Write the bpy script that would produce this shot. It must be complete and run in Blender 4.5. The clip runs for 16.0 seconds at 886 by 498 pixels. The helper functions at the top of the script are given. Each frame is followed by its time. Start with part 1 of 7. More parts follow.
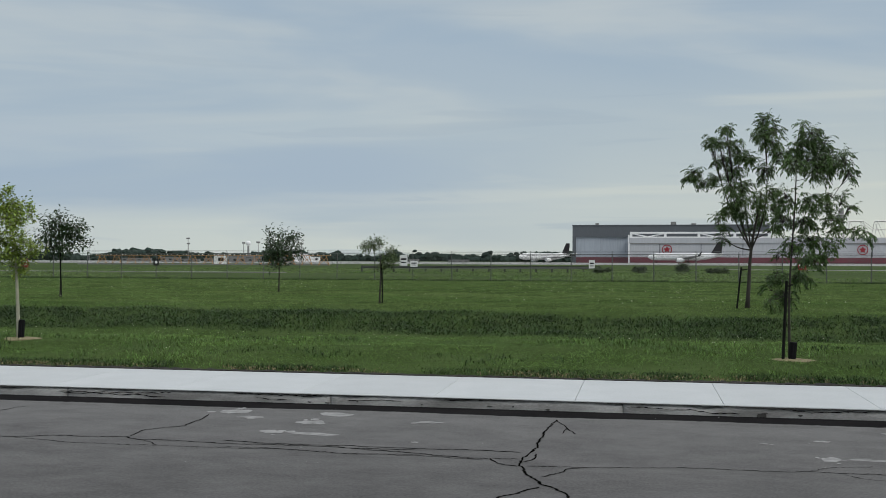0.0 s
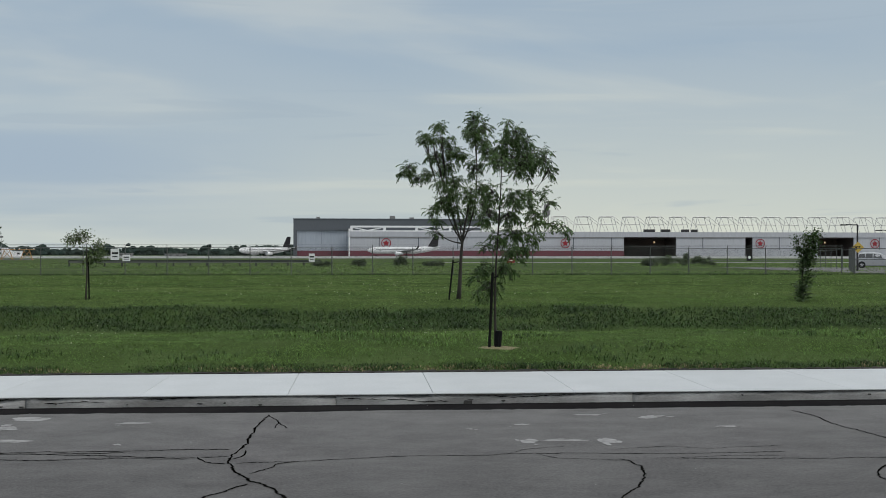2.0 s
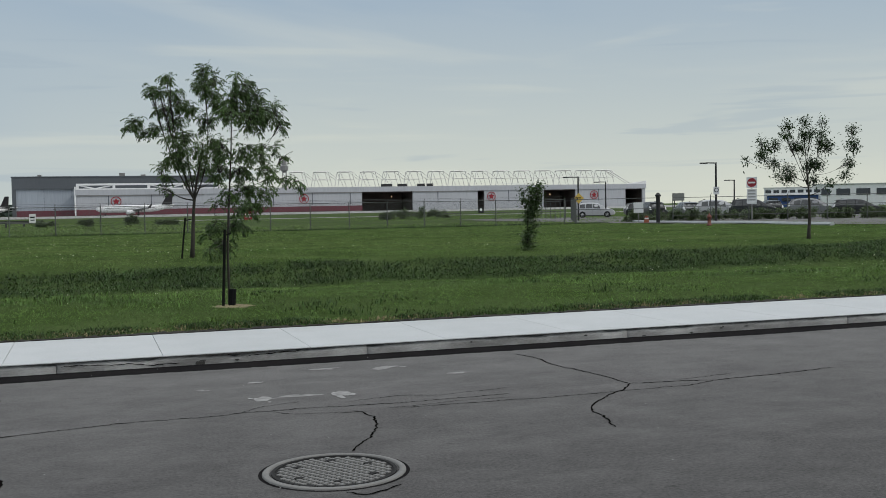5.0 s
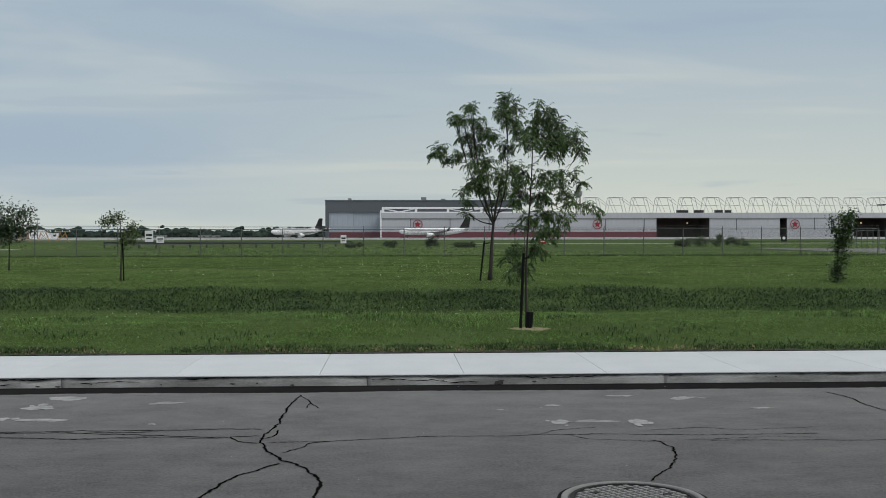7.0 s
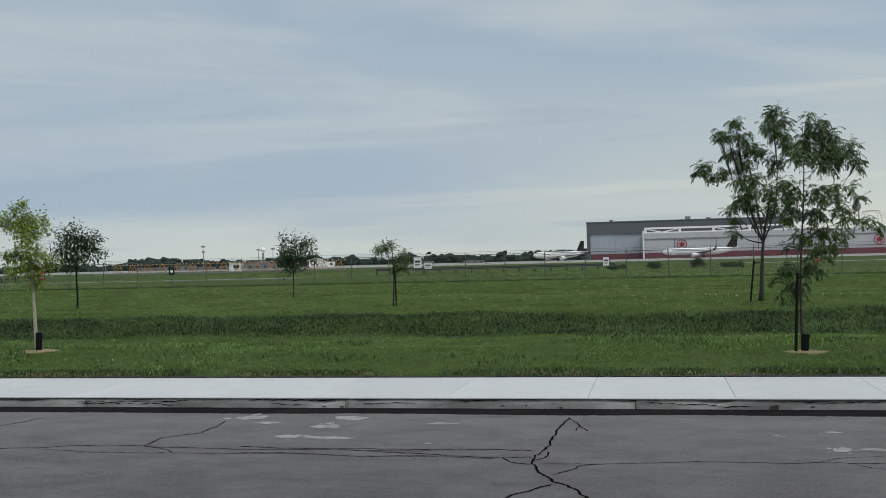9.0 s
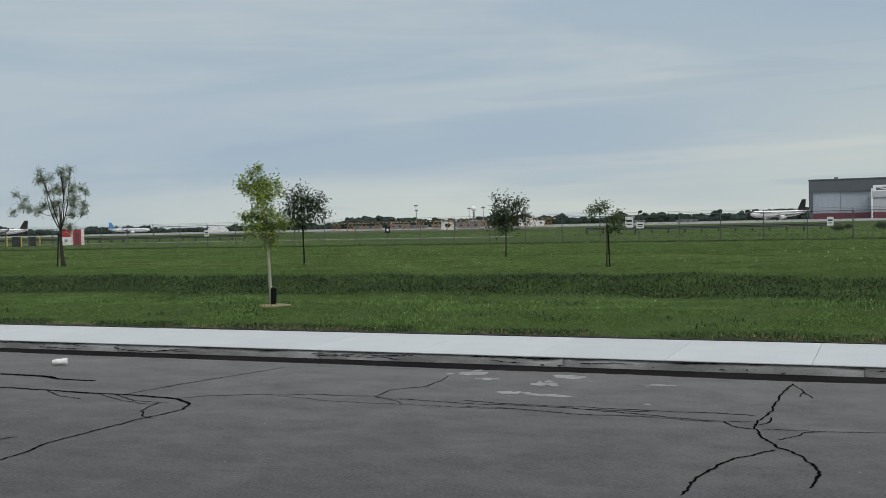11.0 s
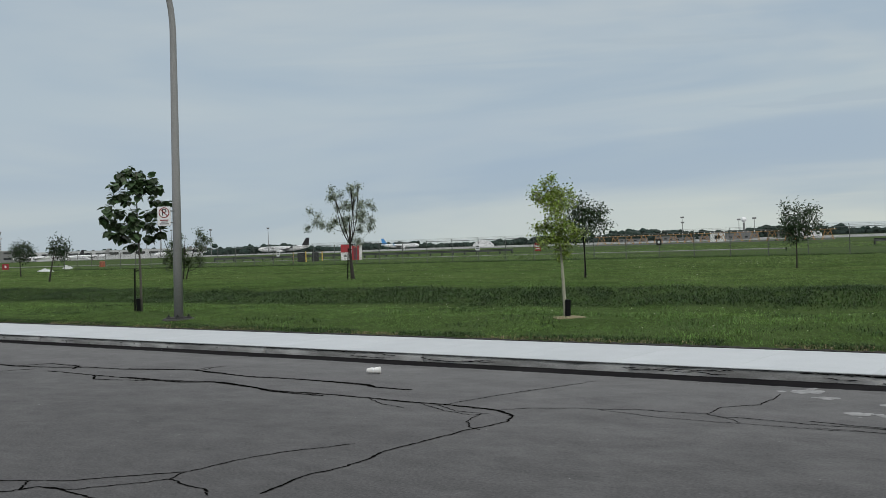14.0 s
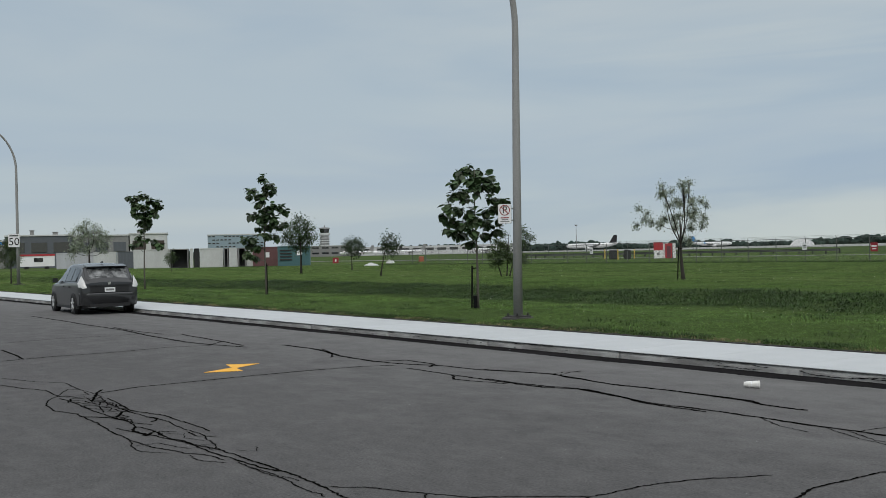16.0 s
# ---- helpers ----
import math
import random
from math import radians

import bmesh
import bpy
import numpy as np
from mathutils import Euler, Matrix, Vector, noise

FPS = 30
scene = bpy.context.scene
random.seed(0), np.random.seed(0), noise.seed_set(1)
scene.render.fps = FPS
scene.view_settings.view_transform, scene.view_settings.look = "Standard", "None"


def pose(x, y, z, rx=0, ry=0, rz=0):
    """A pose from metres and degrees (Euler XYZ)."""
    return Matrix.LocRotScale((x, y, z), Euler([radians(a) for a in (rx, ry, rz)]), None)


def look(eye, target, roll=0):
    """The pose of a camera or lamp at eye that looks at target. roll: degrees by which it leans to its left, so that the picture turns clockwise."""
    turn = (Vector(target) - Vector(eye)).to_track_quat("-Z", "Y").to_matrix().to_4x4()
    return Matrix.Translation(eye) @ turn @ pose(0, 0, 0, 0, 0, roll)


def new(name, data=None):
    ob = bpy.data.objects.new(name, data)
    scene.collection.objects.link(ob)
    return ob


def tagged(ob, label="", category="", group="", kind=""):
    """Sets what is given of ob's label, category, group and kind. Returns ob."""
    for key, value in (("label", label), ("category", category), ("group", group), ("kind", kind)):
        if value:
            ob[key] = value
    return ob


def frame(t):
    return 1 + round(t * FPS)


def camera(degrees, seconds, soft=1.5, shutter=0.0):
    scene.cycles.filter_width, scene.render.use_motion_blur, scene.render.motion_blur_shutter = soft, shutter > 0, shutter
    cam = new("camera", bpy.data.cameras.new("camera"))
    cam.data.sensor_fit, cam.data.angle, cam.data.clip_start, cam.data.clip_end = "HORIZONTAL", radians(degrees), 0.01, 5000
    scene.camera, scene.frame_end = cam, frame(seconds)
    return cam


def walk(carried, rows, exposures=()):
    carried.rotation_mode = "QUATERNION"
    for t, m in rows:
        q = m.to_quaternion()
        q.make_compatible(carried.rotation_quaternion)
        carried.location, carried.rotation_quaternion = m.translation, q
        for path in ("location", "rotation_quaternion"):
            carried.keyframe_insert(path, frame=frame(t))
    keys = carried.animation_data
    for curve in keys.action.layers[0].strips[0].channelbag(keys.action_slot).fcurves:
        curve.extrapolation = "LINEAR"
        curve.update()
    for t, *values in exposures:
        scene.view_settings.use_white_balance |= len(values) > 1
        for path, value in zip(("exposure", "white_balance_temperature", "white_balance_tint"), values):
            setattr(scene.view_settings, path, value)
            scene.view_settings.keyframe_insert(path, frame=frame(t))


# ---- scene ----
cam = camera(45.96, 16.0, soft=0.6)
PATH = [
    (0, (0.1251, -0.0002, 1.5070), (-0.2482, 1.9645, 1.5273), 0.20),
    (0.5, (0.1372, 0.0448, 1.5014), (-0.0885, 2.0320, 1.5047), -0.20),
    (1, (0.1583, 0.0451, 1.5030), (0.0419, 2.0417, 1.4990), -0.32),
    (1.5, (0.1744, 0.0613, 1.5035), (0.1719, 2.0613, 1.5063), -0.44),
    (2, (0.2025, 0.0532, 1.5011), (0.3577, 2.0471, 1.5101), 0.03),
    (2.5, (0.2355, 0.0579, 1.4970), (0.5573, 2.0319, 1.4973), 0.36),
    (3, (0.2681, 0.0671, 1.5004), (0.7508, 2.0080, 1.4982), 0.19),
    (3.2, (0.2772, 0.0376, 1.5068), (0.8314, 1.9593, 1.5042), -0.01),
    (5.3, (0.2865, 0.1027, 1.4933), (0.9246, 1.9962, 1.4050), -0.97),
    (5.5, (0.2647, 0.1047, 1.4964), (0.8271, 2.0224, 1.4176), -0.60),
    (6, (0.2421, 0.1209, 1.5037), (0.6519, 2.0776, 1.4458), -0.51),
    (6.5, (0.2360, 0.1176, 1.5049), (0.5136, 2.0979, 1.4648), -0.26),
    (7, (0.2115, 0.0610, 1.4972), (0.3065, 2.0586, 1.4704), -0.08),
    (7.5, (0.2089, 0.0289, 1.4902), (0.1515, 2.0281, 1.4902), 0.41),
    (8, (0.2028, 0.0103, 1.4965), (0.0304, 2.0027, 1.5233), 0.05),
    (8.5, (0.1999, -0.0124, 1.5024), (-0.0994, 1.9648, 1.5342), -1.02),
    (10.8, (0.1626, -0.2977, 1.5588), (-0.5628, 1.5655, 1.5106), -0.94),
    (11, (0.1635, -0.2968, 1.5512), (-0.6188, 1.5433, 1.5047), -1.26),
    (11.5, (0.1502, -0.3145, 1.5549), (-0.7554, 1.4683, 1.5144), -2.06),
    (12, (0.1196, -0.3098, 1.5538), (-0.8761, 1.4243, 1.5171), -2.38),
    (12.5, (0.1011, -0.2753, 1.5446), (-0.9751, 1.4103, 1.5139), -2.29),
    (13, (-0.0478, -0.2596, 1.5270), (-1.0869, 1.4493, 1.5159), -2.11),
    (13.5, (-0.2496, -0.2876, 1.5186), (-1.2982, 1.4154, 1.5025), -2.02),
    (14, (-0.4886, -0.2389, 1.5110), (-1.7018, 1.3511, 1.5045), -1.90),
    (14.5, (-0.7336, -0.1915, 1.5268), (-2.1408, 1.2297, 1.5240), -1.85),
    (15, (-1.0036, -0.2347, 1.5396), (-2.5172, 1.0724, 1.5290), -1.25),
    (15.5, (-1.2601, -0.2615, 1.5517), (-2.8303, 0.9772, 1.5535), -1.17),
    (16, (-1.5331, -0.1870, 1.5688), (-3.1518, 0.9875, 1.5732), -1.34),
]
walk(cam, [(t, look(eye, target, roll)) for t, eye, target, roll in PATH])

# ---- sky and sun ----
SUN_EL, SUN_AZ = radians(42), radians(125)
world = bpy.data.worlds.new("overcast_sky")
scene.world = world
world.use_nodes = True
wn, wl = world.node_tree.nodes, world.node_tree.links
wn.clear()


def wnode(kind, **values):
    n = wn.new(kind)
    for k, v in values.items():
        n.inputs[k].default_value = v
    return n


def wmath(op, a, b=None, clamp=False):
    n = wn.new("ShaderNodeMath")
    n.operation, n.use_clamp = op, clamp
    for i, v in enumerate((a, b)):
        if v is None:
            continue
        if isinstance(v, (int, float)):
            n.inputs[i].default_value = v
        else:
            wl.new(v, n.inputs[i])
    return n.outputs[0]


def wmix(fac, a, b):
    n = wn.new("ShaderNodeMix")
    n.data_type = "RGBA"
    for i, v in ((0, fac), (6, a), (7, b)):
        if isinstance(v, (tuple, float, int)):
            n.inputs[i].default_value = v
        else:
            wl.new(v, n.inputs[i])
    return n.outputs[2]


def wramp(fac, stops):
    n = wn.new("ShaderNodeValToRGB")
    n.color_ramp.interpolation = "EASE"
    el = n.color_ramp.elements
    while len(el) < len(stops):
        el.new(0.5)
    for e, (p, c) in zip(el, stops):
        e.position, e.color = p, (*c, 1)
    wl.new(fac, n.inputs[0])
    return n.outputs[0]


tc = wn.new("ShaderNodeTexCoord").outputs["Generated"]
sep = wn.new("ShaderNodeSeparateXYZ")
wl.new(tc, sep.inputs[0])
up = wmath("MAXIMUM", sep.outputs["Z"], 0.0)
nishita = wn.new("ShaderNodeTexSky")
nishita.sky_type, nishita.sun_disc = "NISHITA", False
nishita.sun_elevation, nishita.sun_rotation = SUN_EL, SUN_AZ
base = wramp(up, [(0.0, (0.53, 0.59, 0.565)), (0.05, (0.46, 0.535, 0.555)), (0.11, (0.40, 0.485, 0.55)), (0.26, (0.40, 0.475, 0.535)),
                  (0.55, (0.85, 0.92, 1.0)), (1.0, (1.45, 1.5, 1.55))])


def streaks(scale, stretch, detail, lo, hi, rough=0.55):
    m = wn.new("ShaderNodeMapping")
    m.inputs["Scale"].default_value = (scale, scale, scale * stretch)
    m.inputs["Rotation"].default_value = (0.0, radians(2.5), 0.0)
    wl.new(tc, m.inputs[0])
    n = wnode("ShaderNodeTexNoise", Scale=1.0, Detail=detail, Roughness=rough, Distortion=0.6)
    wl.new(m.outputs[0], n.inputs["Vector"])
    r = wn.new("ShaderNodeMapRange")
    r.interpolation_type = "SMOOTHSTEP"
    r.inputs["From Min"].default_value, r.inputs["From Max"].default_value = lo, hi
    wl.new(n.outputs[0], r.inputs[0])
    return r.outputs[0]


pale = streaks(1.5, 5.5, 5.0, 0.42, 0.64, 0.5)
blue = streaks(1.15, 6.5, 5.0, 0.45, 0.60, 0.5)
wisp = streaks(2.2, 12.0, 4.0, 0.54, 0.70, 0.5)
thin = streaks(3.1, 15.0, 4.0, 0.60, 0.68, 0.5)
low = wmath("SUBTRACT", 1.0, wmath("MULTIPLY", up, 1.9), True)
west = wmath("ADD", wmath("MULTIPLY", sep.outputs["X"], 1.5), 1.45, True)
even = wmath("ADD", wmath("MULTIPLY", west, 0.5), 0.5)
sky = wmix(wmath("MULTIPLY", wmath("MULTIPLY", pale, even), 0.55), base, (0.54, 0.58, 0.575, 1))
sky = wmix(wmath("MULTIPLY", wmath("MULTIPLY", blue, wmath("MULTIPLY", low, even)), 0.95), sky, (0.29, 0.395, 0.51, 1))
sky = wmix(wmath("MULTIPLY", wmath("MULTIPLY", wisp, wmath("MULTIPLY", low, west)), 0.6), sky, (0.56, 0.60, 0.58, 1))
side = wmath("MULTIPLY", wmath("ADD", wmath("MULTIPLY", sep.outputs["X"], 1.4), 0.75, True), wmath("SUBTRACT", 1.0, wmath("MULTIPLY", up, 5.2), True), True)
sky = wmix(wmath("MULTIPLY", side, 0.9), sky, (0.655, 0.675, 0.575, 1))
sky = wmix(wmath("MULTIPLY", wmath("MULTIPLY", thin, wmath("MULTIPLY", low, west)), 0.38), sky, (0.33, 0.41, 0.485, 1))
haze = wmath("MULTIPLY", wmath("SUBTRACT", 1.0, west), wmath("SUBTRACT", 1.0, wmath("MULTIPLY", up, 4.5), True))
sky = wmix(wmath("MULTIPLY", haze, 0.55), sky, (0.425, 0.485, 0.525, 1))
# a long low bank of blue-grey cloud in the north-west
rise = wmath("MULTIPLY", wmath("SUBTRACT", sep.outputs["Z"], 0.082), 21.0)
bank = wmath("SUBTRACT", 1.0, wmath("MULTIPLY", rise, rise), True)
bank = wmath("MULTIPLY", bank, wmath("MULTIPLY", wmath("SUBTRACT", -0.04, sep.outputs["X"]), 4.5, True))
bank = wmath("MULTIPLY", bank, wmath("ADD", wmath("MULTIPLY", streaks(1.7, 9.0, 4.0, 0.36, 0.62), 0.75), 0.15))
sky = wmix(wmath("MULTIPLY", bank, 0.75), sky, (0.335, 0.425, 0.53, 1))
bg = wnode("ShaderNodeBackground", Strength=1.07)
wl.new(sky, bg.inputs[0])
bg2 = wnode("ShaderNodeBackground", Strength=0.05)
wl.new(nishita.outputs[0], bg2.inputs[0])
mixs = wnode("ShaderNodeMixShader", Fac=0.06)
wl.new(bg.outputs[0], mixs.inputs[1])
wl.new(bg2.outputs[0], mixs.inputs[2])
wl.new(mixs.outputs[0], wn.new("ShaderNodeOutputWorld").inputs[0])

sun = new("sun", bpy.data.lights.new("sun", "SUN"))
sun.data.energy, sun.data.angle, sun.data.color = 1.0, radians(18), (1.0, 0.95, 0.88)
sun.matrix_world = look((0, 0, 0), (-math.sin(SUN_AZ) * math.cos(SUN_EL), -math.cos(SUN_AZ) * math.cos(SUN_EL), -math.sin(SUN_EL)))

# ---- materials ----
def mat(name, col, rough=0.7, metal=0.0, col2=None, scale=2.0, fine=40.0, amount=0.5, bump=0.0, spread=0.0, random="", stretch=(1, 1, 1), spec=0.4, translucent=0.0, grain=0.35, octaves=3):
    """A procedural surface: broad stains of col2 over col, fine grain, relief, and a random shift of brightness for each piece or island."""
    m = bpy.data.materials.new(name)
    m.use_nodes = True
    nt = m.node_tree
    n, l = nt.nodes, nt.links
    p = n["Principled BSDF"]
    p.inputs["Roughness"].default_value, p.inputs["Metallic"].default_value = rough, metal
    p.inputs["Specular IOR Level"].default_value = spec
    col2 = col2 or tuple(c * 0.7 for c in col)
    t = n.new("ShaderNodeTexCoord")
    mp = n.new("ShaderNodeMapping")
    mp.inputs["Scale"].default_value = stretch
    l.new(t.outputs["Object"], mp.inputs[0])
    big = n.new("ShaderNodeTexNoise")
    big.inputs["Scale"].default_value, big.inputs["Detail"].default_value, big.inputs["Roughness"].default_value = scale, 6, 0.6
    small = n.new("ShaderNodeTexNoise")
    small.inputs["Scale"].default_value, small.inputs["Detail"].default_value, small.inputs["Roughness"].default_value = fine, octaves, 0.5 if octaves < 5 else 0.75
    for x in (big, small):
        l.new(mp.outputs[0], x.inputs["Vector"])
    r = n.new("ShaderNodeMapRange")
    r.inputs["From Min"].default_value, r.inputs["From Max"].default_value = 0.38, 0.68
    r.inputs["To Max"].default_value = amount
    l.new(big.outputs[0], r.inputs[0])
    mix = n.new("ShaderNodeMix")
    mix.data_type = "RGBA"
    mix.inputs[6].default_value, mix.inputs[7].default_value = (*col, 1), (*col2, 1)
    l.new(r.outputs[0], mix.inputs[0])
    hsv = n.new("ShaderNodeHueSaturation")
    l.new(mix.outputs[2], hsv.inputs["Color"])
    val = n.new("ShaderNodeMath")
    val.operation = "MULTIPLY_ADD"
    val.inputs[1].default_value, val.inputs[2].default_value = grain, 1 - grain / 2
    l.new(small.outputs[0], val.inputs[0])
    out = val.outputs[0]
    if random:
        src = n.new("ShaderNodeObjectInfo").outputs["Random"] if random == "object" else n.new("ShaderNodeNewGeometry").outputs["Random Per Island"]
        ma = n.new("ShaderNodeMath")
        ma.operation = "MULTIPLY_ADD"
        ma.inputs[1].default_value, ma.inputs[2].default_value = 2 * spread, 1 - spread
        l.new(src, ma.inputs[0])
        mu = n.new("ShaderNodeMath")
        mu.operation = "MULTIPLY"
        l.new(ma.outputs[0], mu.inputs[0])
        l.new(out, mu.inputs[1])
        out = mu.outputs[0]
        hu = n.new("ShaderNodeMath")
        hu.operation = "MULTIPLY_ADD"
        hu.inputs[1].default_value, hu.inputs[2].default_value = 0.05 * spread, 0.5 - 0.025 * spread
        l.new(src, hu.inputs[0])
        l.new(hu.outputs[0], hsv.inputs["Hue"])
    l.new(out, hsv.inputs["Value"])
    l.new(hsv.outputs[0], p.inputs["Base Color"])
    if bump:
        b = n.new("ShaderNodeBump")
        b.inputs["Strength"].default_value, b.inputs["Distance"].default_value = bump, 0.01
        l.new(small.outputs[0], b.inputs["Height"])
        l.new(b.outputs[0], p.inputs["Normal"])
    if translucent:
        tr = n.new("ShaderNodeBsdfTranslucent")
        l.new(hsv.outputs[0], tr.inputs[0])
        ms = n.new("ShaderNodeMixShader")
        ms.inputs[0].default_value = translucent
        l.new(p.outputs[0], ms.inputs[1])
        l.new(tr.outputs[0], ms.inputs[2])
        l.new(ms.outputs[0], n["Material Output"].inputs[0])
    return m


def leafmat(name, col, col2, spread=0.45):
    return mat(name, col, 0.48, col2=col2, scale=1.5, fine=25, amount=0.8, spread=spread, random="island", translucent=0.28, spec=0.45)


def asphalt(name):
    """Old asphalt: worn broad stains, long faint wheel streaks, stone grain and small dark pits."""
    m = bpy.data.materials.new(name)
    m.use_nodes = True
    n, l = m.node_tree.nodes, m.node_tree.links
    p = n["Principled BSDF"]
    p.inputs["Roughness"].default_value, p.inputs["Specular IOR Level"].default_value = 0.85, 0.2
    t = n.new("ShaderNodeTexCoord").outputs["Object"]

    def noise(scale, detail, rough, stretch, lo, hi, a, b):
        mp = n.new("ShaderNodeMapping")
        mp.inputs["Scale"].default_value = stretch
        l.new(t, mp.inputs[0])
        x = n.new("ShaderNodeTexNoise")
        x.inputs["Scale"].default_value, x.inputs["Detail"].default_value, x.inputs["Roughness"].default_value = scale, detail, rough
        l.new(mp.outputs[0], x.inputs["Vector"])
        r = n.new("ShaderNodeMapRange")
        for k, v in zip(("From Min", "From Max", "To Min", "To Max"), (lo, hi, a, b)):
            r.inputs[k].default_value = v
        l.new(x.outputs[0], r.inputs[0])
        return r.outputs[0]

    def times(a, b):
        x = n.new("ShaderNodeMath")
        x.operation = "MULTIPLY"
        l.new(a, x.inputs[0])
        l.new(b, x.inputs[1])
        return x.outputs[0]

    broad = noise(0.35, 5, 0.55, (0.6, 1, 1), 0.3, 0.7, 0.93, 1.08)
    streak = noise(1.6, 4, 0.6, (0.12, 1.6, 1), 0.3, 0.7, 0.95, 1.05)
    patchy = noise(5.0, 6, 0.7, (0.85, 1.2, 1), 0.3, 0.7, 0.84, 1.16)
    grit = noise(46.0, 9, 0.8, (1, 1, 1), 0.3, 0.7, 0.3, 1.7)
    pits_ = noise(8.0, 4, 0.7, (0.45, 1.6, 1), 0.29, 0.34, 0.4, 1.0)
    value = times(times(times(broad, streak), times(patchy, grit)), pits_)
    c = n.new("ShaderNodeHueSaturation")
    c.inputs["Color"].default_value = (0.0735, 0.0705, 0.0695, 1)
    l.new(value, c.inputs["Value"])
    l.new(c.outputs[0], p.inputs["Base Color"])
    b = n.new("ShaderNodeBump")
    b.inputs["Strength"].default_value, b.inputs["Distance"].default_value = 0.5, 0.004
    l.new(grit, b.inputs["Height"])
    l.new(b.outputs[0], p.inputs["Normal"])
    return m


M_ASPHALT = asphalt("asphalt")


def dusty_edge(m):
    """Pale cement dust in broken streaks along the edge of the old asphalt."""
    n, l = m.node_tree.nodes, m.node_tree.links
    p = n["Principled BSDF"]
    src = p.inputs["Base Color"].links[0].from_socket
    t = n.new("ShaderNodeTexCoord")
    xyz = n.new("ShaderNodeSeparateXYZ")
    l.new(t.outputs["Object"], xyz.inputs[0])
    near = n.new("ShaderNodeMapRange")
    near.inputs["From Min"].default_value, near.inputs["From Max"].default_value = 5.0, 10.2
    l.new(xyz.outputs["Y"], near.inputs[0])
    mp = n.new("ShaderNodeMapping")
    mp.inputs["Scale"].default_value = (1.2, 1.7, 1)
    l.new(t.outputs["Object"], mp.inputs[0])
    ns = n.new("ShaderNodeTexNoise")
    ns.inputs["Scale"].default_value, ns.inputs["Detail"].default_value, ns.inputs["Roughness"].default_value = 1.2, 8, 0.7
    l.new(mp.outputs[0], ns.inputs["Vector"])
    add = n.new("ShaderNodeMath")
    add.operation = "MULTIPLY_ADD"
    add.inputs[1].default_value = 0.36
    l.new(near.outputs[0], add.inputs[0])
    l.new(ns.outputs[0], add.inputs[2])
    cut = n.new("ShaderNodeMapRange")
    cut.inputs["From Min"].default_value, cut.inputs["From Max"].default_value, cut.inputs["To Max"].default_value = 0.5, 1.05, 0.52
    l.new(add.outputs[0], cut.inputs[0])
    mx = n.new("ShaderNodeMix")
    mx.data_type = "RGBA"
    mx.inputs[7].default_value = (0.20, 0.195, 0.19, 1)
    l.new(cut.outputs[0], mx.inputs[0])
    l.new(src, mx.inputs[6])
    l.new(mx.outputs[2], p.inputs["Base Color"])


dusty_edge(M_ASPHALT)
M_GUTTER = mat("new_asphalt", (0.013, 0.0125, 0.013), 0.95, col2=(0.022, 0.021, 0.021), scale=1.5, fine=80, amount=0.7, bump=0.6, spec=0.0, grain=1.0)
M_CRACK = mat("crack_dirt", (0.006, 0.0058, 0.0055), 1.0, scale=8, spec=0.0)
M_STAIN = mat("cement_splash", (0.28, 0.277, 0.27), 0.9, col2=(0.15, 0.148, 0.145), scale=9, fine=60, amount=1.0)
M_WALK = mat("new_concrete", (0.445, 0.46, 0.465), 0.85, col2=(0.39, 0.405, 0.41), scale=1.0, fine=90, amount=0.9, bump=0.2, spread=0.03, random="object", spec=0.2, grain=0.3)
M_KERB = mat("old_concrete", (0.40, 0.395, 0.385), 0.88, grain=1.2, col2=(0.12, 0.116, 0.11), scale=1.5, fine=34, amount=0.75, bump=1.0, stretch=(0.8, 1, 3.0), octaves=7, spread=0.02, random="object")
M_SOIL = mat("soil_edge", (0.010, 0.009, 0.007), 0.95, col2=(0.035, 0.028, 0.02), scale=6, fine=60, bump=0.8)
M_GROUND = mat("meadow_ground", (0.049, 0.076, 0.027), 0.95, col2=(0.085, 0.111, 0.048), scale=0.09, fine=5, amount=0.9, bump=0.5, stretch=(0.3, 1, 1), spec=0.0, grain=0.9)
# Thatch, with the shade between grass blades darkened into its colour.
M_THATCH_SHADE = mat("thatch_blade_shade", (0.036, 0.058, 0.018), 0.95, col2=(0.066, 0.094, 0.034), scale=0.6, fine=9, amount=0.9, bump=0.6, spec=0.0, grain=1.0)
M_GRASS = mat("grass_blades", (0.145, 0.228, 0.060), 0.6, col2=(0.060, 0.105, 0.030), scale=0.6, fine=3.2, amount=0.95, spread=0.6, random="island", translucent=0.3, spec=0.2, grain=1.3)
# Weeds' own dark green, deepened to carry the shade of the bank slope.
M_WEED_SHADE = mat("weeds_bank_shade", (0.029, 0.053, 0.017), 0.65, col2=(0.066, 0.112, 0.032), scale=0.8, fine=6, amount=0.75, spread=0.6, random="island", translucent=0.15, spec=0.2, grain=0.9)
M_FIELD = mat("field_grass", (0.112, 0.186, 0.050), 0.65, col2=(0.178, 0.232, 0.082), scale=0.2, fine=3, amount=0.95, spread=0.35, random="island", translucent=0.25, spec=0.1, stretch=(0.3, 1, 1), grain=0.9)
M_DRY = mat("dry_grass", (0.25, 0.20, 0.11), 0.8, spread=0.4, random="island")
M_FLOWER = mat("white_clover", (0.52, 0.55, 0.38), 0.8)
M_BARK = mat("young_bark", (0.042, 0.036, 0.03), 0.9, col2=(0.02, 0.018, 0.016), scale=9, fine=60, bump=0.8)
M_PALEBARK = mat("pale_bark", (0.36, 0.35, 0.27), 0.85, col2=(0.2, 0.19, 0.14), scale=9, fine=60, bump=0.5)
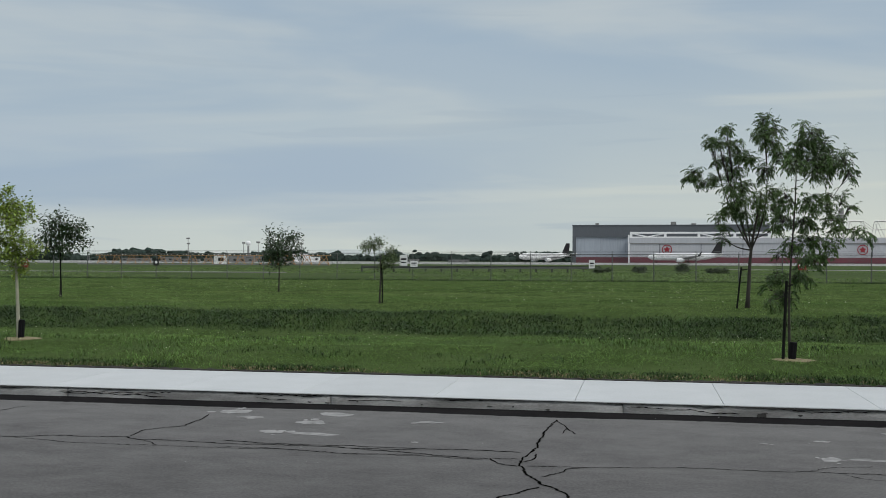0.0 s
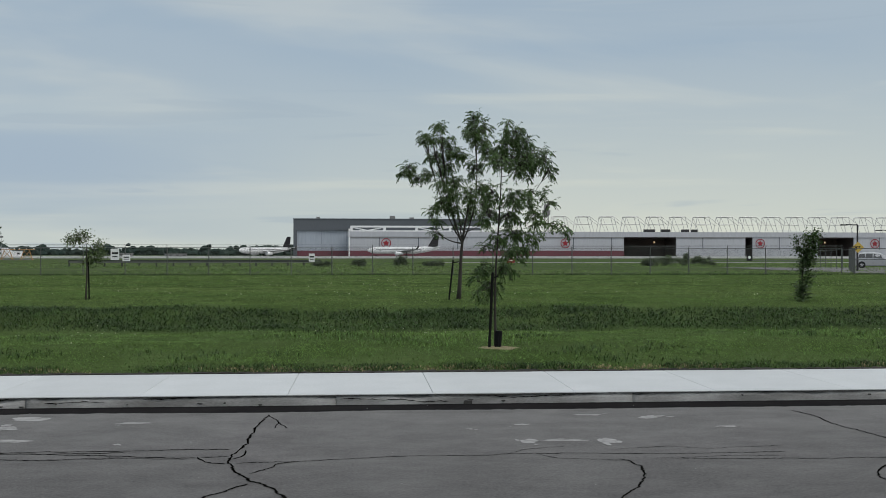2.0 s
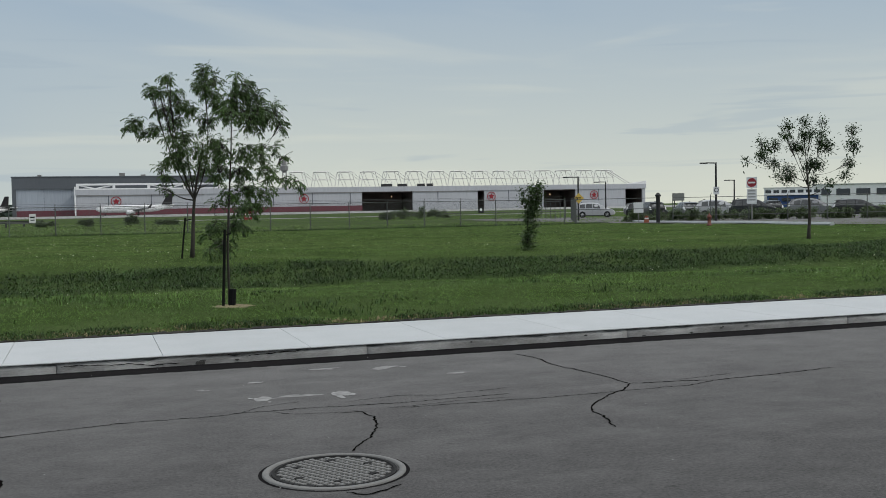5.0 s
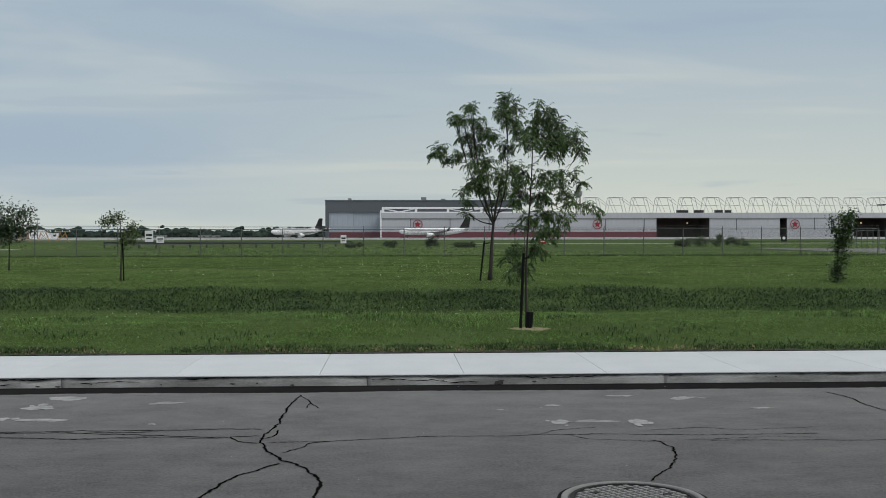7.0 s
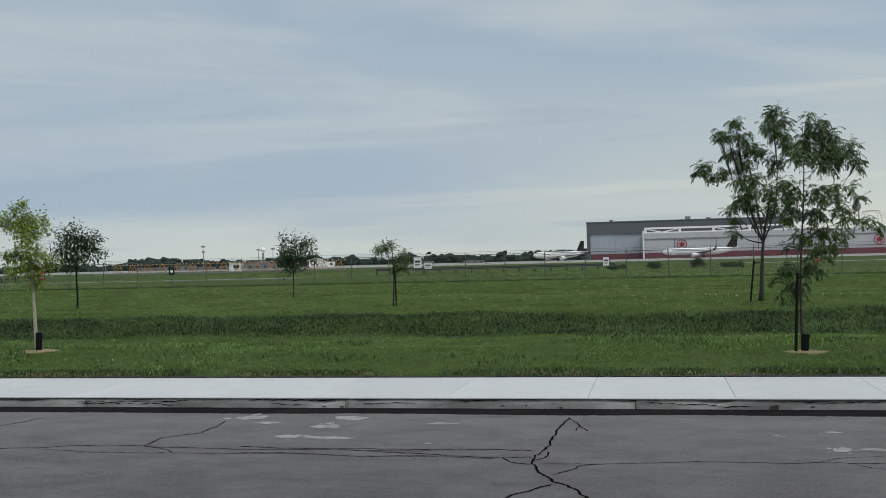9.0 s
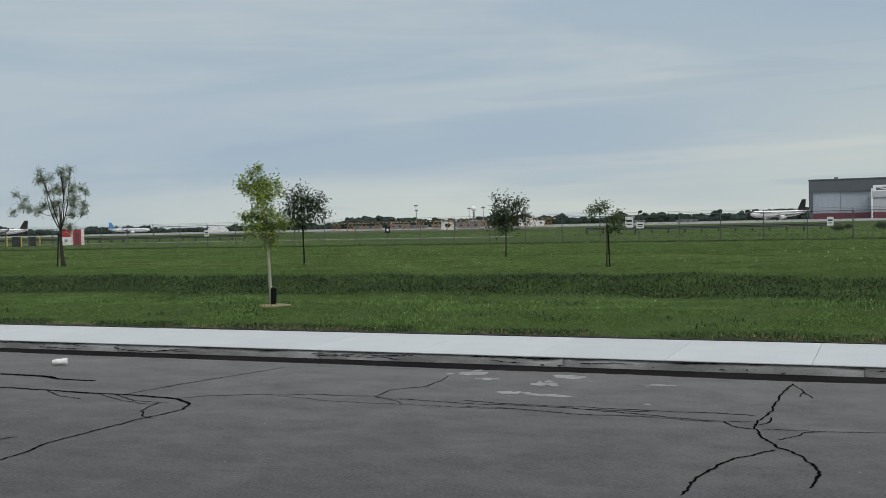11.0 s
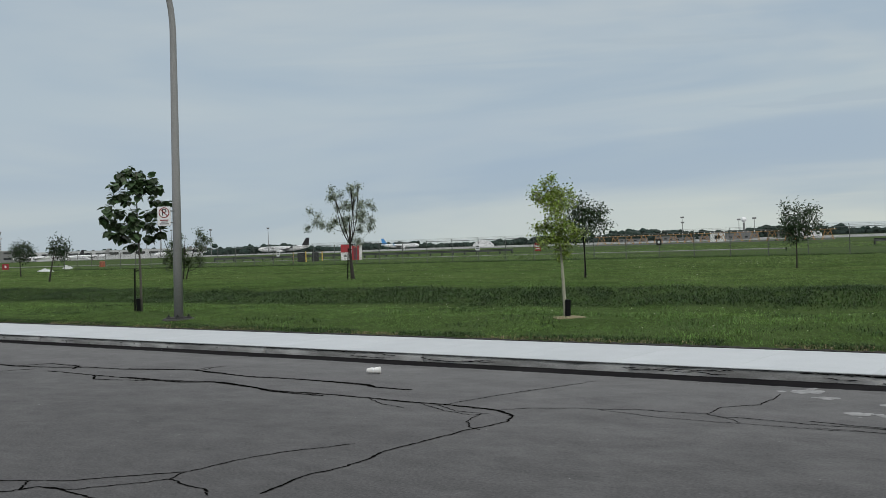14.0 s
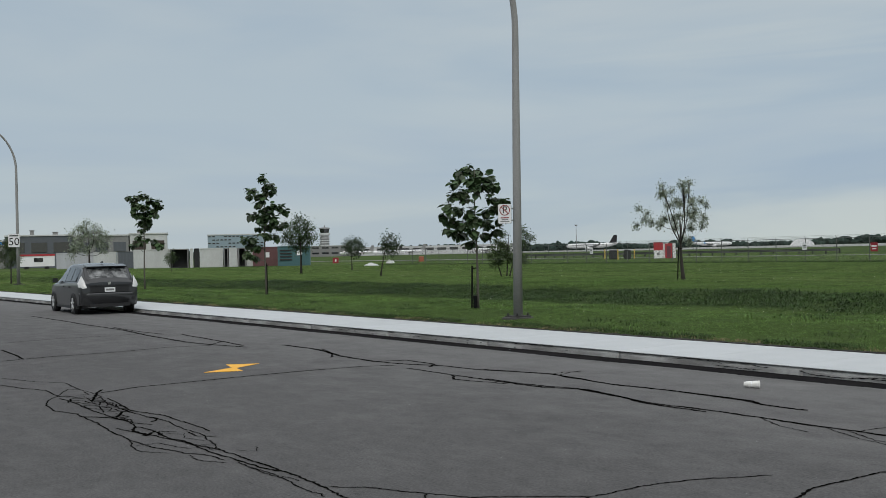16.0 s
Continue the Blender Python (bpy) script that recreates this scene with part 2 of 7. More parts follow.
M_MIDBARK = mat("brown_bark", (0.105, 0.095, 0.08), 0.9, col2=(0.055, 0.05, 0.042), scale=9, fine=60, bump=0.6)
M_STAKE = mat("stake", (0.011, 0.011, 0.010), 0.9, scale=6, spec=0.1)
M_GUARD = mat("trunk_guard", (0.008, 0.008, 0.009), 0.8, scale=6, spec=0.1)
M_MULCH = mat("straw_mulch", (0.24, 0.20, 0.115), 0.95, col2=(0.14, 0.11, 0.07), scale=12, fine=60, bump=0.8)
L_LOCUST = leafmat("locust_leaves", (0.044, 0.082, 0.023), (0.09, 0.15, 0.036), 0.6)
L_CATALPA = leafmat("broad_leaves", (0.042, 0.072, 0.030), (0.075, 0.115, 0.045), 0.6)
L_LIME = leafmat("lime_leaves", (0.26, 0.335, 0.06), (0.14, 0.20, 0.042))
L_SAP = leafmat("sapling_leaves", (0.09, 0.13, 0.04), (0.05, 0.08, 0.028))
L_COLUMN = leafmat("column_leaves", (0.034, 0.062, 0.020), (0.07, 0.115, 0.032))
L_DARK = leafmat("dark_leaves", (0.024, 0.046, 0.017), (0.042, 0.075, 0.025))
L_SILVER = leafmat("silver_leaves", (0.30, 0.335, 0.25), (0.15, 0.18, 0.12))
L_BUSH = leafmat("bush_leaves", (0.05, 0.08, 0.028), (0.085, 0.115, 0.042))
L_WOODS = mat("far_woods", (0.024, 0.040, 0.034), 0.9, col2=(0.042, 0.058, 0.045), scale=0.05, fine=0.6, amount=0.8, spread=0.3, random="island", spec=0.05)
M_TRUSS = mat("weathered_truss", (0.68, 0.67, 0.64), 0.7, scale=0.5)
# Painted shade of kerb hollows and gap; also the lamp footings' dark concrete.
M_PIT = mat("hollow_shade_and_footing", (0.05, 0.048, 0.045), 0.95, scale=9)
M_STEEL = mat("galvanised_steel", (0.23, 0.23, 0.225), 0.5, 0.25, col2=(0.17, 0.17, 0.165), scale=3, fine=30)
M_POLE = mat("grey_pole", (0.27, 0.267, 0.26), 0.6, col2=(0.21, 0.207, 0.20), scale=1.5, fine=30)
M_DARKSTEEL = mat("dark_steel", (0.035, 0.035, 0.036), 0.6, 0.2, scale=3)
M_FENCE = mat("fence_steel", (0.10, 0.105, 0.10), 0.6, 0.2, scale=3)
M_WHITE = mat("white_paint", (0.78, 0.78, 0.78), 0.5, col2=(0.66, 0.66, 0.65), scale=0.7, fine=20, amount=0.5)
M_SIGN = mat("sign_white", (0.72, 0.72, 0.72), 0.45, scale=4, amount=0.15)
M_BLACK = mat("sign_black", (0.012, 0.012, 0.013), 0.5, scale=4)
M_RED = mat("red_paint", (0.42, 0.03, 0.04), 0.5, col2=(0.33, 0.03, 0.035), scale=1)
M_SIGNRED = mat("sign_red", (0.27, 0.02, 0.03), 0.5, scale=3, amount=0.2)
M_RING = mat("ring_red", (0.22, 0.018, 0.02), 0.5, scale=3, amount=0.2)
M_YELLOW = mat("road_yellow", (0.75, 0.38, 0.025), 0.7, col2=(0.6, 0.30, 0.03), scale=6, fine=60)
M_SIGNYEL = mat("sign_yellow", (0.62, 0.42, 0.08), 0.5, scale=3, amount=0.2)
M_FRAME = mat("light_frame_orange", (0.40, 0.20, 0.06), 0.6, scale=2)
M_ORANGE = mat("orange_plastic", (0.34, 0.10, 0.05), 0.6, scale=3)
M_APRON = mat("apron_concrete", (0.25, 0.248, 0.238), 0.85, col2=(0.19, 0.188, 0.18), scale=0.02, fine=0.5)
M_HANGAR_DARK = mat("slate_cladding", (0.095, 0.105, 0.118), 0.6, col2=(0.08, 0.09, 0.1), scale=0.05, fine=2.5, stretch=(1, 1, 0.1))
M_HANGAR = mat("pale_cladding", (0.42, 0.43, 0.455), 0.6, col2=(0.36, 0.37, 0.395), scale=0.05, fine=1.5, stretch=(1, 1, 0.1))
M_HDOOR = mat("grey_door", (0.34, 0.375, 0.42), 0.6, col2=(0.30, 0.335, 0.38), scale=0.04, fine=1.5, stretch=(1, 1, 0.1))
M_HRED = mat("maroon_band", (0.15, 0.04, 0.055), 0.6, col2=(0.11, 0.035, 0.045), scale=0.1)
# Dark brown holding the shade inside the bays; also the depot's brown panel.
M_INSIDE = mat("bay_shade_and_brown_panel", (0.075, 0.058, 0.052), 0.9, scale=0.2)
M_TAIL = mat("black_fin", (0.014, 0.012, 0.014), 0.4, scale=1)
M_HYDRANT = mat("faded_red", (0.16, 0.055, 0.04), 0.7, scale=5)
M_GREYBLD = mat("grey_building", (0.22, 0.22, 0.215), 0.8, col2=(0.17, 0.17, 0.17), scale=0.1, fine=3)
M_CONT = mat("container_white", (0.52, 0.53, 0.52), 0.6, col2=(0.38, 0.38, 0.37), scale=0.5, fine=8, stretch=(1, 1, 0.4))
M_TEAL = mat("container_teal", (0.06, 0.14, 0.15), 0.6, scale=0.5, fine=8)
M_BROWN = mat("container_brown", (0.13, 0.06, 0.06), 0.6, scale=0.5, fine=8)
M_BLUE = mat("blue_cladding", (0.03, 0.07, 0.20), 0.6, scale=0.2)
M_SKYBLUE = mat("blue_fin", (0.06, 0.25, 0.55), 0.5, scale=1)
M_CARPAINT = mat("graphite_paint", (0.017, 0.0175, 0.019), 0.4, 0.0, scale=1, amount=0.2, spec=0.3)
M_CARPAINT.node_tree.nodes["Principled BSDF"].inputs["Coat Weight"].default_value = 0.8
M_CARPAINT.node_tree.nodes["Principled BSDF"].inputs["Coat Roughness"].default_value = 0.06
# Black trim; also paints shade in wheel gaps, bumper openings and open containers.
M_PLASTIC = mat("black_plastic_and_shade", (0.016, 0.016, 0.017), 0.6, scale=5)
M_RUBBER = mat("rubber", (0.014, 0.014, 0.014), 0.85, scale=8)
M_RIM = mat("alloy", (0.55, 0.55, 0.56), 0.35, 0.4, scale=5)
M_GLASS = mat("car_glass", (0.02, 0.023, 0.025), 0.04, 0.0, scale=1, amount=0.1, spec=0.8)
# Pale blotches paint reflections and a lit interior into the rear glass.
M_REARGLASS = mat("glass_with_reflections", (0.025, 0.027, 0.028), 0.1, scale=5.5, fine=8, amount=0.9, col2=(0.26, 0.265, 0.265), spec=0.4)
M_LIGHT = mat("lamp_cluster", (0.55, 0.55, 0.54), 0.15, scale=3, amount=0.2, spec=0.7)
M_CHROME = mat("chrome", (0.6, 0.6, 0.61), 0.15, 1.0, scale=5, amount=0.1)
M_IRON = mat("cast_iron", (0.008, 0.0078, 0.0075), 0.95, 0.0, col2=(0.014, 0.0135, 0.013), scale=7, fine=60, bump=0.4)
M_PALEIRON = mat("worn_iron", (0.165, 0.162, 0.155), 0.7, 0.0, col2=(0.11, 0.108, 0.102), scale=7, fine=60, bump=0.3)
M_CUP = mat("paper_cup", (0.70, 0.69, 0.66), 0.7, col2=(0.5, 0.49, 0.46), scale=20)


# ---- geometry helpers ----
class Geo:
    """Vertices and faces gathered for one mesh."""

    def __init__(self):
        self.v, self.f = [], []

    def add(self, verts, faces):
        o = len(self.v)
        self.v += [tuple(p) for p in verts]
        self.f += [tuple(i + o for i in q) for q in faces]
        return self

    def box(self, a, b):
        (x0, y0, z0), (x1, y1, z1) = a, b
        return self.add([(x0, y0, z0), (x1, y0, z0), (x1, y1, z0), (x0, y1, z0), (x0, y0, z1), (x1, y0, z1), (x1, y1, z1), (x0, y1, z1)],
                        [(0, 3, 2, 1), (4, 5, 6, 7), (0, 1, 5, 4), (1, 2, 6, 5), (2, 3, 7, 6), (3, 0, 4, 7)])

    def tube(self, pts, radii, n=7):
        pts = [Vector(p) for p in pts]
        rings = []
        a = None
        for i, p in enumerate(pts):
            d = (pts[min(i + 1, len(pts) - 1)] - pts[max(i - 1, 0)]).normalized()
            if a is None:
                a = d.orthogonal() if abs(d.z) > 0.99 else d.cross(Vector((0, 0, 1)))
            a = a - d * a.dot(d)
            a = (a if a.length > 1e-6 else d.orthogonal()).normalized()
            b = d.cross(a)
            r = radii[i] if isinstance(radii, (list, tuple)) else radii
            rings.append([p + (a * math.cos(2 * math.pi * k / n) + b * math.sin(2 * math.pi * k / n)) * r for k in range(n)])
        v = [q for ring in rings for q in ring]
        f = [(i * n + k, i * n + (k + 1) % n, (i + 1) * n + (k + 1) % n, (i + 1) * n + k) for i in range(len(pts) - 1) for k in range(n)]
        f += [tuple(reversed(range(n))), tuple((len(pts) - 1) * n + k for k in range(n))]
        return self.add(v, f)

    def lathe(self, profile, n=24, centre=(0, 0, 0), axis="z"):
        v, f = [], []
        for r, h in profile:
            for k in range(n):
                a = 2 * math.pi * k / n
                c, s = r * math.cos(a), r * math.sin(a)
                q = (c, s, h) if axis == "z" else ((h, c, s) if axis == "x" else (c, h, s))
                v.append(tuple(q[i] + centre[i] for i in range(3)))
        m = len(profile)
        f = [(i * n + k, i * n + (k + 1) % n, (i + 1) * n + (k + 1) % n, (i + 1) * n + k) for i in range(m - 1) for k in range(n)]
        f += [tuple(reversed(range(n))), tuple((m - 1) * n + k for k in range(n))]
        return self.add(v, f)

    def prism(self, outline, y0, y1):
        """An outline in x and z, pushed from y0 to y1."""
        n = len(outline)
        v = [(x, y0, z) for x, z in outline] + [(x, y1, z) for x, z in outline]
        return self.add(v, [tuple(range(n)), tuple(reversed(range(n, 2 * n)))] + [(i, i + n, (i + 1) % n + n, (i + 1) % n) for i in range(n)])

    def slab(self, outline, z0, z1):
        """An outline in x and y, pushed from z0 to z1."""
        n = len(outline)
        v = [(x, y, z0) for x, y in outline] + [(x, y, z1) for x, y in outline]
        return self.add(v, [tuple(reversed(range(n))), tuple(range(n, 2 * n))] + [(i, (i + 1) % n, (i + 1) % n + n, i + n) for i in range(n)])

    def mesh(self, name, material, smooth=False, bevel=0.0):
        me = bpy.data.meshes.new(name)
        me.from_pydata(self.v, [], self.f)
        me.materials.append(material)
        if bevel:
            bm = bmesh.new()
            bm.from_mesh(me)
            bmesh.ops.bevel(bm, geom=[e for e in bm.edges if e.calc_length() > bevel * 2.5], offset=bevel, segments=2, affect="EDGES", clamp_overlap=True)
            bm.to_mesh(me)
            bm.free()
        bm = bmesh.new()
        bm.from_mesh(me)
        bmesh.ops.recalc_face_normals(bm, faces=bm.faces)
        bm.to_mesh(me)
        bm.free()
        if smooth:
            me.shade_smooth()
        return me


def part(name, geo, material, parent=None, label="", smooth=False, bevel=0.0, at=None, kind=""):
    ob = new(name, geo if isinstance(geo, bpy.types.Mesh) else geo.mesh(name, material, smooth, bevel))
    if parent:
        ob.parent = parent
    if at is not None:
        ob.matrix_basis = at if isinstance(at, Matrix) else Matrix.Translation(at)
    return tagged(ob, label, kind=kind)


def thing(name, m, label, category, group="", kind=""):
    ob = new(name)
    ob.empty_display_size = 0.3
    ob.matrix_basis = m if isinstance(m, Matrix) else Matrix.Translation(m)
    return tagged(ob, label, category, group, kind)


def fast_mesh(name, verts, faces, material):
    """A mesh from numpy arrays of vertices and equal-sided faces."""
    me = bpy.data.meshes.new(name)
    nf, k = faces.shape
    me.vertices.add(len(verts))
    me.vertices.foreach_set("co", verts.astype(np.float32).ravel())
    me.loops.add(nf * k)
    me.loops.foreach_set("vertex_index", faces.astype(np.int32).ravel())
    me.polygons.add(nf)
    me.polygons.foreach_set("loop_start", np.arange(0, nf * k, k, dtype=np.int32))
    me.polygons.foreach_set("loop_total", np.full(nf, k, dtype=np.int32))
    me.materials.append(material)
    me.update(calc_edges=True)
    return me


RNG = np.random.default_rng(7)
GY = [-5000, 10.4, 12.3, 12.6, 13.2, 15.2, 17.2, 18.6, 19.6, 21.0, 21.8, 24, 34, 60, 76, 100, 140, 5000]
GZ = [-0.06, -0.06, 0.06, 0.12, 0.17, 0.22, 0.15, 0.09, 0.16, 0.38, 0.43, 0.44, 0.36, 0.08, -0.06, -0.06, 0.0, 0.0]


def ground_z(x, y):
    """Height of the ground: verge, shallow ditch, bank and flat field."""
    x, y = np.asarray(x, float), np.asarray(y, float)
    sway = 0.35 * np.sin(x * 0.21 + 0.6) + 0.22 * np.sin(x * 0.53 + 2.0)
    yy = y - sway * np.clip((y - 14.5) / 3, 0, 1) * np.clip((40 - y) / 15, 0, 1)
    rough = 0.018 * np.sin(x * 1.7 + y * 0.9) + 0.014 * np.sin(x * 0.8 - y * 1.9 + 1.0)
    return np.interp(yy, GY, GZ) + rough * np.clip((y - 12.6) / 1.5, 0, 1) * np.clip((90 - y) / 30, 0, 1)


def gz(x, y):
    return float(ground_z(x, y))


# ---- ground, road, pavement ----
gx = np.concatenate([np.linspace(-4600, -400, 12), np.linspace(-340, -130, 15), np.linspace(-124, 64, 236), np.linspace(70, 400, 20), np.linspace(600, 4600, 10)])
gy = np.concatenate([np.linspace(-4600, -60, 12), np.linspace(-30, 10.4, 6), np.linspace(12.3, 26, 60), np.linspace(26.6, 80, 70), np.linspace(84, 400, 40), np.linspace(450, 4600, 20)])
XX, YY = np.meshgrid(gx, gy)
gv = np.stack([XX.ravel(), YY.ravel(), ground_z(XX, YY).ravel()], 1)
ids = np.arange(XX.size).reshape(XX.shape)
gf = np.stack([ids[:-1, :-1].ravel(), ids[:-1, 1:].ravel(), ids[1:, 1:].ravel(), ids[1:, :-1].ravel()], 1)
ground = new("ground", fast_mesh("ground", gv, gf, M_GROUND))
ground.data.shade_smooth()
ground.data.materials.append(M_THATCH_SHADE)
for poly in ground.data.polygons:
    if 12.0 < poly.center.y < 80 and -126 < poly.center.x < 64:
        poly.material_index = 1
tagged(ground, "green meadow with a shallow ditch running to the airfield", "ground", kind="structure")

road = part("road", Geo().box((-420, -14, -0.25), (420, 10.02, 0.0)), M_ASPHALT)
tagged(road, "worn grey asphalt road with long cracks", "road", kind="structure")
gutter = part("gutter_strip", Geo().box((-420, 10.02, -0.25), (420, 10.52, -0.006)), M_GUTTER, road, "darker strip of newer asphalt along the kerb")

er = random.Random(41)
ev, NE = [], 1500
for i in range(NE + 1):
    x = -62 + 88 * i / NE
    wob = 0.03 * math.sin(x * 1.9) * math.sin(x * 0.31 + 2) + er.uniform(-0.014, 0.014)
    ev += [(x, 9.93, 0.0015), (x, 10.045 + wob, 0.0015), (x, 10.05 + wob, -0.01)]
part("ragged_edge", Geo().add(ev, [(3 * i + j, 3 * i + 3 + j, 3 * i + 4 + j, 3 * i + 1 + j) for i in range(NE) for j in range(2)]), M_ASPHALT, road, "broken edge of the old asphalt")

pavement = thing("pavement", (0, 0, 0), "new pale concrete pavement with sawn joints beside the road", "pavement", kind="structure")
KERB_Y, WALK_Y0, WALK_Y1, WALK_Z = 10.5, 10.494, 12.33, 0.105
PANEL = 1.445


def bevel_panel(width):
    g = Geo()
    e = 0.004
    w = width / 2 - 0.0016
    y0, y1 = WALK_Y0, WALK_Y1
    bottom = [(-w, y0, 0.094), (w, y0, 0.094), (w, y1, 0.094), (-w, y1, 0.094)]
    mid = [(x, y, WALK_Z - e) for x, y, _ in bottom]
    top = [(-w + e, y0 + e, WALK_Z), (w - e, y0 + e, WALK_Z), (w - e, y1 - e, WALK_Z), (-w + e, y1 - e, WALK_Z)]
    q = [(i, (i + 1) % 4, (i + 1) % 4 + 4, i + 4) for i in range(4)]
    g.add(bottom + mid + top, q + [tuple(k + 4 for k in f) for f in q] + [(8, 9, 10, 11)])
    return g.mesh("panel", M_WALK)


panel_mesh = bevel_panel(PANEL)
for i in range(-46, 22):
    part("panel", panel_mesh, M_WALK, pavement, at=(0.195 + PANEL * i, 0, 0))
far_walk = Geo()
far_walk.box((-420, WALK_Y0, 0.094), (0.195 + PANEL * -46.5, WALK_Y1, WALK_Z)).box((0.195 + PANEL * 21.5, WALK_Y0, 0.094), (420, WALK_Y1, WALK_Z))
part("far_panels", far_walk, M_WALK, pavement, kind="stuff")

kerb = thing("kerb", (0, 0, 0), "chipped and stained old concrete kerb face", "kerb", kind="structure")


def kerb_stone(length, seed):
    """A length of kerb with a crumbled upper edge."""
    r = random.Random(seed)
    n = 44
    v, f = [], []
    chips = [(r.uniform(0, length), r.uniform(0.05, 0.2), r.uniform(0.01, 0.035)) for _ in range(6)]
    for i in range(n + 1):
        x = length * i / n
        drop = sum(d * max(0, 1 - abs(x - c) / w) for c, w, d in chips) + r.uniform(0, 0.006)
        prof = [(KERB_Y + 0.012, -0.1), (KERB_Y + r.uniform(0, 0.008), 0.02), (KERB_Y + 0.006 + drop * 0.3, 0.06), (KERB_Y + 0.014 + drop * 0.8, 0.087 - drop * 0.7), (KERB_Y + 0.05, 0.089 - drop * 0.4), (KERB_Y + 0.2, 0.089)]
        v += [(x - length / 2, y, z) for y, z in prof]
    k = 6
    for i in range(n):
        f += [(i * k + j, (i + 1) * k + j, (i + 1) * k + j + 1, i * k + j + 1) for j in range(k - 1)]
    f += [tuple(range(k)), tuple(n * k + j for j in reversed(range(k)))]
    return Geo().add(v, f).mesh("kerb_stone", M_KERB, True)


stones = [kerb_stone(3.0, s) for s in range(7)]
for i in range(-22, 10):
    part("kerb_stone", stones[(i * 5) % 7], M_KERB, kerb, at=(1.45 + 3.006 * i, 0, 0))
part("far_kerb", Geo().box((-420, KERB_Y + 0.004, -0.1), (1.45 - 3.006 * 22.5, KERB_Y + 0.2, 0.089)).box((1.45 + 3.006 * 9.5, KERB_Y + 0.004, -0.1), (420, KERB_Y + 0.2, 0.089)), M_KERB, kerb, kind="stuff")


pits = random.Random(31)
# Raised dark blots paint the shade of broken-out hollows onto the kerb face.
for k in range(34):
    x = 1.27 if k == 0 else pits.uniform(-22, 12)
    w, h = (0.07, 0.03) if k == 0 else (pits.uniform(0.008, 0.04), pits.uniform(0.005, 0.011))
    z = 0.008 if k == 0 else pits.uniform(0.0, 0.055)
    ol = [(x + w * math.cos(a * 0.785) * pits.uniform(0.6, 1.1), max(-0.004, z + h * math.sin(a * 0.785) * pits.uniform(0.6, 1.1))) for a in range(8)]
    part("pit_shade", Geo().prism(ol, KERB_Y - 0.004, KERB_Y + 0.01), M_PIT, kerb, "dark blot painting the shade of a broken-out kerb hollow")

# ragged dark strip painting the shaded gap between the kerb and the pavement slabs
gr = random.Random(58)
gap, NG = [], 1800
for i in range(NG + 1):
    x = -60 + 80 * i / NG
    h = max(0.0005, 0.003 + 0.006 * math.sin(x * 1.1) * math.sin(x * 0.43 + 1) + 0.005 * math.sin(x * 3.7 + 2) + gr.uniform(-0.003, 0.005))
    gap += [(x, KERB_Y - 0.0085, 0.0945), (x, KERB_Y - 0.0085, 0.0945 - h)]
part("gap_shade_strip", Geo().add(gap, [(2 * i, 2 * i + 2, 2 * i + 3, 2 * i + 1) for i in range(NG)]), M_PIT, kerb, "ragged dark strip for the shaded gap under the pavement slabs")

# hairline breaks along the kerb face
for k in range(22):
    x = pits.uniform(-24, 12)
    ln, z = pits.uniform(0.2, 1.3), pits.uniform(0.03, 0.075)
    cv, m = [], max(4, int(ln / 0.04))
    for i in range(m + 1):
        z = min(0.083, max(0.012, z + pits.gauss(0, 0.0045)))
        h = pits.uniform(0.001, 0.0055) * (0.3 if i in (0, m) else 1)
        cv += [(x + ln * i / m, KERB_Y - 0.003, z - h), (x + ln * i / m, KERB_Y - 0.003, z + h)]
    part("kerb_crack", Geo().add(cv, [(2 * i, 2 * i + 2, 2 * i + 3, 2 * i + 1) for i in range(m)]), M_CRACK, kerb)


# ---- grass ----
def blades(name, xr, yr, count, h, w, material, label, keep=None, lean=0.5, clump=5, size=0.05, simple=False):
    n = count // clump
    cx, cy = RNG.uniform(*xr, n), RNG.uniform(*yr, n)
    if keep is not None:
        ok = keep(cx, cy)
        cx, cy = cx[ok], cy[ok]
    n = len(cx)
    scale = np.repeat(RNG.uniform(0.6, 1.3, n), clump)
    x = np.repeat(cx, clump) + RNG.normal(0, size, n * clump)
    y = np.repeat(cy, clump) + RNG.normal(0, size, n * clump)
    z = ground_z(x, y) - 0.01
    a = RNG.uniform(0, 2 * np.pi, n * clump)
    hh = h * scale * RNG.uniform(0.55, 1.25, n * clump)
    ww = w * RNG.uniform(0.6, 1.3, n * clump) * 0.5
    la = RNG.uniform(0, 2 * np.pi, n * clump)
    ll = hh * lean * RNG.uniform(0.1, 1.0, n * clump)
    p = np.stack([x, y, z], 1)
    sidev = np.stack([np.cos(a) * ww, np.sin(a) * ww, np.zeros_like(a)], 1)
    mid = p + np.stack([np.cos(la) * ll * 0.3, np.sin(la) * ll * 0.3, hh * 0.6], 1)
    tip = p + np.stack([np.cos(la) * ll, np.sin(la) * ll, hh * (1 - 0.25 * lean)], 1)
    if simple:
        v = np.stack([p - sidev, p + sidev, tip], 1).reshape(-1, 3)
        ob = new(name, fast_mesh(name, v, np.arange(len(v)).reshape(-1, 3), material))
        return tagged(ob, label, "grass", kind="stuff")
    v = np.stack([p - sidev, p + sidev, mid + sidev * 0.8, tip, mid - sidev * 0.8], 1).reshape(-1, 3)
    o = np.arange(n * clump)[:, None] * 5
    tri = np.concatenate([o + np.array([[0, 1, 2]]), o + np.array([[0, 2, 4]]), o + np.array([[4, 2, 3]])], 0)
    ob = new(name, fast_mesh(name, v, tri, material))
    return tagged(ob, label, "grass", kind="stuff")


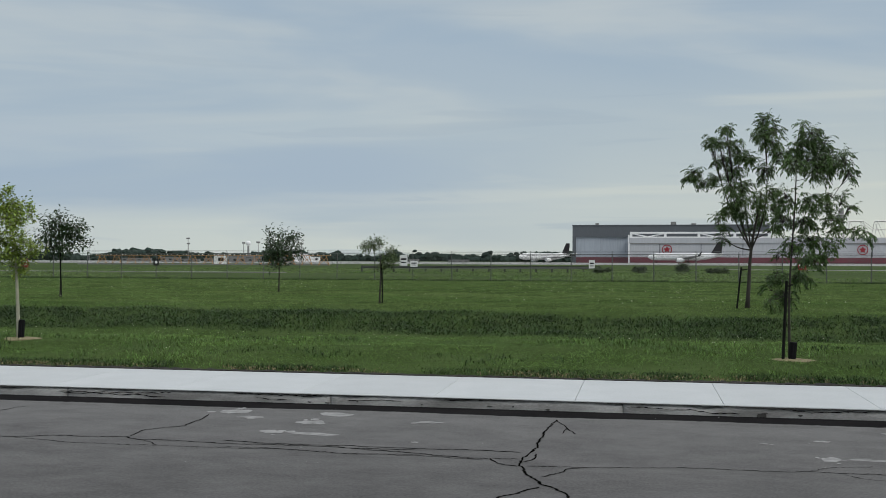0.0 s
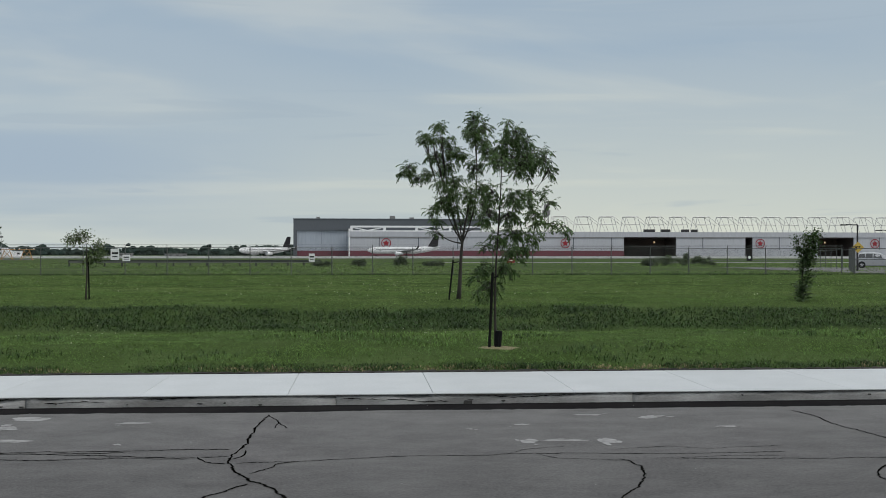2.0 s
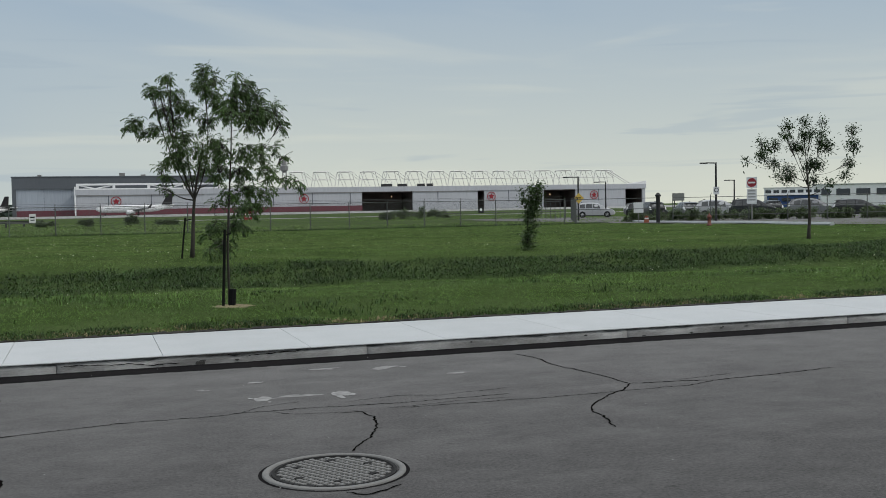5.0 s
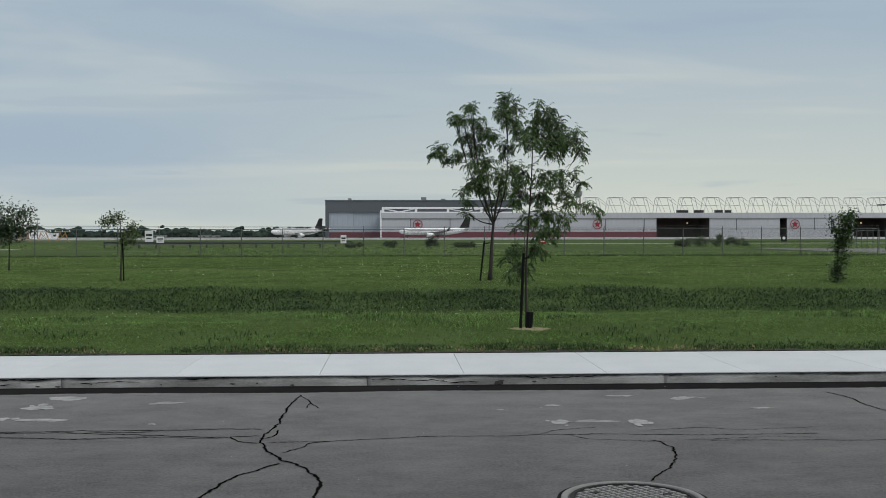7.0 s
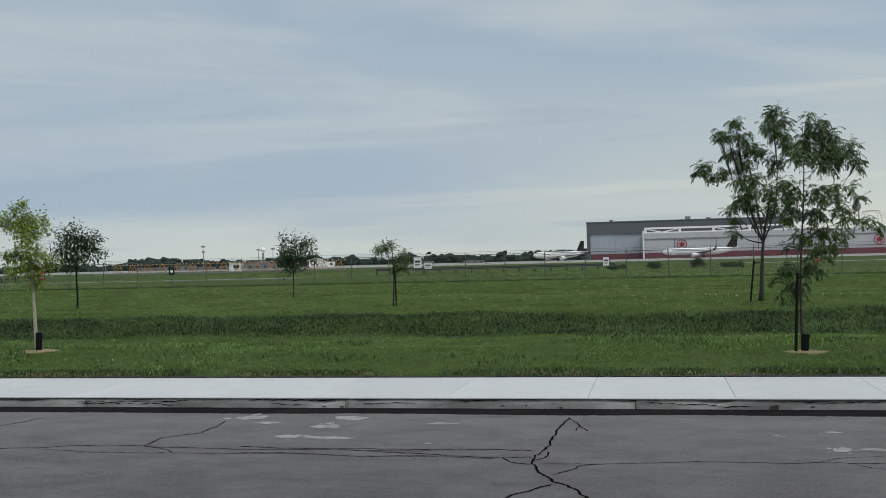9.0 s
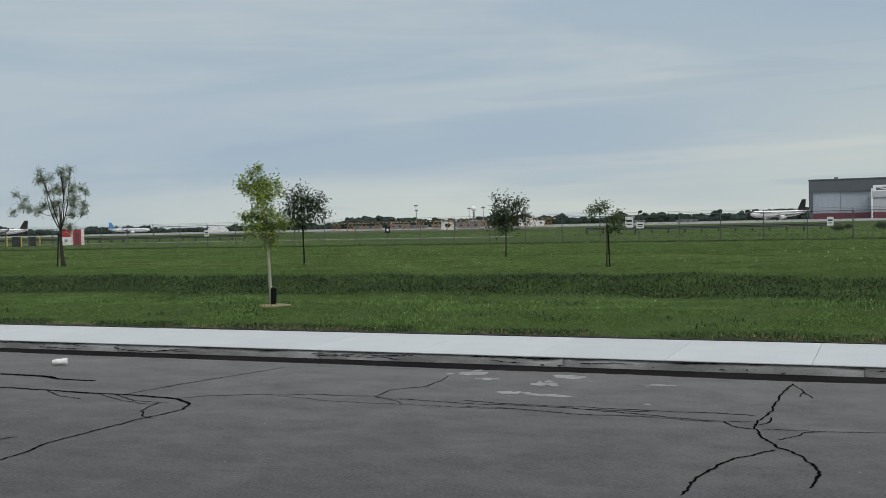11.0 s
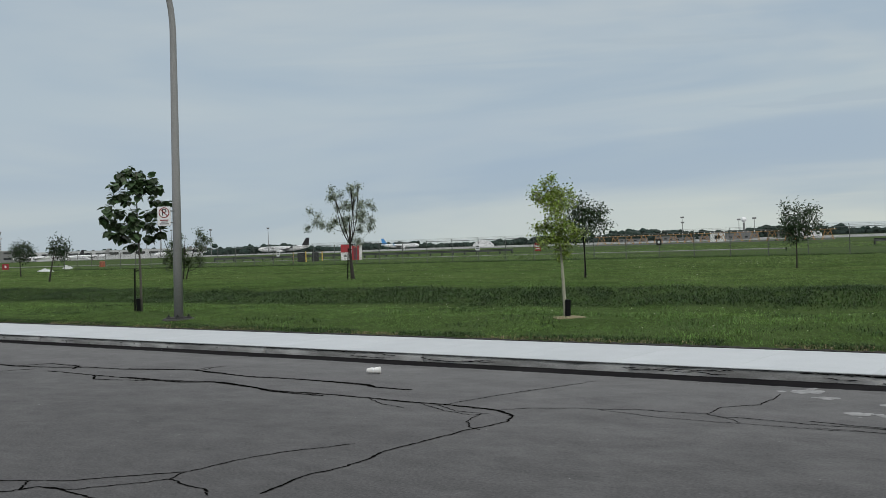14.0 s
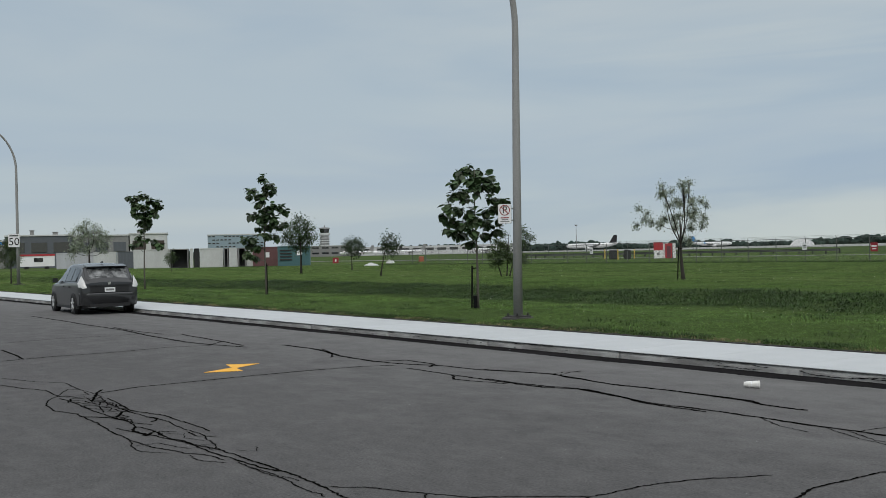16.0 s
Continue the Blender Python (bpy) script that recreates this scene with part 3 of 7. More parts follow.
def patch(x, y, f, seed):
    return np.sin(x * f + seed) + np.sin(y * f * 1.7 + seed * 2.1) + np.sin((x + y) * f * 0.7 + seed * 3.3)


blades("verge_grass", (-46, 24), (12.58, 18.8), 460000, 0.060, 0.009, M_GRASS, "short lush green grass of the roadside verge", lean=1.6, size=0.07, simple=True)
blades("verge_grass_tall", (-46, 24), (12.7, 18.8), 60000, 0.10, 0.011, M_GRASS, "longer tufts of green grass in the verge", keep=lambda x, y: patch(x, y, 0.9, 1.0) > 0.6, clump=12, size=0.09, lean=1.4)
blades("verge_weeds", (-46, 24), (12.9, 18.8), 26000, 0.10, 0.013, M_WEED_SHADE, "dark clumps of weeds in the verge", keep=lambda x, y: patch(x, y, 1.4, 3.0) > 1.0, clump=14, size=0.12, lean=1.5)
# Bank blades reuse the darkened green, so the slope's shade is in their colour.
blades("bank_tufts", (-90, 25), (19.2, 21.2), 105000, 0.095, 0.018, M_WEED_SHADE, "leafy tufts along the bank, darkened for the slope's shade", keep=lambda x, y: RNG.random(len(x)) < np.clip((x + 85) / 55, 0.05, 1), clump=16, size=0.16, lean=2.2)
blades("bank_grass", (-90, 25), (18.9, 21.3), 250000, 0.080, 0.014, M_WEED_SHADE, "coarse grass and weeds on the ditch bank, darkened for its shade", keep=lambda x, y: RNG.random(len(x)) < np.clip((x + 85) / 55, 0.05, 1), clump=9, size=0.14, lean=2.0, simple=True)
blades("near_field_grass", (-60, 30), (21.2, 36), 330000, 0.07, 0.016, M_FIELD, "mown field grass above the bank", size=0.12, lean=1.4, simple=True)
blades("far_field_grass", (-125, 62), (36, 80), 190000, 0.08, 0.045, M_FIELD, "mown field grass before the fence", size=0.2, lean=1.4, simple=True)
blades("far_verge_grass", (-125, -46), (12.45, 36), 150000, 0.09, 0.03, M_FIELD, "green grass along the far verge", size=0.15, lean=1.4, simple=True)
blades("dry_edge", (-50, 24), (12.36, 12.66), 24000, 0.05, 0.010, M_DRY, "dry straw-coloured grass along the pavement edge", keep=lambda x, y: patch(x, y, 2.3, 4.0) > 0.1, lean=1.3, clump=9, size=0.05)
blades("edge_weeds", (-50, 24), (12.40, 12.85), 80000, 0.055, 0.010, M_WEED_SHADE, "ragged green weeds hanging over the pavement edge", keep=lambda x, y: patch(x, y, 2.9, 1.0) > 0.0, clump=10, size=0.06, lean=1.5)


def flowers(xr, yr, count, size, seed):
    r = np.random.default_rng(seed)
    x, y = r.uniform(*xr, count), r.uniform(*yr, count)
    ok = patch(x, y, 0.35, 2.0) + r.normal(0, 0.8, count) > 0.4
    x, y = x[ok], y[ok]
    s = size * r.uniform(0.5, 1.2, len(x))
    z = ground_z(x, y) + r.uniform(0.06, 0.13, len(x))
    c = np.stack([x, y, z], 1)
    o = np.array([[-1, 0, 0], [0, -1, 0.2], [1, 0, 0], [0, 1, 0.2], [0, 0, 1.0], [0, 0, -0.7]])
    v = (c[:, None, :] + o[None] * s[:, None, None]).reshape(-1, 3)
    q = np.array([[0, 1, 4], [1, 2, 4], [2, 3, 4], [3, 0, 4], [1, 0, 5], [2, 1, 5], [3, 2, 5], [0, 3, 5]])
    f = (np.arange(len(x))[:, None, None] * 6 + q[None]).reshape(-1, 3)
    tagged(new("clover_flowers", fast_mesh("clover_flowers", v, f, M_FLOWER)), "scattered white clover heads in the grass", "flowers", kind="stuff")


blades("fence_foot_grass", (-124, 40), (75.2, 76.8), 26000, 0.2, 0.04, M_WEED_SHADE, "longer dark grass along the foot of the fence", clump=8, size=0.2, lean=1.2, simple=True)
flowers((-46, 24), (12.8, 21), 1100, 0.010, 5)
flowers((-60, 40), (22, 70), 2400, 0.018, 6)
blades("rough_grass", (-150, 70), (80, 165), 90000, 0.22, 0.11, M_FIELD, "rough pale grass behind the fence", keep=lambda x, y: patch(x, y, 0.11, 2.0) > -0.4, size=0.5, lean=1.4, simple=True)
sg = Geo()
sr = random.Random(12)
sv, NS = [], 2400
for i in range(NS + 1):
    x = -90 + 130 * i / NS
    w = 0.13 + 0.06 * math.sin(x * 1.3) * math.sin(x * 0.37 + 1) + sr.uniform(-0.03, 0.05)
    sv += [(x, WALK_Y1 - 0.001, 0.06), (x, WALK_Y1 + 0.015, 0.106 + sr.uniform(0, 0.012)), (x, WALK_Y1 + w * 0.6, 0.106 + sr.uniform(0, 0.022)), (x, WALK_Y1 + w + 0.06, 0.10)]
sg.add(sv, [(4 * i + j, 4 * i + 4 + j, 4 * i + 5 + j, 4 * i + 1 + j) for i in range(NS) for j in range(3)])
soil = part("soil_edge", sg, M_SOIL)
tagged(soil, "bare dark soil along the pavement edge", "soil", kind="structure")


# ---- young trees ----
def leaf(g, p, d, length, width, droop, r):
    d = Vector(d).normalized()
    s = d.cross(Vector((r.uniform(-0.4, 0.4), r.uniform(-0.4, 0.4), 1))).normalized()
    u = s.cross(d)
    m = p + d * length * 0.45 + u * length * 0.06
    tip = p + d * length * 0.92 - Vector((0, 0, droop * length))
    g.add([p, m + s * width / 2 - u * width * 0.12, tip, m - s * width / 2 - u * width * 0.12], [(0, 1, 2), (0, 2, 3)])


def spray(g, p, d, kind, size, r):
    """The leaves at the end of a twig, by kind of tree."""
    d = Vector(d).normalized()
    if kind == "pinnate":
        for _ in range(3):
            e = (d * 0.7 + Vector((r.uniform(-0.9, 0.9), r.uniform(-0.9, 0.9), r.uniform(-0.7, 0.4)))).normalized()
            q = p.copy()
            for i in range(5):
                e = (e + Vector((r.uniform(-0.12, 0.12), r.uniform(-0.12, 0.12), -0.2))).normalized()
                q = q + e * size * r.uniform(0.25, 0.45)
                s = e.cross(Vector((0, 0, 1))).normalized()
                for k in (-1, 1):
                    if r.random() < 0.88:
                        leaf(g, q, e * r.uniform(0.5, 1.2) + s * k + Vector((0, 0, r.uniform(-0.7, 0.1))), size * r.uniform(0.5, 0.9), size * r.uniform(0.2, 0.32), 0.2, r)
    elif kind == "broad":
        for _ in range(4):
            e = d * 0.4 + Vector((r.uniform(-1, 1), r.uniform(-1, 1), r.uniform(-1.3, 0.15)))
            n = e.normalized()
            q = p + n * size * 0.25
            a = n.cross(Vector((r.uniform(-0.3, 0.3), r.uniform(-0.3, 0.3), 1))).normalized()
            w, ln = size * 0.5, size * 0.95
            pts = [q, q + n * ln * 0.25 + a * w, q + n * ln * 0.66 + a * w * 0.8 - Vector((0, 0, ln * 0.12)), q + n * ln * 0.95 - Vector((0, 0, ln * 0.3)), q + n * ln * 0.66 - a * w * 0.8 - Vector((0, 0, ln * 0.12)), q + n * ln * 0.25 - a * w]
            g.add(pts, [(0, 1, 2), (0, 2, 3), (0, 3, 4), (0, 4, 5)])
    else:
        for _ in range(12):
            e = d + Vector((r.uniform(-1, 1), r.uniform(-1, 1), r.uniform(-0.7, 0.7)))
            leaf(g, p + Vector((r.gauss(0, 1), r.gauss(0, 1), r.gauss(0, 1))) * size * 0.9, e, size, size * (0.62 if kind == "round" else 0.42), 0.2, r)


def tree(x, y, label, turn, clumps, kind, size, sprays, leafm, bark, fork=1.0, r0=0.035, stems=1, lean=(0, 0), guard=0.0, stake=0.0, stake_x=-0.07, mulch=False, seed=1, vase=False, name="young_tree"):
    """A planted tree. turn: degrees by which its broad side is turned; clumps: (across, height, radius) of the clumps of the crown; fork: height of the first limbs."""
    r = random.Random(seed)
    root = thing(name, (x, y, gz(x, y)), label, "tree", "planted trees")
    c, s = math.cos(radians(turn)), math.sin(radians(turn))
    half = max(abs(u) for u, _, _ in clumps) + 0.05
    mean = sum(q for _, _, q in clumps) / len(clumps)
    lobes = []
    for u, z, q in clumps:
        d = r.uniform(-0.6, 0.6) * half * math.sqrt(max(0.1, 1 - (u / half) ** 2))
        lobes.append((Vector((u * c - d * s, u * s + d * c, z)), q))
    top = max(p.z for p, _ in lobes)
    wood = Geo()
    limbs = []
    height = top * (0.62 if vase else 0.96)
    for k in range(stems):
        off = Vector(((k - (stems - 1) / 2) * 0.16, r.uniform(-0.08, 0.08), 0))
        pts, rad = [], []
        for i in range(11):
            t = i / 10
            wob = 0.008 * top * math.sin(t * 6 + seed + k * 2)
            pts.append(Vector((lean[0] * t + wob, lean[1] * t, height * t)) + off * (1 + t * 4 * (stems > 1)) + Vector((0, 0, -0.06 * (i == 0))))
            rad.append(r0 * (1 - 0.78 * t) * (1.25 if i == 0 else 1) * (0.75 if stems > 1 else 1))
        wood.tube(pts, rad, 8)
        limbs.append([(p, q) for p, q in zip(pts, rad) if p.z > fork * 0.92])
    part("trunk", wood, bark, root, smooth=True)
    crown = Geo()
    order = sorted(lobes, key=lambda l: (l[0] - Vector((0, 0, fork))).length)
    if vase:
        order = [l for l in lobes if l[0].z > top * 0.84][:5] + order
    done = []
    for c_, lr in order:
        if c_ in done:
            continue
        done.append(c_)
        # the nearest place on the wood that lies lower than the clump
        best = None
        for li in limbs:
            for p, w in li:
                d = c_ - p
                cost = d.length + 1.4 * max(0, p.z - c_.z + 0.35 * math.hypot(d.x, d.y)) + (0.0 if not vase or len(limbs) > 5 else max(0, p.z - fork * 1.25) * 3)
                if best is None or cost < best[0]:
                    best = (cost, p, w)
        _, start, w = best
        d = c_ - start
        w = min(w * 0.62, 0.012 + d.length * 0.016)
        up_ = Vector((0, 0, 0.1 * d.length))
        side_ = Vector((r.gauss(0, 1), r.gauss(0, 1), 0)) * 0.035 * d.length
        line = []
        for i in range(7):
            t = i / 6
            line.append((start.lerp(c_, t) + (side_ - up_) * math.sin(math.pi * t), max(0.003, w * (1 - 0.75 * t))))
        limbs.append(line[2:])
        twig = Geo()
        twig.tube([p for p, _ in line], [q for _, q in line], 5)
        n = max(1, round(sprays * (lr / mean) ** 1.6))
        for q in range(n):
            d = Vector((r.gauss(0, 1), r.gauss(0, 1), r.gauss(0, 1))).normalized() * (r.random() ** 0.45)
            e = c_ + d * lr * (0.8 if kind == "broad" else 0.85 if kind != "pinnate" or r.random() < 0.7 else 1.6) - Vector((0, 0, 0.25 * lr))
            b = line[r.choice((4, 5, 6))][0]
            twig.tube([b, b.lerp(e, 0.55) + Vector((0, 0, -0.01)), e], [0.005, 0.004, 0.0025], 3)
            spray(crown, e, (e - b) + Vector((0, 0, 0.01)), kind, size * r.uniform(0.75, 1.2), r)
        part("limb", twig, bark, root)
    part("crown", crown, leafm, root)
    if guard:
        part("trunk_guard", Geo().tube([(0.02, -0.01, -0.02), (0.04, -0.02, guard)], 0.05, 10), M_GUARD, root, "black plastic trunk guard")
    if stake:
        part("stake", Geo().tube([(stake_x, -0.05, -0.05), (stake_x * 0.5, -0.04, stake)], 0.02, 6), M_STAKE, root, "dark stake tied to the trunk")
        part("tie", Geo().tube([(stake_x * 0.6, -0.05, stake * 0.93), (0.03, 0.03, stake * 0.95)], 0.014, 5), M_STAKE, root)
    if mulch:
        mound = Geo().lathe([(0.36, -0.06), (0.3, -0.004), (0.2, 0.008), (0.02, 0.016)], 22)
        mound.v = [(a * r.uniform(0.75, 1.15), b * r.uniform(0.75, 1.15), h + r.uniform(0, 0.012)) for a, b, h in mound.v]
        part("mulch", mound, M_MULCH, root, "pale straw mulch ring")
    return root



# positions along the verge and in the field; clumps of the crown as (across, height, radius) from the foot
tree(2.06, 14.45, "slender young locust tree with feathery drooping leaves", -2.7,
     [(0.12, 3.1, 0.05), (0.15, 2.89, 0.13), (0.26, 2.99, 0.11), (0.41, 2.91, 0.11), (0.47, 2.71, 0.13), (0.61, 2.62, 0.12), (0.68, 2.45, 0.06), (0.23, 2.73, 0.13), (0.04, 2.64, 0.11), (0.34, 2.53, 0.13), (0.54, 2.24, 0.05), (0.65, 2.14, 0.05), (0.77, 2.04, 0.05), (0.23, 2.14, 0.12), (-0.05, 2.21, 0.09), (0.41, 2.04, 0.09), (0.2, 1.9, 0.13), (-0.08, 1.92, 0.12), (0.53, 1.88, 0.08), (0.62, 1.77, 0.05), (0.82, 1.74, 0.05), (0.94, 1.7, 0.05), (0.26, 1.63, 0.11), (0.03, 1.59, 0.08), (0.45, 1.56, 0.09), (0.14, 1.39, 0.09), (-0.13, 1.42, 0.06), (0.33, 1.37, 0.07), (-0.14, 1.16, 0.07), (0.12, 1.13, 0.1), (-0.24, 0.99, 0.06), (-0.03, 0.88, 0.11), (-0.27, 0.79, 0.05)],
     "pinnate", 0.068, 17, L_LOCUST, M_BARK, fork=0.7, r0=0.019, guard=0.24, stake=1.05, mulch=True, stake_x=-0.1, seed=3, lean=(0.07, 0))
tree(2.39, 23.90, "young locust tree with forking limbs and feathery crown", -2.7,
     [(-1.11, 3.04, 0.12), (-0.93, 2.83, 0.1), (-1.25, 2.91, 0.08), (-0.64, 2.93, 0.12), (-0.37, 2.68, 0.13), (-0.43, 3.95, 0.12), (-0.77, 3.8, 0.13), (-0.6, 3.62, 0.12), (-0.24, 3.7, 0.12), (-0.5, 3.32, 0.14), (-0.16, 3.42, 0.13), (-0.25, 3.06, 0.16), (0.33, 4.13, 0.13), (0.6, 4.05, 0.12), (0.28, 3.81, 0.17), (0.54, 3.62, 0.16), (0.68, 3.35, 0.14), (0.08, 3.29, 0.14), (0.39, 3.06, 0.16), (-0.06, 2.78, 0.16), (-0.19, 2.42, 0.17), (0.21, 2.42, 0.17), (-0.4, 2.23, 0.13), (-0.54, 2.07, 0.08), (0.53, 2.55, 0.14), (0.65, 2.27, 0.13), (-0.06, 2.1, 0.14), (0.31, 2.06, 0.13), (-0.46, 1.79, 0.08), (0.07, 1.76, 0.09), (0.6, 1.78, 0.09), (-0.52, 1.58, 0.06)],
     "pinnate", 0.085, 25, L_LOCUST, M_BARK, fork=1.1, r0=0.05, stake=0.9, stake_x=-0.2, seed=8, lean=(0.3, 0), vase=True)
tree(-6.23, 25.20, "thin sapling with a flat sparse crown", 29.9,
     [(-0.06, 1.55, 0.07), (-0.2, 1.51, 0.07), (0.05, 1.51, 0.05), (-0.3, 1.43, 0.07), (-0.13, 1.42, 0.07), (-0.43, 1.38, 0.05), (-0.47, 1.46, 0.04), (0.25, 1.33, 0.07), (0.34, 1.29, 0.05), (0.18, 1.23, 0.07), (0.04, 1.2, 0.05), (0.24, 1.1, 0.07), (0.06, 1.06, 0.07), (0.14, 0.99, 0.07), (-0, 0.93, 0.05), (0.31, 1.16, 0.05)],
     "narrow", 0.075, 8, L_SAP, M_BARK, fork=0.85, r0=0.026, seed=5, stake=1.0, stake_x=0.06)
tree(-12.38, 34.90, "small dark maple sapling in the meadow", 29.9,
     [(-0.27, 2.11, 0.08), (-0.18, 1.91, 0.12), (0.07, 2.06, 0.08), (-0.31, 1.72, 0.12), (-0.11, 1.65, 0.16), (0.15, 1.76, 0.12), (0.36, 1.89, 0.12), (0.56, 1.94, 0.12), (0.7, 1.87, 0.1), (0.35, 1.63, 0.14), (0.64, 1.58, 0.12), (0.8, 1.46, 0.1), (-0.26, 1.42, 0.16), (-0, 1.35, 0.18), (0.28, 1.36, 0.16), (0.53, 1.35, 0.1), (-0.21, 1.17, 0.14), (0.03, 1.12, 0.14), (-0.37, 1.23, 0.1), (0.29, 1.16, 0.1)],
     "narrow", 0.130, 9, L_DARK, M_BARK, fork=0.85, r0=0.03, seed=6)
tree(10.11, 22.85, "narrow columnar sapling clothed in leaves to the ground", -2.7,
     [(0.27, 1.52, 0.08), (0.1, 1.49, 0.08), (0.2, 1.4, 0.09), (-0.11, 1.4, 0.05), (0.05, 1.31, 0.08), (0.24, 1.25, 0.08), (-0.07, 1.21, 0.06), (-0.17, 1.19, 0.04), (0.1, 1.15, 0.09), (0.24, 1.11, 0.05), (0.01, 1.03, 0.08), (0.14, 0.99, 0.08), (-0.01, 0.87, 0.08), (0.11, 0.84, 0.06), (0.01, 0.69, 0.06), (0.1, 0.62, 0.05), (-0.02, 0.5, 0.05), (0.08, 0.45, 0.05), (-0.07, 0.37, 0.06), (0.05, 0.32, 0.08), (-0.05, 0.22, 0.08), (0.08, 0.17, 0.06), (-0.01, 0.07, 0.05)],
     "round", 0.070, 10, L_COLUMN, M_BARK, fork=0.1, r0=0.022, seed=9)
tree(-9.63, 15.16, "young ginkgo with yellow-green leaves in two tiers", 29.9,
     [(-0.19, 2.38, 0.06), (-0.3, 2.3, 0.08), (-0.47, 2.15, 0.09), (-0.4, 2.06, 0.09), (-0.25, 2.14, 0.11), (-0.13, 2.16, 0.09), (-0.03, 2.08, 0.1), (0.11, 2.12, 0.07), (0.14, 1.99, 0.06), (-0.18, 1.99, 0.11), (-0.06, 1.91, 0.1), (-0.28, 1.94, 0.09), (-0.14, 1.82, 0.08), (-0.02, 1.86, 0.07), (-0.24, 1.73, 0.06), (-0.12, 1.67, 0.07), (-0.02, 1.64, 0.08), (-0.45, 1.56, 0.08), (-0.33, 1.58, 0.09), (-0.21, 1.55, 0.1), (-0.06, 1.49, 0.11), (0.1, 1.57, 0.07), (0.16, 1.47, 0.08), (0.29, 1.46, 0.05), (0.19, 1.34, 0.07), (-0.16, 1.38, 0.1), (-0.31, 1.36, 0.09), (0.02, 1.32, 0.09), (-0.38, 1.29, 0.06), (-0.1, 1.2, 0.09), (0.03, 1.15, 0.07), (-0.06, 1.04, 0.06)],
     "round", 0.055, 13, L_LIME, M_PALEBARK, fork=0.85, r0=0.034, guard=0.3, mulch=True, seed=11, lean=(-0.2, 0))
tree(-15.69, 26.40, "dark leafy sapling beside a stake", 29.9,
     [(0.03, 2.28, 0.1), (-0.1, 2.12, 0.1), (0.16, 2.08, 0.1), (-0.3, 2.13, 0.08), (-0.24, 1.96, 0.12), (-0.02, 1.92, 0.13), (0.23, 1.91, 0.13), (0.43, 1.94, 0.12), (0.57, 2.01, 0.08), (-0.15, 1.71, 0.15), (0.09, 1.7, 0.15), (0.36, 1.69, 0.12), (0.56, 1.6, 0.1), (0.69, 1.51, 0.08), (-0.37, 1.51, 0.13), (-0.12, 1.46, 0.15), (0.13, 1.45, 0.13), (0.31, 1.48, 0.1), (-0.54, 1.64, 0.1), (-0.3, 1.3, 0.1), (-0.01, 1.26, 0.1)],
     "narrow", 0.120, 9, L_DARK, M_MIDBARK, fork=0.8, r0=0.028, stake=1.35, stake_x=0.1, seed=13)
tree(-24.72, 26.30, "silvery willow-leaved tree with a dark leaning trunk", 29.9,
     [(0.14, 3.25, 0.1), (0.26, 3.09, 0.12), (0.11, 2.95, 0.12), (-0.46, 3.12, 0.08), (-0.66, 2.94, 0.1), (-0.42, 2.83, 0.13), (-0.23, 2.64, 0.15), (-0.05, 2.54, 0.12), (-0.49, 2.52, 0.12), (0.21, 2.68, 0.1), (-0.16, 2.92, 0.08), (-1.34, 2.4, 0.08), (-1.15, 2.28, 0.08), (-1.12, 2.05, 0.1), (-0.88, 1.96, 0.12), (-1.42, 1.87, 0.08), (-0.64, 2.09, 0.13), (-0.35, 2.08, 0.15), (-0.27, 1.79, 0.13), (-0.59, 1.86, 0.12), (0.13, 2.24, 0.13), (-0.06, 2.12, 0.12), (0.47, 2.51, 0.1), (0.67, 2.6, 0.08), (0.85, 2.46, 0.08), (0.61, 2.23, 0.12), (0.41, 2.04, 0.12), (0.8, 2.03, 0.12), (0.69, 1.79, 0.1), (0.21, 1.77, 0.13), (0, 1.44, 0.12), (0.34, 1.35, 0.12)],
     "narrow", 0.070, 22, L_SILVER, M_BARK, fork=1.0, r0=0.07, stake=1.1, stake_x=-0.14, seed=15, lean=(-0.1, 0), vase=True)
tree(-36.62, 28.60, "loose multi-stemmed bush with small grey-green leaves", 54.0,
     [(0.78, 2.01, 0.1), (0.95, 1.76, 0.1), (1.14, 1.69, 0.1), (0.65, 1.53, 0.12), (0.89, 1.36, 0.12), (-0.33, 1.55, 0.12), (-0.09, 1.43, 0.15), (-0.54, 1.2, 0.12), (-0.29, 1.07, 0.17), (0.02, 1.01, 0.17), (-0.64, 0.91, 0.1), (0.26, 0.81, 0.15), (-0.23, 0.71, 0.15), (0.68, 0.93, 0.12), (0.87, 0.68, 0.1), (0.15, 1.23, 0.15), (-0.48, 0.59, 0.1), (0.04, 1.86, 0.07)],
     "narrow", 0.100, 22, L_BUSH, M_BARK, fork=0.25, r0=0.04, stems=3, seed=17, name="bush")
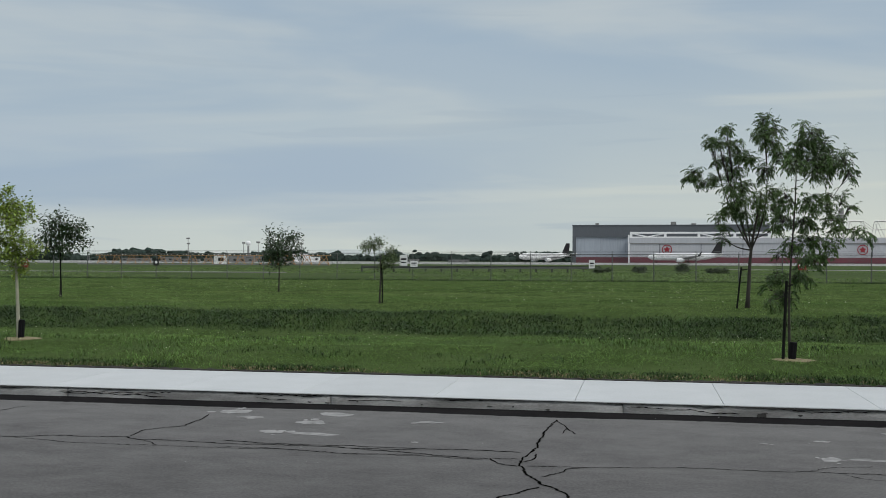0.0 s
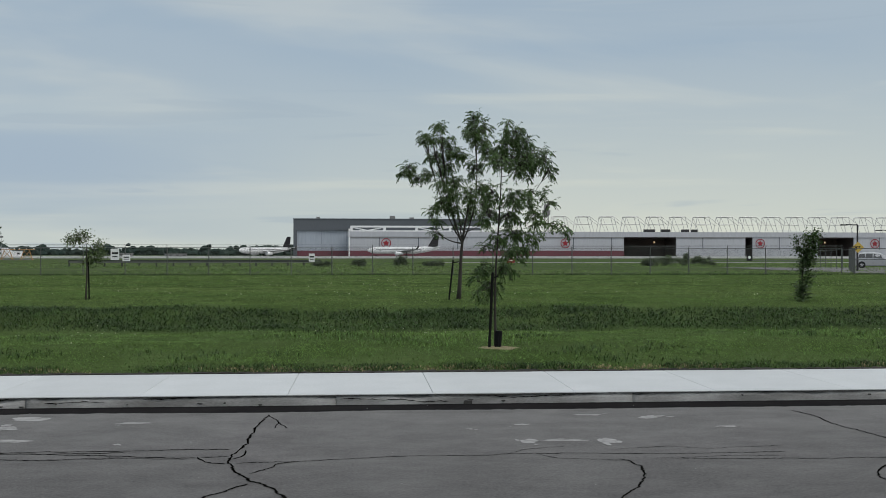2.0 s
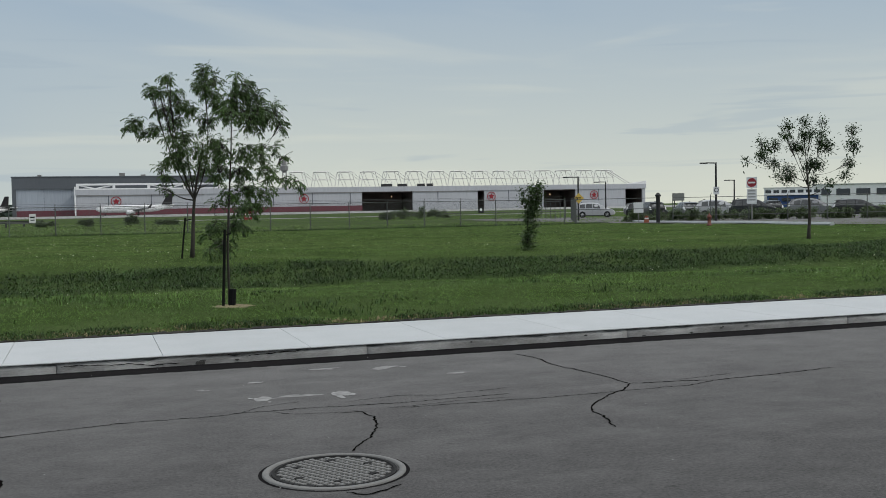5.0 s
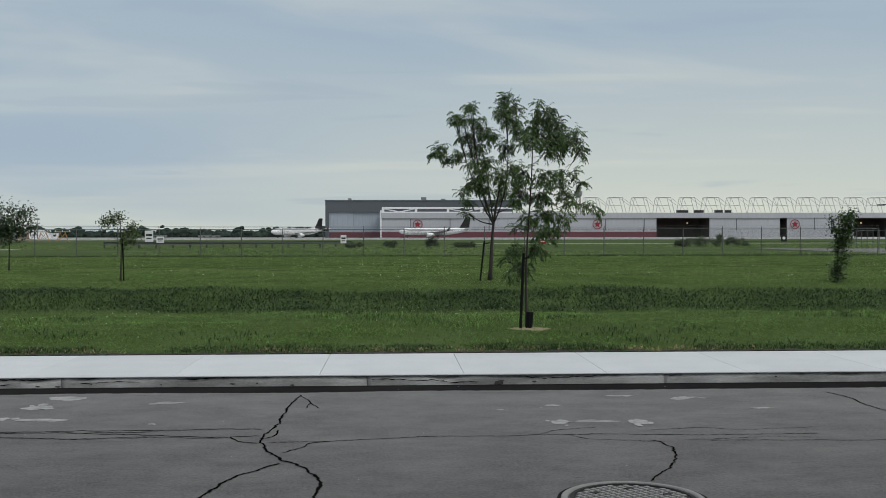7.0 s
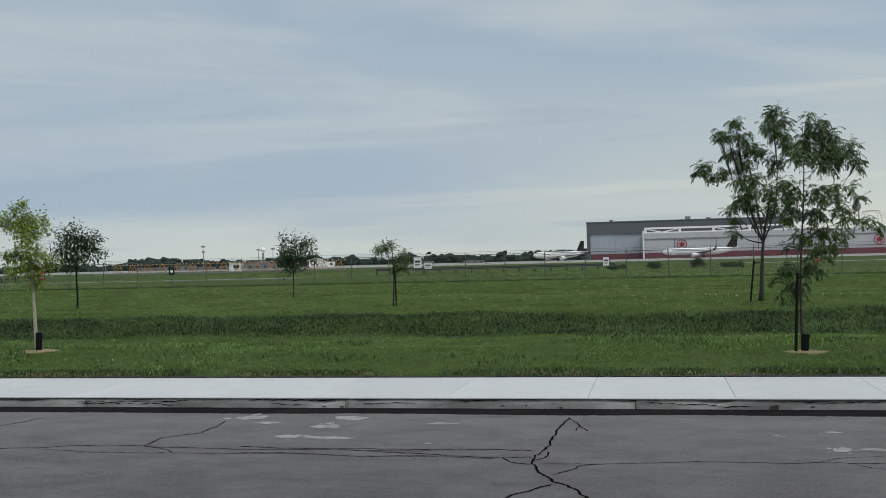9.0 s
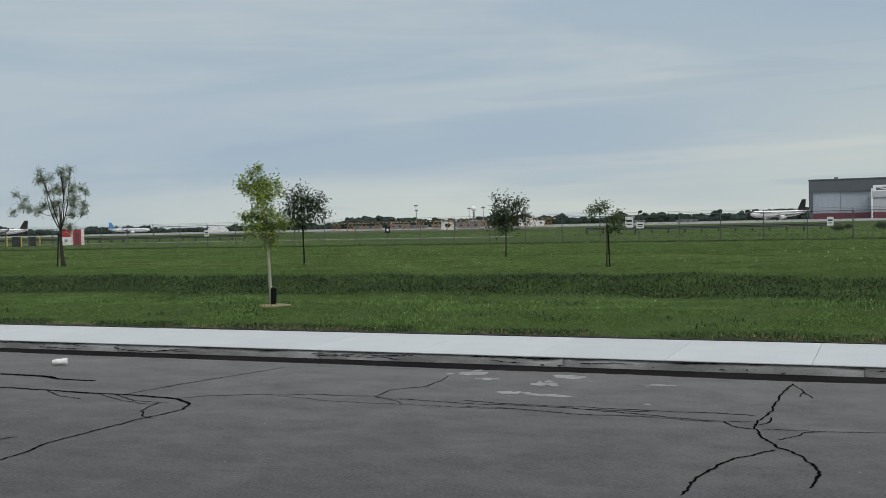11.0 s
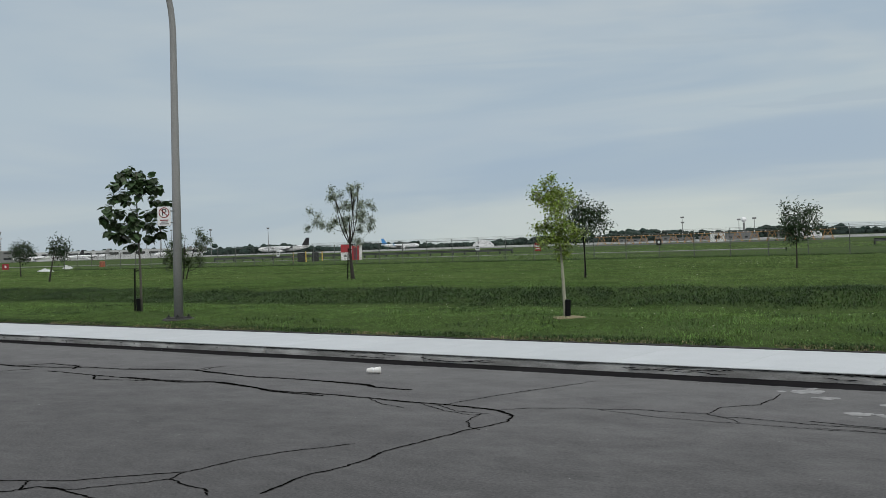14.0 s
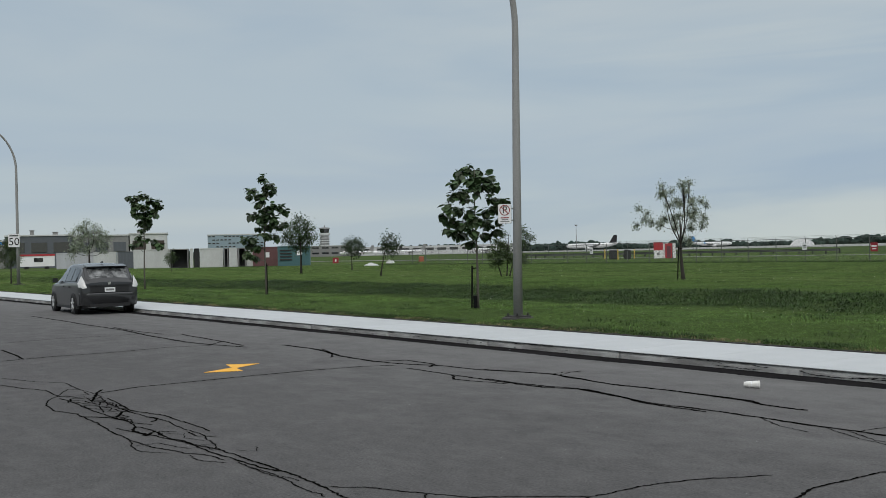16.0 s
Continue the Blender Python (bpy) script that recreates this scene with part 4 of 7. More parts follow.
tree(-20.89, 14.75, "young catalpa with large dark green heart-shaped leaves", 54.0,
     [(-0.13, 3.36, 0.08), (0.04, 3.27, 0.11), (-0.27, 3.21, 0.11), (0.19, 3.1, 0.12), (0.35, 3.09, 0.11), (0.51, 2.97, 0.09), (-0.07, 3.01, 0.13), (-0.41, 2.98, 0.08), (-0.28, 2.78, 0.12), (0.05, 2.84, 0.12), (0.32, 2.9, 0.09), (-0.48, 2.68, 0.11), (-0.15, 2.58, 0.11), (0.42, 2.63, 0.11), (0.6, 2.56, 0.09), (0.75, 2.54, 0.07), (0.51, 2.4, 0.12), (0.31, 2.3, 0.09), (-0.55, 2.42, 0.11), (-0.33, 2.36, 0.11), (-0.06, 2.31, 0.11), (-0.66, 2.24, 0.09), (-0.48, 2.13, 0.12), (-0.23, 2.05, 0.12), (0.05, 2.12, 0.11), (0.37, 2.04, 0.11), (0.62, 2.13, 0.08), (-0.55, 1.87, 0.11), (-0.29, 1.8, 0.12), (0, 1.84, 0.11), (0.29, 1.79, 0.12), (0.56, 1.85, 0.08), (-0.08, 1.58, 0.11)],
     "broad", 0.165, 6, L_CATALPA, M_MIDBARK, fork=1.4, r0=0.034, guard=0.3, stake=1.0, stake_x=-0.06, seed=19)
tree(-34.05, 15.95, "tall thin young catalpa with broad dark leaves", 54.0,
     [(-0.02, 4.06, 0.1), (0.11, 3.87, 0.12), (0.2, 3.73, 0.1), (0.05, 3.6, 0.1), (-0.44, 3.65, 0.1), (-0.28, 3.5, 0.12), (-0.54, 3.5, 0.08), (-0.13, 3.42, 0.12), (-0.23, 3.23, 0.08), (-0.01, 3.03, 0.12), (0.29, 3.1, 0.12), (0.52, 3.06, 0.12), (0.67, 2.9, 0.08), (0.14, 2.84, 0.14), (-0.3, 2.79, 0.12), (-0.5, 2.8, 0.08), (-0.11, 2.69, 0.14), (0.37, 2.68, 0.14), (0.56, 2.52, 0.1), (-0.02, 2.44, 0.14), (-0.31, 2.41, 0.1), (0.33, 2.4, 0.12), (0.07, 2.12, 0.12), (0.32, 2.07, 0.1), (-0.71, 1.98, 0.1), (-0.46, 2.03, 0.1), (-0.61, 1.85, 0.1), (-0.33, 1.71, 0.12), (-0.62, 1.52, 0.12), (-0.43, 1.4, 0.1)],
     "broad", 0.200, 5, L_CATALPA, M_MIDBARK, fork=1.2, r0=0.036, stake=1.1, stake_x=0.09, seed=21)
tree(-47.70, 16.60, "young catalpa with a broken two-tier crown", 54.0,
     [(-0.31, 4.29, 0.15), (-0.05, 4.2, 0.15), (-0.44, 4.09, 0.13), (-0.62, 4.22, 0.1), (0.25, 4.02, 0.13), (0.58, 4.01, 0.15), (0.75, 3.81, 0.1), (-0.19, 3.83, 0.18), (0.14, 3.77, 0.15), (0.44, 3.61, 0.15), (-0.32, 3.53, 0.13), (-0.02, 3.45, 0.18), (0.31, 3.26, 0.15), (0.64, 3.43, 0.1), (-0.13, 3.12, 0.15), (0.17, 3.02, 0.13), (-0.09, 2.77, 0.1), (-0.35, 2.37, 0.1), (-0.15, 2.19, 0.1), (0.21, 2.26, 0.1), (0.46, 2.18, 0.13), (0.71, 2.1, 0.1), (-0.44, 2.07, 0.08)],
     "broad", 0.230, 5, L_CATALPA, M_MIDBARK, fork=1.6, r0=0.04, seed=23)
tree(-58.86, 30.60, "rounded young tree with fine green leaves", 54.0,
     [(-0.13, 3.44, 0.14), (-0.41, 3.17, 0.14), (0.11, 3.23, 0.17), (0.46, 3.08, 0.14), (-0.77, 2.94, 0.17), (-0.32, 2.83, 0.24), (0.28, 2.81, 0.24), (0.62, 2.73, 0.14), (-0.95, 2.43, 0.17), (-0.54, 2.42, 0.24), (-0.01, 2.41, 0.28), (0.48, 2.39, 0.21), (-1.03, 2.09, 0.14), (-0.62, 2.01, 0.21), (-0.09, 1.96, 0.28), (0.43, 1.98, 0.21), (0.78, 2.18, 0.14), (0.25, 1.58, 0.17), (-0.28, 1.59, 0.17)],
     "narrow", 0.150, 18, L_CATALPA, M_BARK, fork=1.3, r0=0.07, stake=1.2, stake_x=0.15, seed=25)
tree(-69.43, 40.60, "small dark tree in the far meadow", 54.0,
     [(-0.2, 2.19, 0.17), (0.1, 2.27, 0.21), (0.43, 2.09, 0.21), (-0.47, 1.86, 0.17), (-0.04, 1.85, 0.26), (0.43, 1.76, 0.26), (0.73, 1.83, 0.17), (-0.13, 1.52, 0.21), (0.29, 1.42, 0.21)],
     "narrow", 0.180, 15, L_DARK, M_BARK, fork=1.1, r0=0.05, seed=27)
tree(-46.15, 28.30, "small dark sapling leaning from its stake", 54.0,
     [(0.48, 2.04, 0.14), (0.25, 1.97, 0.11), (0.67, 1.87, 0.14), (0.81, 1.67, 0.11), (0.18, 1.69, 0.17), (0.52, 1.62, 0.2), (0.75, 1.48, 0.14), (0.29, 1.34, 0.17), (0.6, 1.25, 0.14), (0.12, 1.49, 0.11)],
     "narrow", 0.140, 9, L_DARK, M_BARK, fork=0.9, r0=0.045, seed=29, lean=(0.35, 0.2))
tree(-118.96, 36.20, "spreading grey-green tree before the depot", 54.0,
     [(0.31, 5.27, 0.31), (-0.32, 4.97, 0.31), (-1.09, 4.68, 0.31), (-1.79, 4.26, 0.31), (1.06, 4.81, 0.31), (1.55, 4.31, 0.31), (2.17, 3.98, 0.25), (-0.66, 4.23, 0.5), (0.42, 4.33, 0.5), (1.22, 3.82, 0.44), (-1.61, 3.64, 0.38), (-0.49, 3.42, 0.57), (0.58, 3.4, 0.57), (1.65, 3.19, 0.38), (2.48, 3.67, 0.19), (-1.94, 3.02, 0.31), (-1.01, 2.63, 0.44), (0.12, 2.48, 0.44), (1.01, 2.58, 0.38), (-1.65, 2.21, 0.31), (2.14, 2.74, 0.25), (1.81, 2.13, 0.25), (-1.79, 1.59, 0.19)],
     "narrow", 0.260, 13, L_SILVER, M_BARK, fork=1.6, r0=0.14, seed=31, vase=True)
tree(-82.05, 31.30, "thin little sapling near the depot", 54.0,
     [(0.03, 1.47, 0.14), (-0.24, 1.25, 0.14), (0.25, 1.15, 0.14), (-0.11, 0.89, 0.14)],
     "narrow", 0.140, 17, L_BUSH, M_BARK, fork=0.6, r0=0.03, seed=33)
tree(-66.82, 15.40, "bushy sapling beside the far lamp post", 54.0,
     [(-0.04, 2.48, 0.2), (-0.28, 2.32, 0.2), (0.19, 2.31, 0.2), (-0.16, 1.92, 0.23), (0.28, 1.81, 0.2), (0.44, 1.48, 0.13), (-0.4, 1.59, 0.2), (0.03, 1.39, 0.2), (-0.24, 1.13, 0.13)],
     "narrow", 0.150, 17, L_BUSH, M_BARK, fork=0.8, r0=0.05, seed=35)
tree(18.77, 23.80, "airy young tree with small dark leaves", -16.3,
     [(-1.67, 2.18, 0.06), (-1.44, 2.25, 0.08), (-1.22, 2.32, 0.09), (-0.99, 2.51, 0.12), (-0.68, 2.61, 0.14), (-0.38, 2.54, 0.12), (-0.08, 2.5, 0.14), (0.22, 2.61, 0.12), (0.53, 2.53, 0.14), (-1.44, 2.62, 0.08), (-0.84, 2.09, 0.12), (-0.54, 1.94, 0.12), (-0.92, 1.72, 0.09), (-0.62, 1.65, 0.11), (-0.31, 1.79, 0.11), (0.07, 2.09, 0.14), (0.37, 2.01, 0.14), (0.67, 2.08, 0.12), (0.44, 1.63, 0.11), (0.67, 1.71, 0.09), (0.21, 1.49, 0.08), (-0.76, 2.76, 0.11), (-0.23, 2.83, 0.12), (0.23, 2.9, 0.12), (0.61, 2.9, 0.12), (-0.53, 3.06, 0.11), (0, 3.2, 0.11), (0.46, 3.2, 0.09), (0.9, 2.52, 0.14), (1.13, 2.07, 0.12), (0.98, 2.9, 0.11)],
     "narrow", 0.085, 15, L_DARK, M_BARK, fork=1.2, r0=0.05, seed=37, vase=True)


# ---- airfield: apron, hangars, woods ----
apron = part("apron", Geo().box((-2600, 330, -0.3), (700, 690, 0.03)), M_APRON)
tagged(apron, "pale concrete apron and taxiway of the airfield", "apron", kind="structure")
service = part("service_road", Geo().box((-300, 112, -0.3), (-40, 115, 0.02)).box((14, 172, -0.3), (160, 180, 0.03)), M_APRON)
tagged(service, "narrow pale service road behind the fence", "road", kind="structure")


def woods():
    r = random.Random(4)
    g = Geo()
    phi = (1 + 5 ** 0.5) / 2
    ico = [Vector(p).normalized() for p in ((-1, phi, 0), (1, phi, 0), (-1, -phi, 0), (1, -phi, 0), (0, -1, phi), (0, 1, phi), (0, -1, -phi), (0, 1, -phi), (phi, 0, -1), (phi, 0, 1), (-phi, 0, -1), (-phi, 0, 1))]
    tri = [(0, 11, 5), (0, 5, 1), (0, 1, 7), (0, 7, 10), (0, 10, 11), (1, 5, 9), (5, 11, 4), (11, 10, 2), (10, 7, 6), (7, 1, 8), (3, 9, 4), (3, 4, 2), (3, 2, 6), (3, 6, 8), (3, 8, 9), (4, 9, 5), (2, 4, 11), (6, 2, 10), (8, 6, 7), (9, 8, 1)]
    a = -86.0
    while a < 12:
        t = radians(a)
        far = 880 + 60 * math.sin(a * 0.31) + r.uniform(-30, 30)
        tall = 4.7 + 2.2 * min(max((a + 34) / 16, 0), 1) + 1.2 * math.sin(a * 0.23 + 1) + 1.5 * math.sin(a * 0.9) + r.uniform(-1.5, 1.5)
        if r.random() < 0.04:
            tall += 3.5
        x, y = far * math.sin(t), far * math.cos(t)
        for _ in range(8):
            s = r.uniform(1.3, 3.2)
            cz = r.uniform(0.5, max(1.0, tall - s * 0.6))
            c = Vector((x + r.uniform(-7, 7), y + r.uniform(-9, 9), cz))
            g.add([c + Vector((p.x * s * 1.35, p.y * s, p.z * s)) * r.uniform(0.75, 1.2) for p in ico], tri)
        a += 0.22
    ob = part("distant_woods", g, L_WOODS)
    return tagged(ob, "hazy dark belt of distant woods beyond the airfield", "woods", kind="stuff")


woods()

# slate hangar
HY = 600.0
dark = thing("hangar", (0, HY, 0), "large slate-grey hangar with a pale grey sliding door", "hangar")
for lo, hi in (((-38.6, 0, 0), (-36.6, 60, 21.1)), ((-36.6, 0.0, 14.8), (69.5, 60, 21.1)), ((68, 0, 0), (69.5, 60, 14.8)), ((-36.6, 50, 0), (68, 60, 14.8))):
    part("wall", Geo().box(lo, hi), M_HANGAR_DARK, dark)
part("roof_edge", Geo().box((-38.9, -0.3, 21.1), (69.8, 60.3, 21.6)), M_HANGAR_DARK, dark)
for k in range(3):
    part("door_leaf", Geo().box((-36.6 + k * 14, 1.0 + 0.4 * (k % 2), 3.2), (-22.7 + k * 14, 1.6 + 0.4 * (k % 2), 14.8)), M_HDOOR, dark)
part("base_band", Geo().box((-36.6, 0.9, 0), (5.5, 2.2, 3.2)), M_HRED, dark, "maroon band along the foot of the door")
for x, w, h in ((16.5, 3, 1.9), (-26, 2, 1.2), (28, 2.5, 1.0)):
    part("roof_unit", Geo().box((x, 8, 21.6), (x + w, 11, 21.6 + h)), M_GREYBLD, dark)

# long pale hangar
pale_h = thing("hangar", (0, HY - 15, 0), "very long pale grey hangar with dark open bays and roof trusses", "hangar")
bays = [(149, 179.5), (220, 224.3), (263, 284.5), (319, 331)]
HX0, HX1, HT, BT = -6.2, 333.0, 13.9, 11.0
edges = [HX0] + [e for b in bays for e in b] + [HX1]
for a, b in zip(edges[::2], edges[1::2]):
    part("wall", Geo().box((a, 0, 0), (b, 1.0, BT)), M_HANGAR, pale_h)
part("wall", Geo().box((HX1 - 1.5, 1.0, 0), (HX1, 44, BT)).box((HX0, 1.0, 0), (HX0 + 1.5, 14, BT)), M_HANGAR, pale_h)
part("fascia", Geo().box((HX0 - 0.4, -0.5, BT), (HX1 + 0.4, 1.2, HT)), M_HANGAR, pale_h, "pale fascia along the roof edge")
part("roof", Geo().box((HX0, 1.2, HT - 0.8), (HX1, 44, HT - 0.1)), M_GREYBLD, pale_h)
# Bay linings are coloured dark so the openings read as shaded.
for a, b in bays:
    part("bay_interior", Geo().box((a, 22, 0), (b, 22.6, BT)).box((a - 0.5, 1, 0), (a, 22, BT)).box((b, 1, 0), (b + 0.5, 22, BT)).box((a, 1, BT - 0.5), (b, 22, BT)), M_INSIDE, pale_h, "interior of an open bay, its shade put into a dark colour")
part("base_band", Geo().box((HX0 - 0.1, -0.35, 0.2), (149, 0.0, 3.2)), M_HRED, pale_h, "maroon band along the foot of the wall")
for x in list(range(10, 150, 22)) + [195, 240, 250, 300]:
    part("door_seam", Geo().box((x - 0.2, -0.12, 3.9), (x + 0.2, 0.0, BT)), M_HANGAR_DARK, pale_h)
for a, b in ((HX0, 60), (95, 149), (179.5, 220)):
    part("door_track", Geo().box((a, -0.45, 10.5), (b, 0.0, 10.9)), M_GREYBLD, pale_h)


def badge(x, z):
    g, s = Geo(), Geo()
    n = 36
    v = []
    for rr in (2.75, 2.3):
        v += [(x + rr * math.cos(2 * math.pi * k / n), -0.3, z + rr * math.sin(2 * math.pi * k / n)) for k in range(n)]
    g.add(v, [(k, (k + 1) % n, n + (k + 1) % n, n + k) for k in range(n)])
    part("badge_ring", g, M_SIGNRED, pale_h, "round red emblem on the wall")
    outline = [(x + (1.95 if k % 2 == 0 else 1.0) * math.sin(2 * math.pi * k / 10), z + (1.95 if k % 2 == 0 else 1.0) * math.cos(2 * math.pi * k / 10)) for k in range(10)]
    part("badge_star", s.prism(outline, -0.3, -0.25), M_SIGNRED, pale_h)


for x in (13.9, 115.8, 229.8, 298.5):
    badge(x * 0.995, 7.4)

part("corner_column", Geo().box((HX0 - 0.9, -0.4, 0), (HX0 - 0.1, 0.4, HT + 1.6)), M_WHITE, pale_h, "white steel column at the corner")
part("end_wedge", Geo().prism([(HX1 - 14, HT), (HX1 + 0.6, HT), (HX1 + 0.6, HT + 2.0)], -0.4, 1.2), M_WHITE, pale_h)
M_GLOW = bpy.data.materials.new("bay_lamp_glow")
M_GLOW.use_nodes = True
M_GLOW.node_tree.nodes["Principled BSDF"].inputs["Emission Color"].default_value = (1.0, 0.62, 0.3, 1)
M_GLOW.node_tree.nodes["Principled BSDF"].inputs["Emission Strength"].default_value = 0.5
for x in (276, 172):
    part("bay_lamp", Geo().box((x, 20, 7.8), (x + 0.7, 20.4, 8.8)), M_GLOW, pale_h, "small warm lamp inside the bay")

# white girder over the doors
girder = Geo()
for x in (-5.5, 13, 31, 50, 68):
    girder.box((x - 0.7, 2, HT), (x + 0.7, 3, 17.0))
girder.box((-6, 1.9, 16.2), (69, 3.1, 17.2)).box((-6, 1.9, HT), (69, 3.1, HT + 0.7))
for a in (-5.5, 31):
    girder.tube([(a + 18.5, 2.5, 16.4), (a + 9, 2.5, HT + 0.5)], 0.35, 4).tube([(a, 2.5, 16.4), (a + 9, 2.5, HT + 0.5)], 0.35, 4)
part("door_girder", girder, M_WHITE, pale_h, "white steel girder above the doors")


def truss_bars():
    """The bars of one roof truss as (points, thickness)."""
    t, w = 0.2, 3.4
    bars = []
    for y in (6, 14):
        bars += [([(-w, y, 22.9), (w, y, 22.9)], t * 1.5), ([(-w - 1.6, y, HT), (-w, y, 22.9)], t), ([(w + 2.4, y, HT), (w, y, 22.9)], t), ([(-w, y, 22.9), (0.4, y, HT)], t * 0.8),
                 ([(w, y, 22.9), (w + 6.6, y, HT + 4)], t * 0.8), ([(-w - 0.7, y, 18.4), (w + 1.1, y, 18.4)], t * 0.7)]
    return bars + [([(x, 6, 22.9), (x, 14, 22.9)], t) for x in (-w, w)]


bar_meshes = [Geo().tube(p, t, 4).mesh("truss_bar", M_TRUSS) for p, t in truss_bars()]
for i in range(15):
    chord = part("roof_truss", bar_meshes[0], M_TRUSS, pale_h, at=(113.4 + 13.95 * i, 0, 0))
    for me in bar_meshes[1:]:
        part("truss_bar", me, M_TRUSS, chord)
part("stay", Geo().tube([(113.4 + 13.95 * 14 + 4, 10, 22.9), (HX1 - 4, 10, HT)], 0.25, 4).tube([(113.4 + 13.95 * 14 + 4, 14, 22.9), (HX1 - 4, 14, HT)], 0.25, 4), M_TRUSS, pale_h)
for x, w in ((162, 6), (172, 5), (184, 4), (190, 3)):
    part("roof_unit", Geo().box((x, 3, HT), (x + w, 6, HT + 1.6)), M_DARKSTEEL, pale_h)

mast = thing("radio_mast", (108.5, HY + 8, 0), "slim lattice mast with a round platform behind the hangar", "mast")
lat = Geo()
for sx, sy in ((-1, -1), (1, -1), (1, 1), (-1, 1)):
    lat.tube([(sx * 1.6, sy * 1.6, 0), (sx * 0.9, sy * 0.9, 29)], 0.2, 4)
for i in range(10):
    z = 2.8 * i
    s0, s1 = 1.6 - 0.07 * i, 1.53 - 0.07 * i
    lat.tube([(-s0, -s0, z), (s1, -s1, z + 2.8)], 0.13, 4).tube([(s0, -s0, z), (-s1, -s1, z + 2.8)], 0.13, 4)
part("lattice", lat, M_STEEL, mast)
part("platform", Geo().lathe([(0.3, 23), (2.3, 24.5), (2.5, 27), (1.6, 27.3), (1.4, 30.5), (0.2, 30.7)], 12, (0, 0, 0)), M_STEEL, mast)

# ---- fence along the field ----
FY = 76.0
fence = thing("fence", (0, FY, 0), "dark chain-link security fence with steel posts", "fence")
post_mesh = Geo().tube([(0, 0, -0.3), (0, 0, 2.02)], 0.038, 6).tube([(0, 0, 2.0), (0, -0.12, 2.2)], 0.02, 4).mesh("post", M_FENCE)
FX = [15.64 + 2.93 * i for i in range(-46, 10)]
FX = [x for x in FX if x < 38]
for x in FX:
    part("post", post_mesh, M_FENCE, fence, at=(x, 0, gz(x, FY)))
base_z = gz(0, FY)
part("top_rail", Geo().tube([(FX[0], 0, 1.98 + base_z), (FX[-1], 0, 1.98 + base_z)], 0.024, 5), M_FENCE, fence)
part("mid_rail", Geo().tube([(26.0, 0, 1.05 + base_z), (FX[-1], 0, 1.05 + base_z)], 0.022, 5), M_FENCE, fence)
part("barbed_strand", Geo().tube([(FX[0], -0.12, 2.2 + base_z), (FX[-1], -0.12, 2.2 + base_z)], 0.008, 3).tube([(FX[0], -0.06, 2.1 + base_z), (FX[-1], -0.06, 2.1 + base_z)], 0.008, 3), M_FENCE, fence)
wx = np.arange(FX[0], FX[-1] - 2, 0.07)
wires = []
for s in (0.0, 1.9):
    a = np.stack([wx + s, np.full_like(wx, 0.02), np.full_like(wx, base_z + 0.05)], 1)
    b = np.stack([wx + 1.9 - s, np.full_like(wx, 0.02), np.full_like(wx, base_z + 1.95)], 1)
    o = np.array([0.0032, 0, 0])
    wires.append(np.stack([a - o, a + o, b + o, b - o], 1).reshape(-1, 3))
wv = np.concatenate(wires)
wire = new("wire_mesh", fast_mesh("wire_mesh", wv, np.arange(len(wv)).reshape(-1, 4), M_FENCE))
wire.parent = fence
tagged(wire, kind="stuff")


# ---- road surface: cracks, cover, paint, litter ----
def crack(points, width, seed, rough=0.016, steps=0.026):
    """A ragged crack along a few turning points."""
    r = random.Random(seed)
    pts = [Vector((x, y, 0)) for x, y in points]
    line = []
    ph = [r.uniform(0, 6.28) for _ in range(4)]
    run = 0.0
    for a, b in zip(pts, pts[1:]):
        n = max(2, int((b - a).length / steps))
        d = (b - a).normalized()
        s = Vector((-d.y, d.x, 0))
        for i in range(n):
            q = run + (b - a).length * i / n
            sway = 0.5 * math.sin(q * 5.3 + ph[0]) + 0.35 * math.sin(q * 13.1 + ph[1]) + 0.3 * math.sin(q * 29.0 + ph[2])
            line.append(a.lerp(b, i / n) + s * rough * (sway * math.sin(math.pi * i / n) + r.gauss(0, 0.3)))
        run += (b - a).length
    line.append(pts[-1])
    g = Geo()
    v = []
    for i, p in enumerate(line):
        d = (line[min(i + 1, len(line) - 1)] - line[max(i - 1, 0)]).normalized()
        s = Vector((-d.y, d.x, 0))
        w = (2.6 if points[0][0] < -10.5 and width < 0.02 else 0.85 + 1.2 * d.x * d.x if points[0][0] < -10.5 and points[0][1] > 5 else 1.15 if width < 0.015 else 0.85 if width < 0.03 else 0.64) * width * r.uniform(0.5, 1.25) * (0.25 if i in (0, len(line) - 1) else 1) / 2
        v += [p + s * w + Vector((0, 0, 0.003)), p - s * w + Vector((0, 0, 0.003))]
    g.add(v, [(2 * i, 2 * i + 1, 2 * i + 3, 2 * i + 2) for i in range(len(line) - 1)])
    part("crack", g, M_CRACK, road)


crack([(-0.65, 9.88), (-0.68, 9.54), (-0.71, 9.12), (-0.70, 8.83), (-0.71, 8.56), (-0.69, 8.41), (-0.72, 8.17), (-0.76, 7.96), (-0.76, 7.77), (-0.75, 7.62), (-0.70, 7.52), (-0.69, 7.40), (-0.62, 7.25), (-0.54, 7.06)], 0.030, 50)
crack([(-0.69, 8.12), (-0.66, 7.96), (-0.69, 7.85), (-0.75, 7.77)], 0.018, 51)
crack([(-0.76, 7.60), (-0.92, 7.69), (-1.00, 7.86), (-0.88, 7.86), (-0.77, 7.88)], 0.020, 52)
crack([(-0.80, 8.15), (-1.10, 8.18), (-1.53, 8.15), (-1.96, 8.15), (-2.40, 8.14), (-2.84, 8.14), (-3.28, 8.18)], 0.020, 53)
crack([(-1.00, 7.84), (-1.26, 7.87), (-1.57, 7.95), (-1.93, 8.01), (-2.39, 8.10)], 0.014, 54)
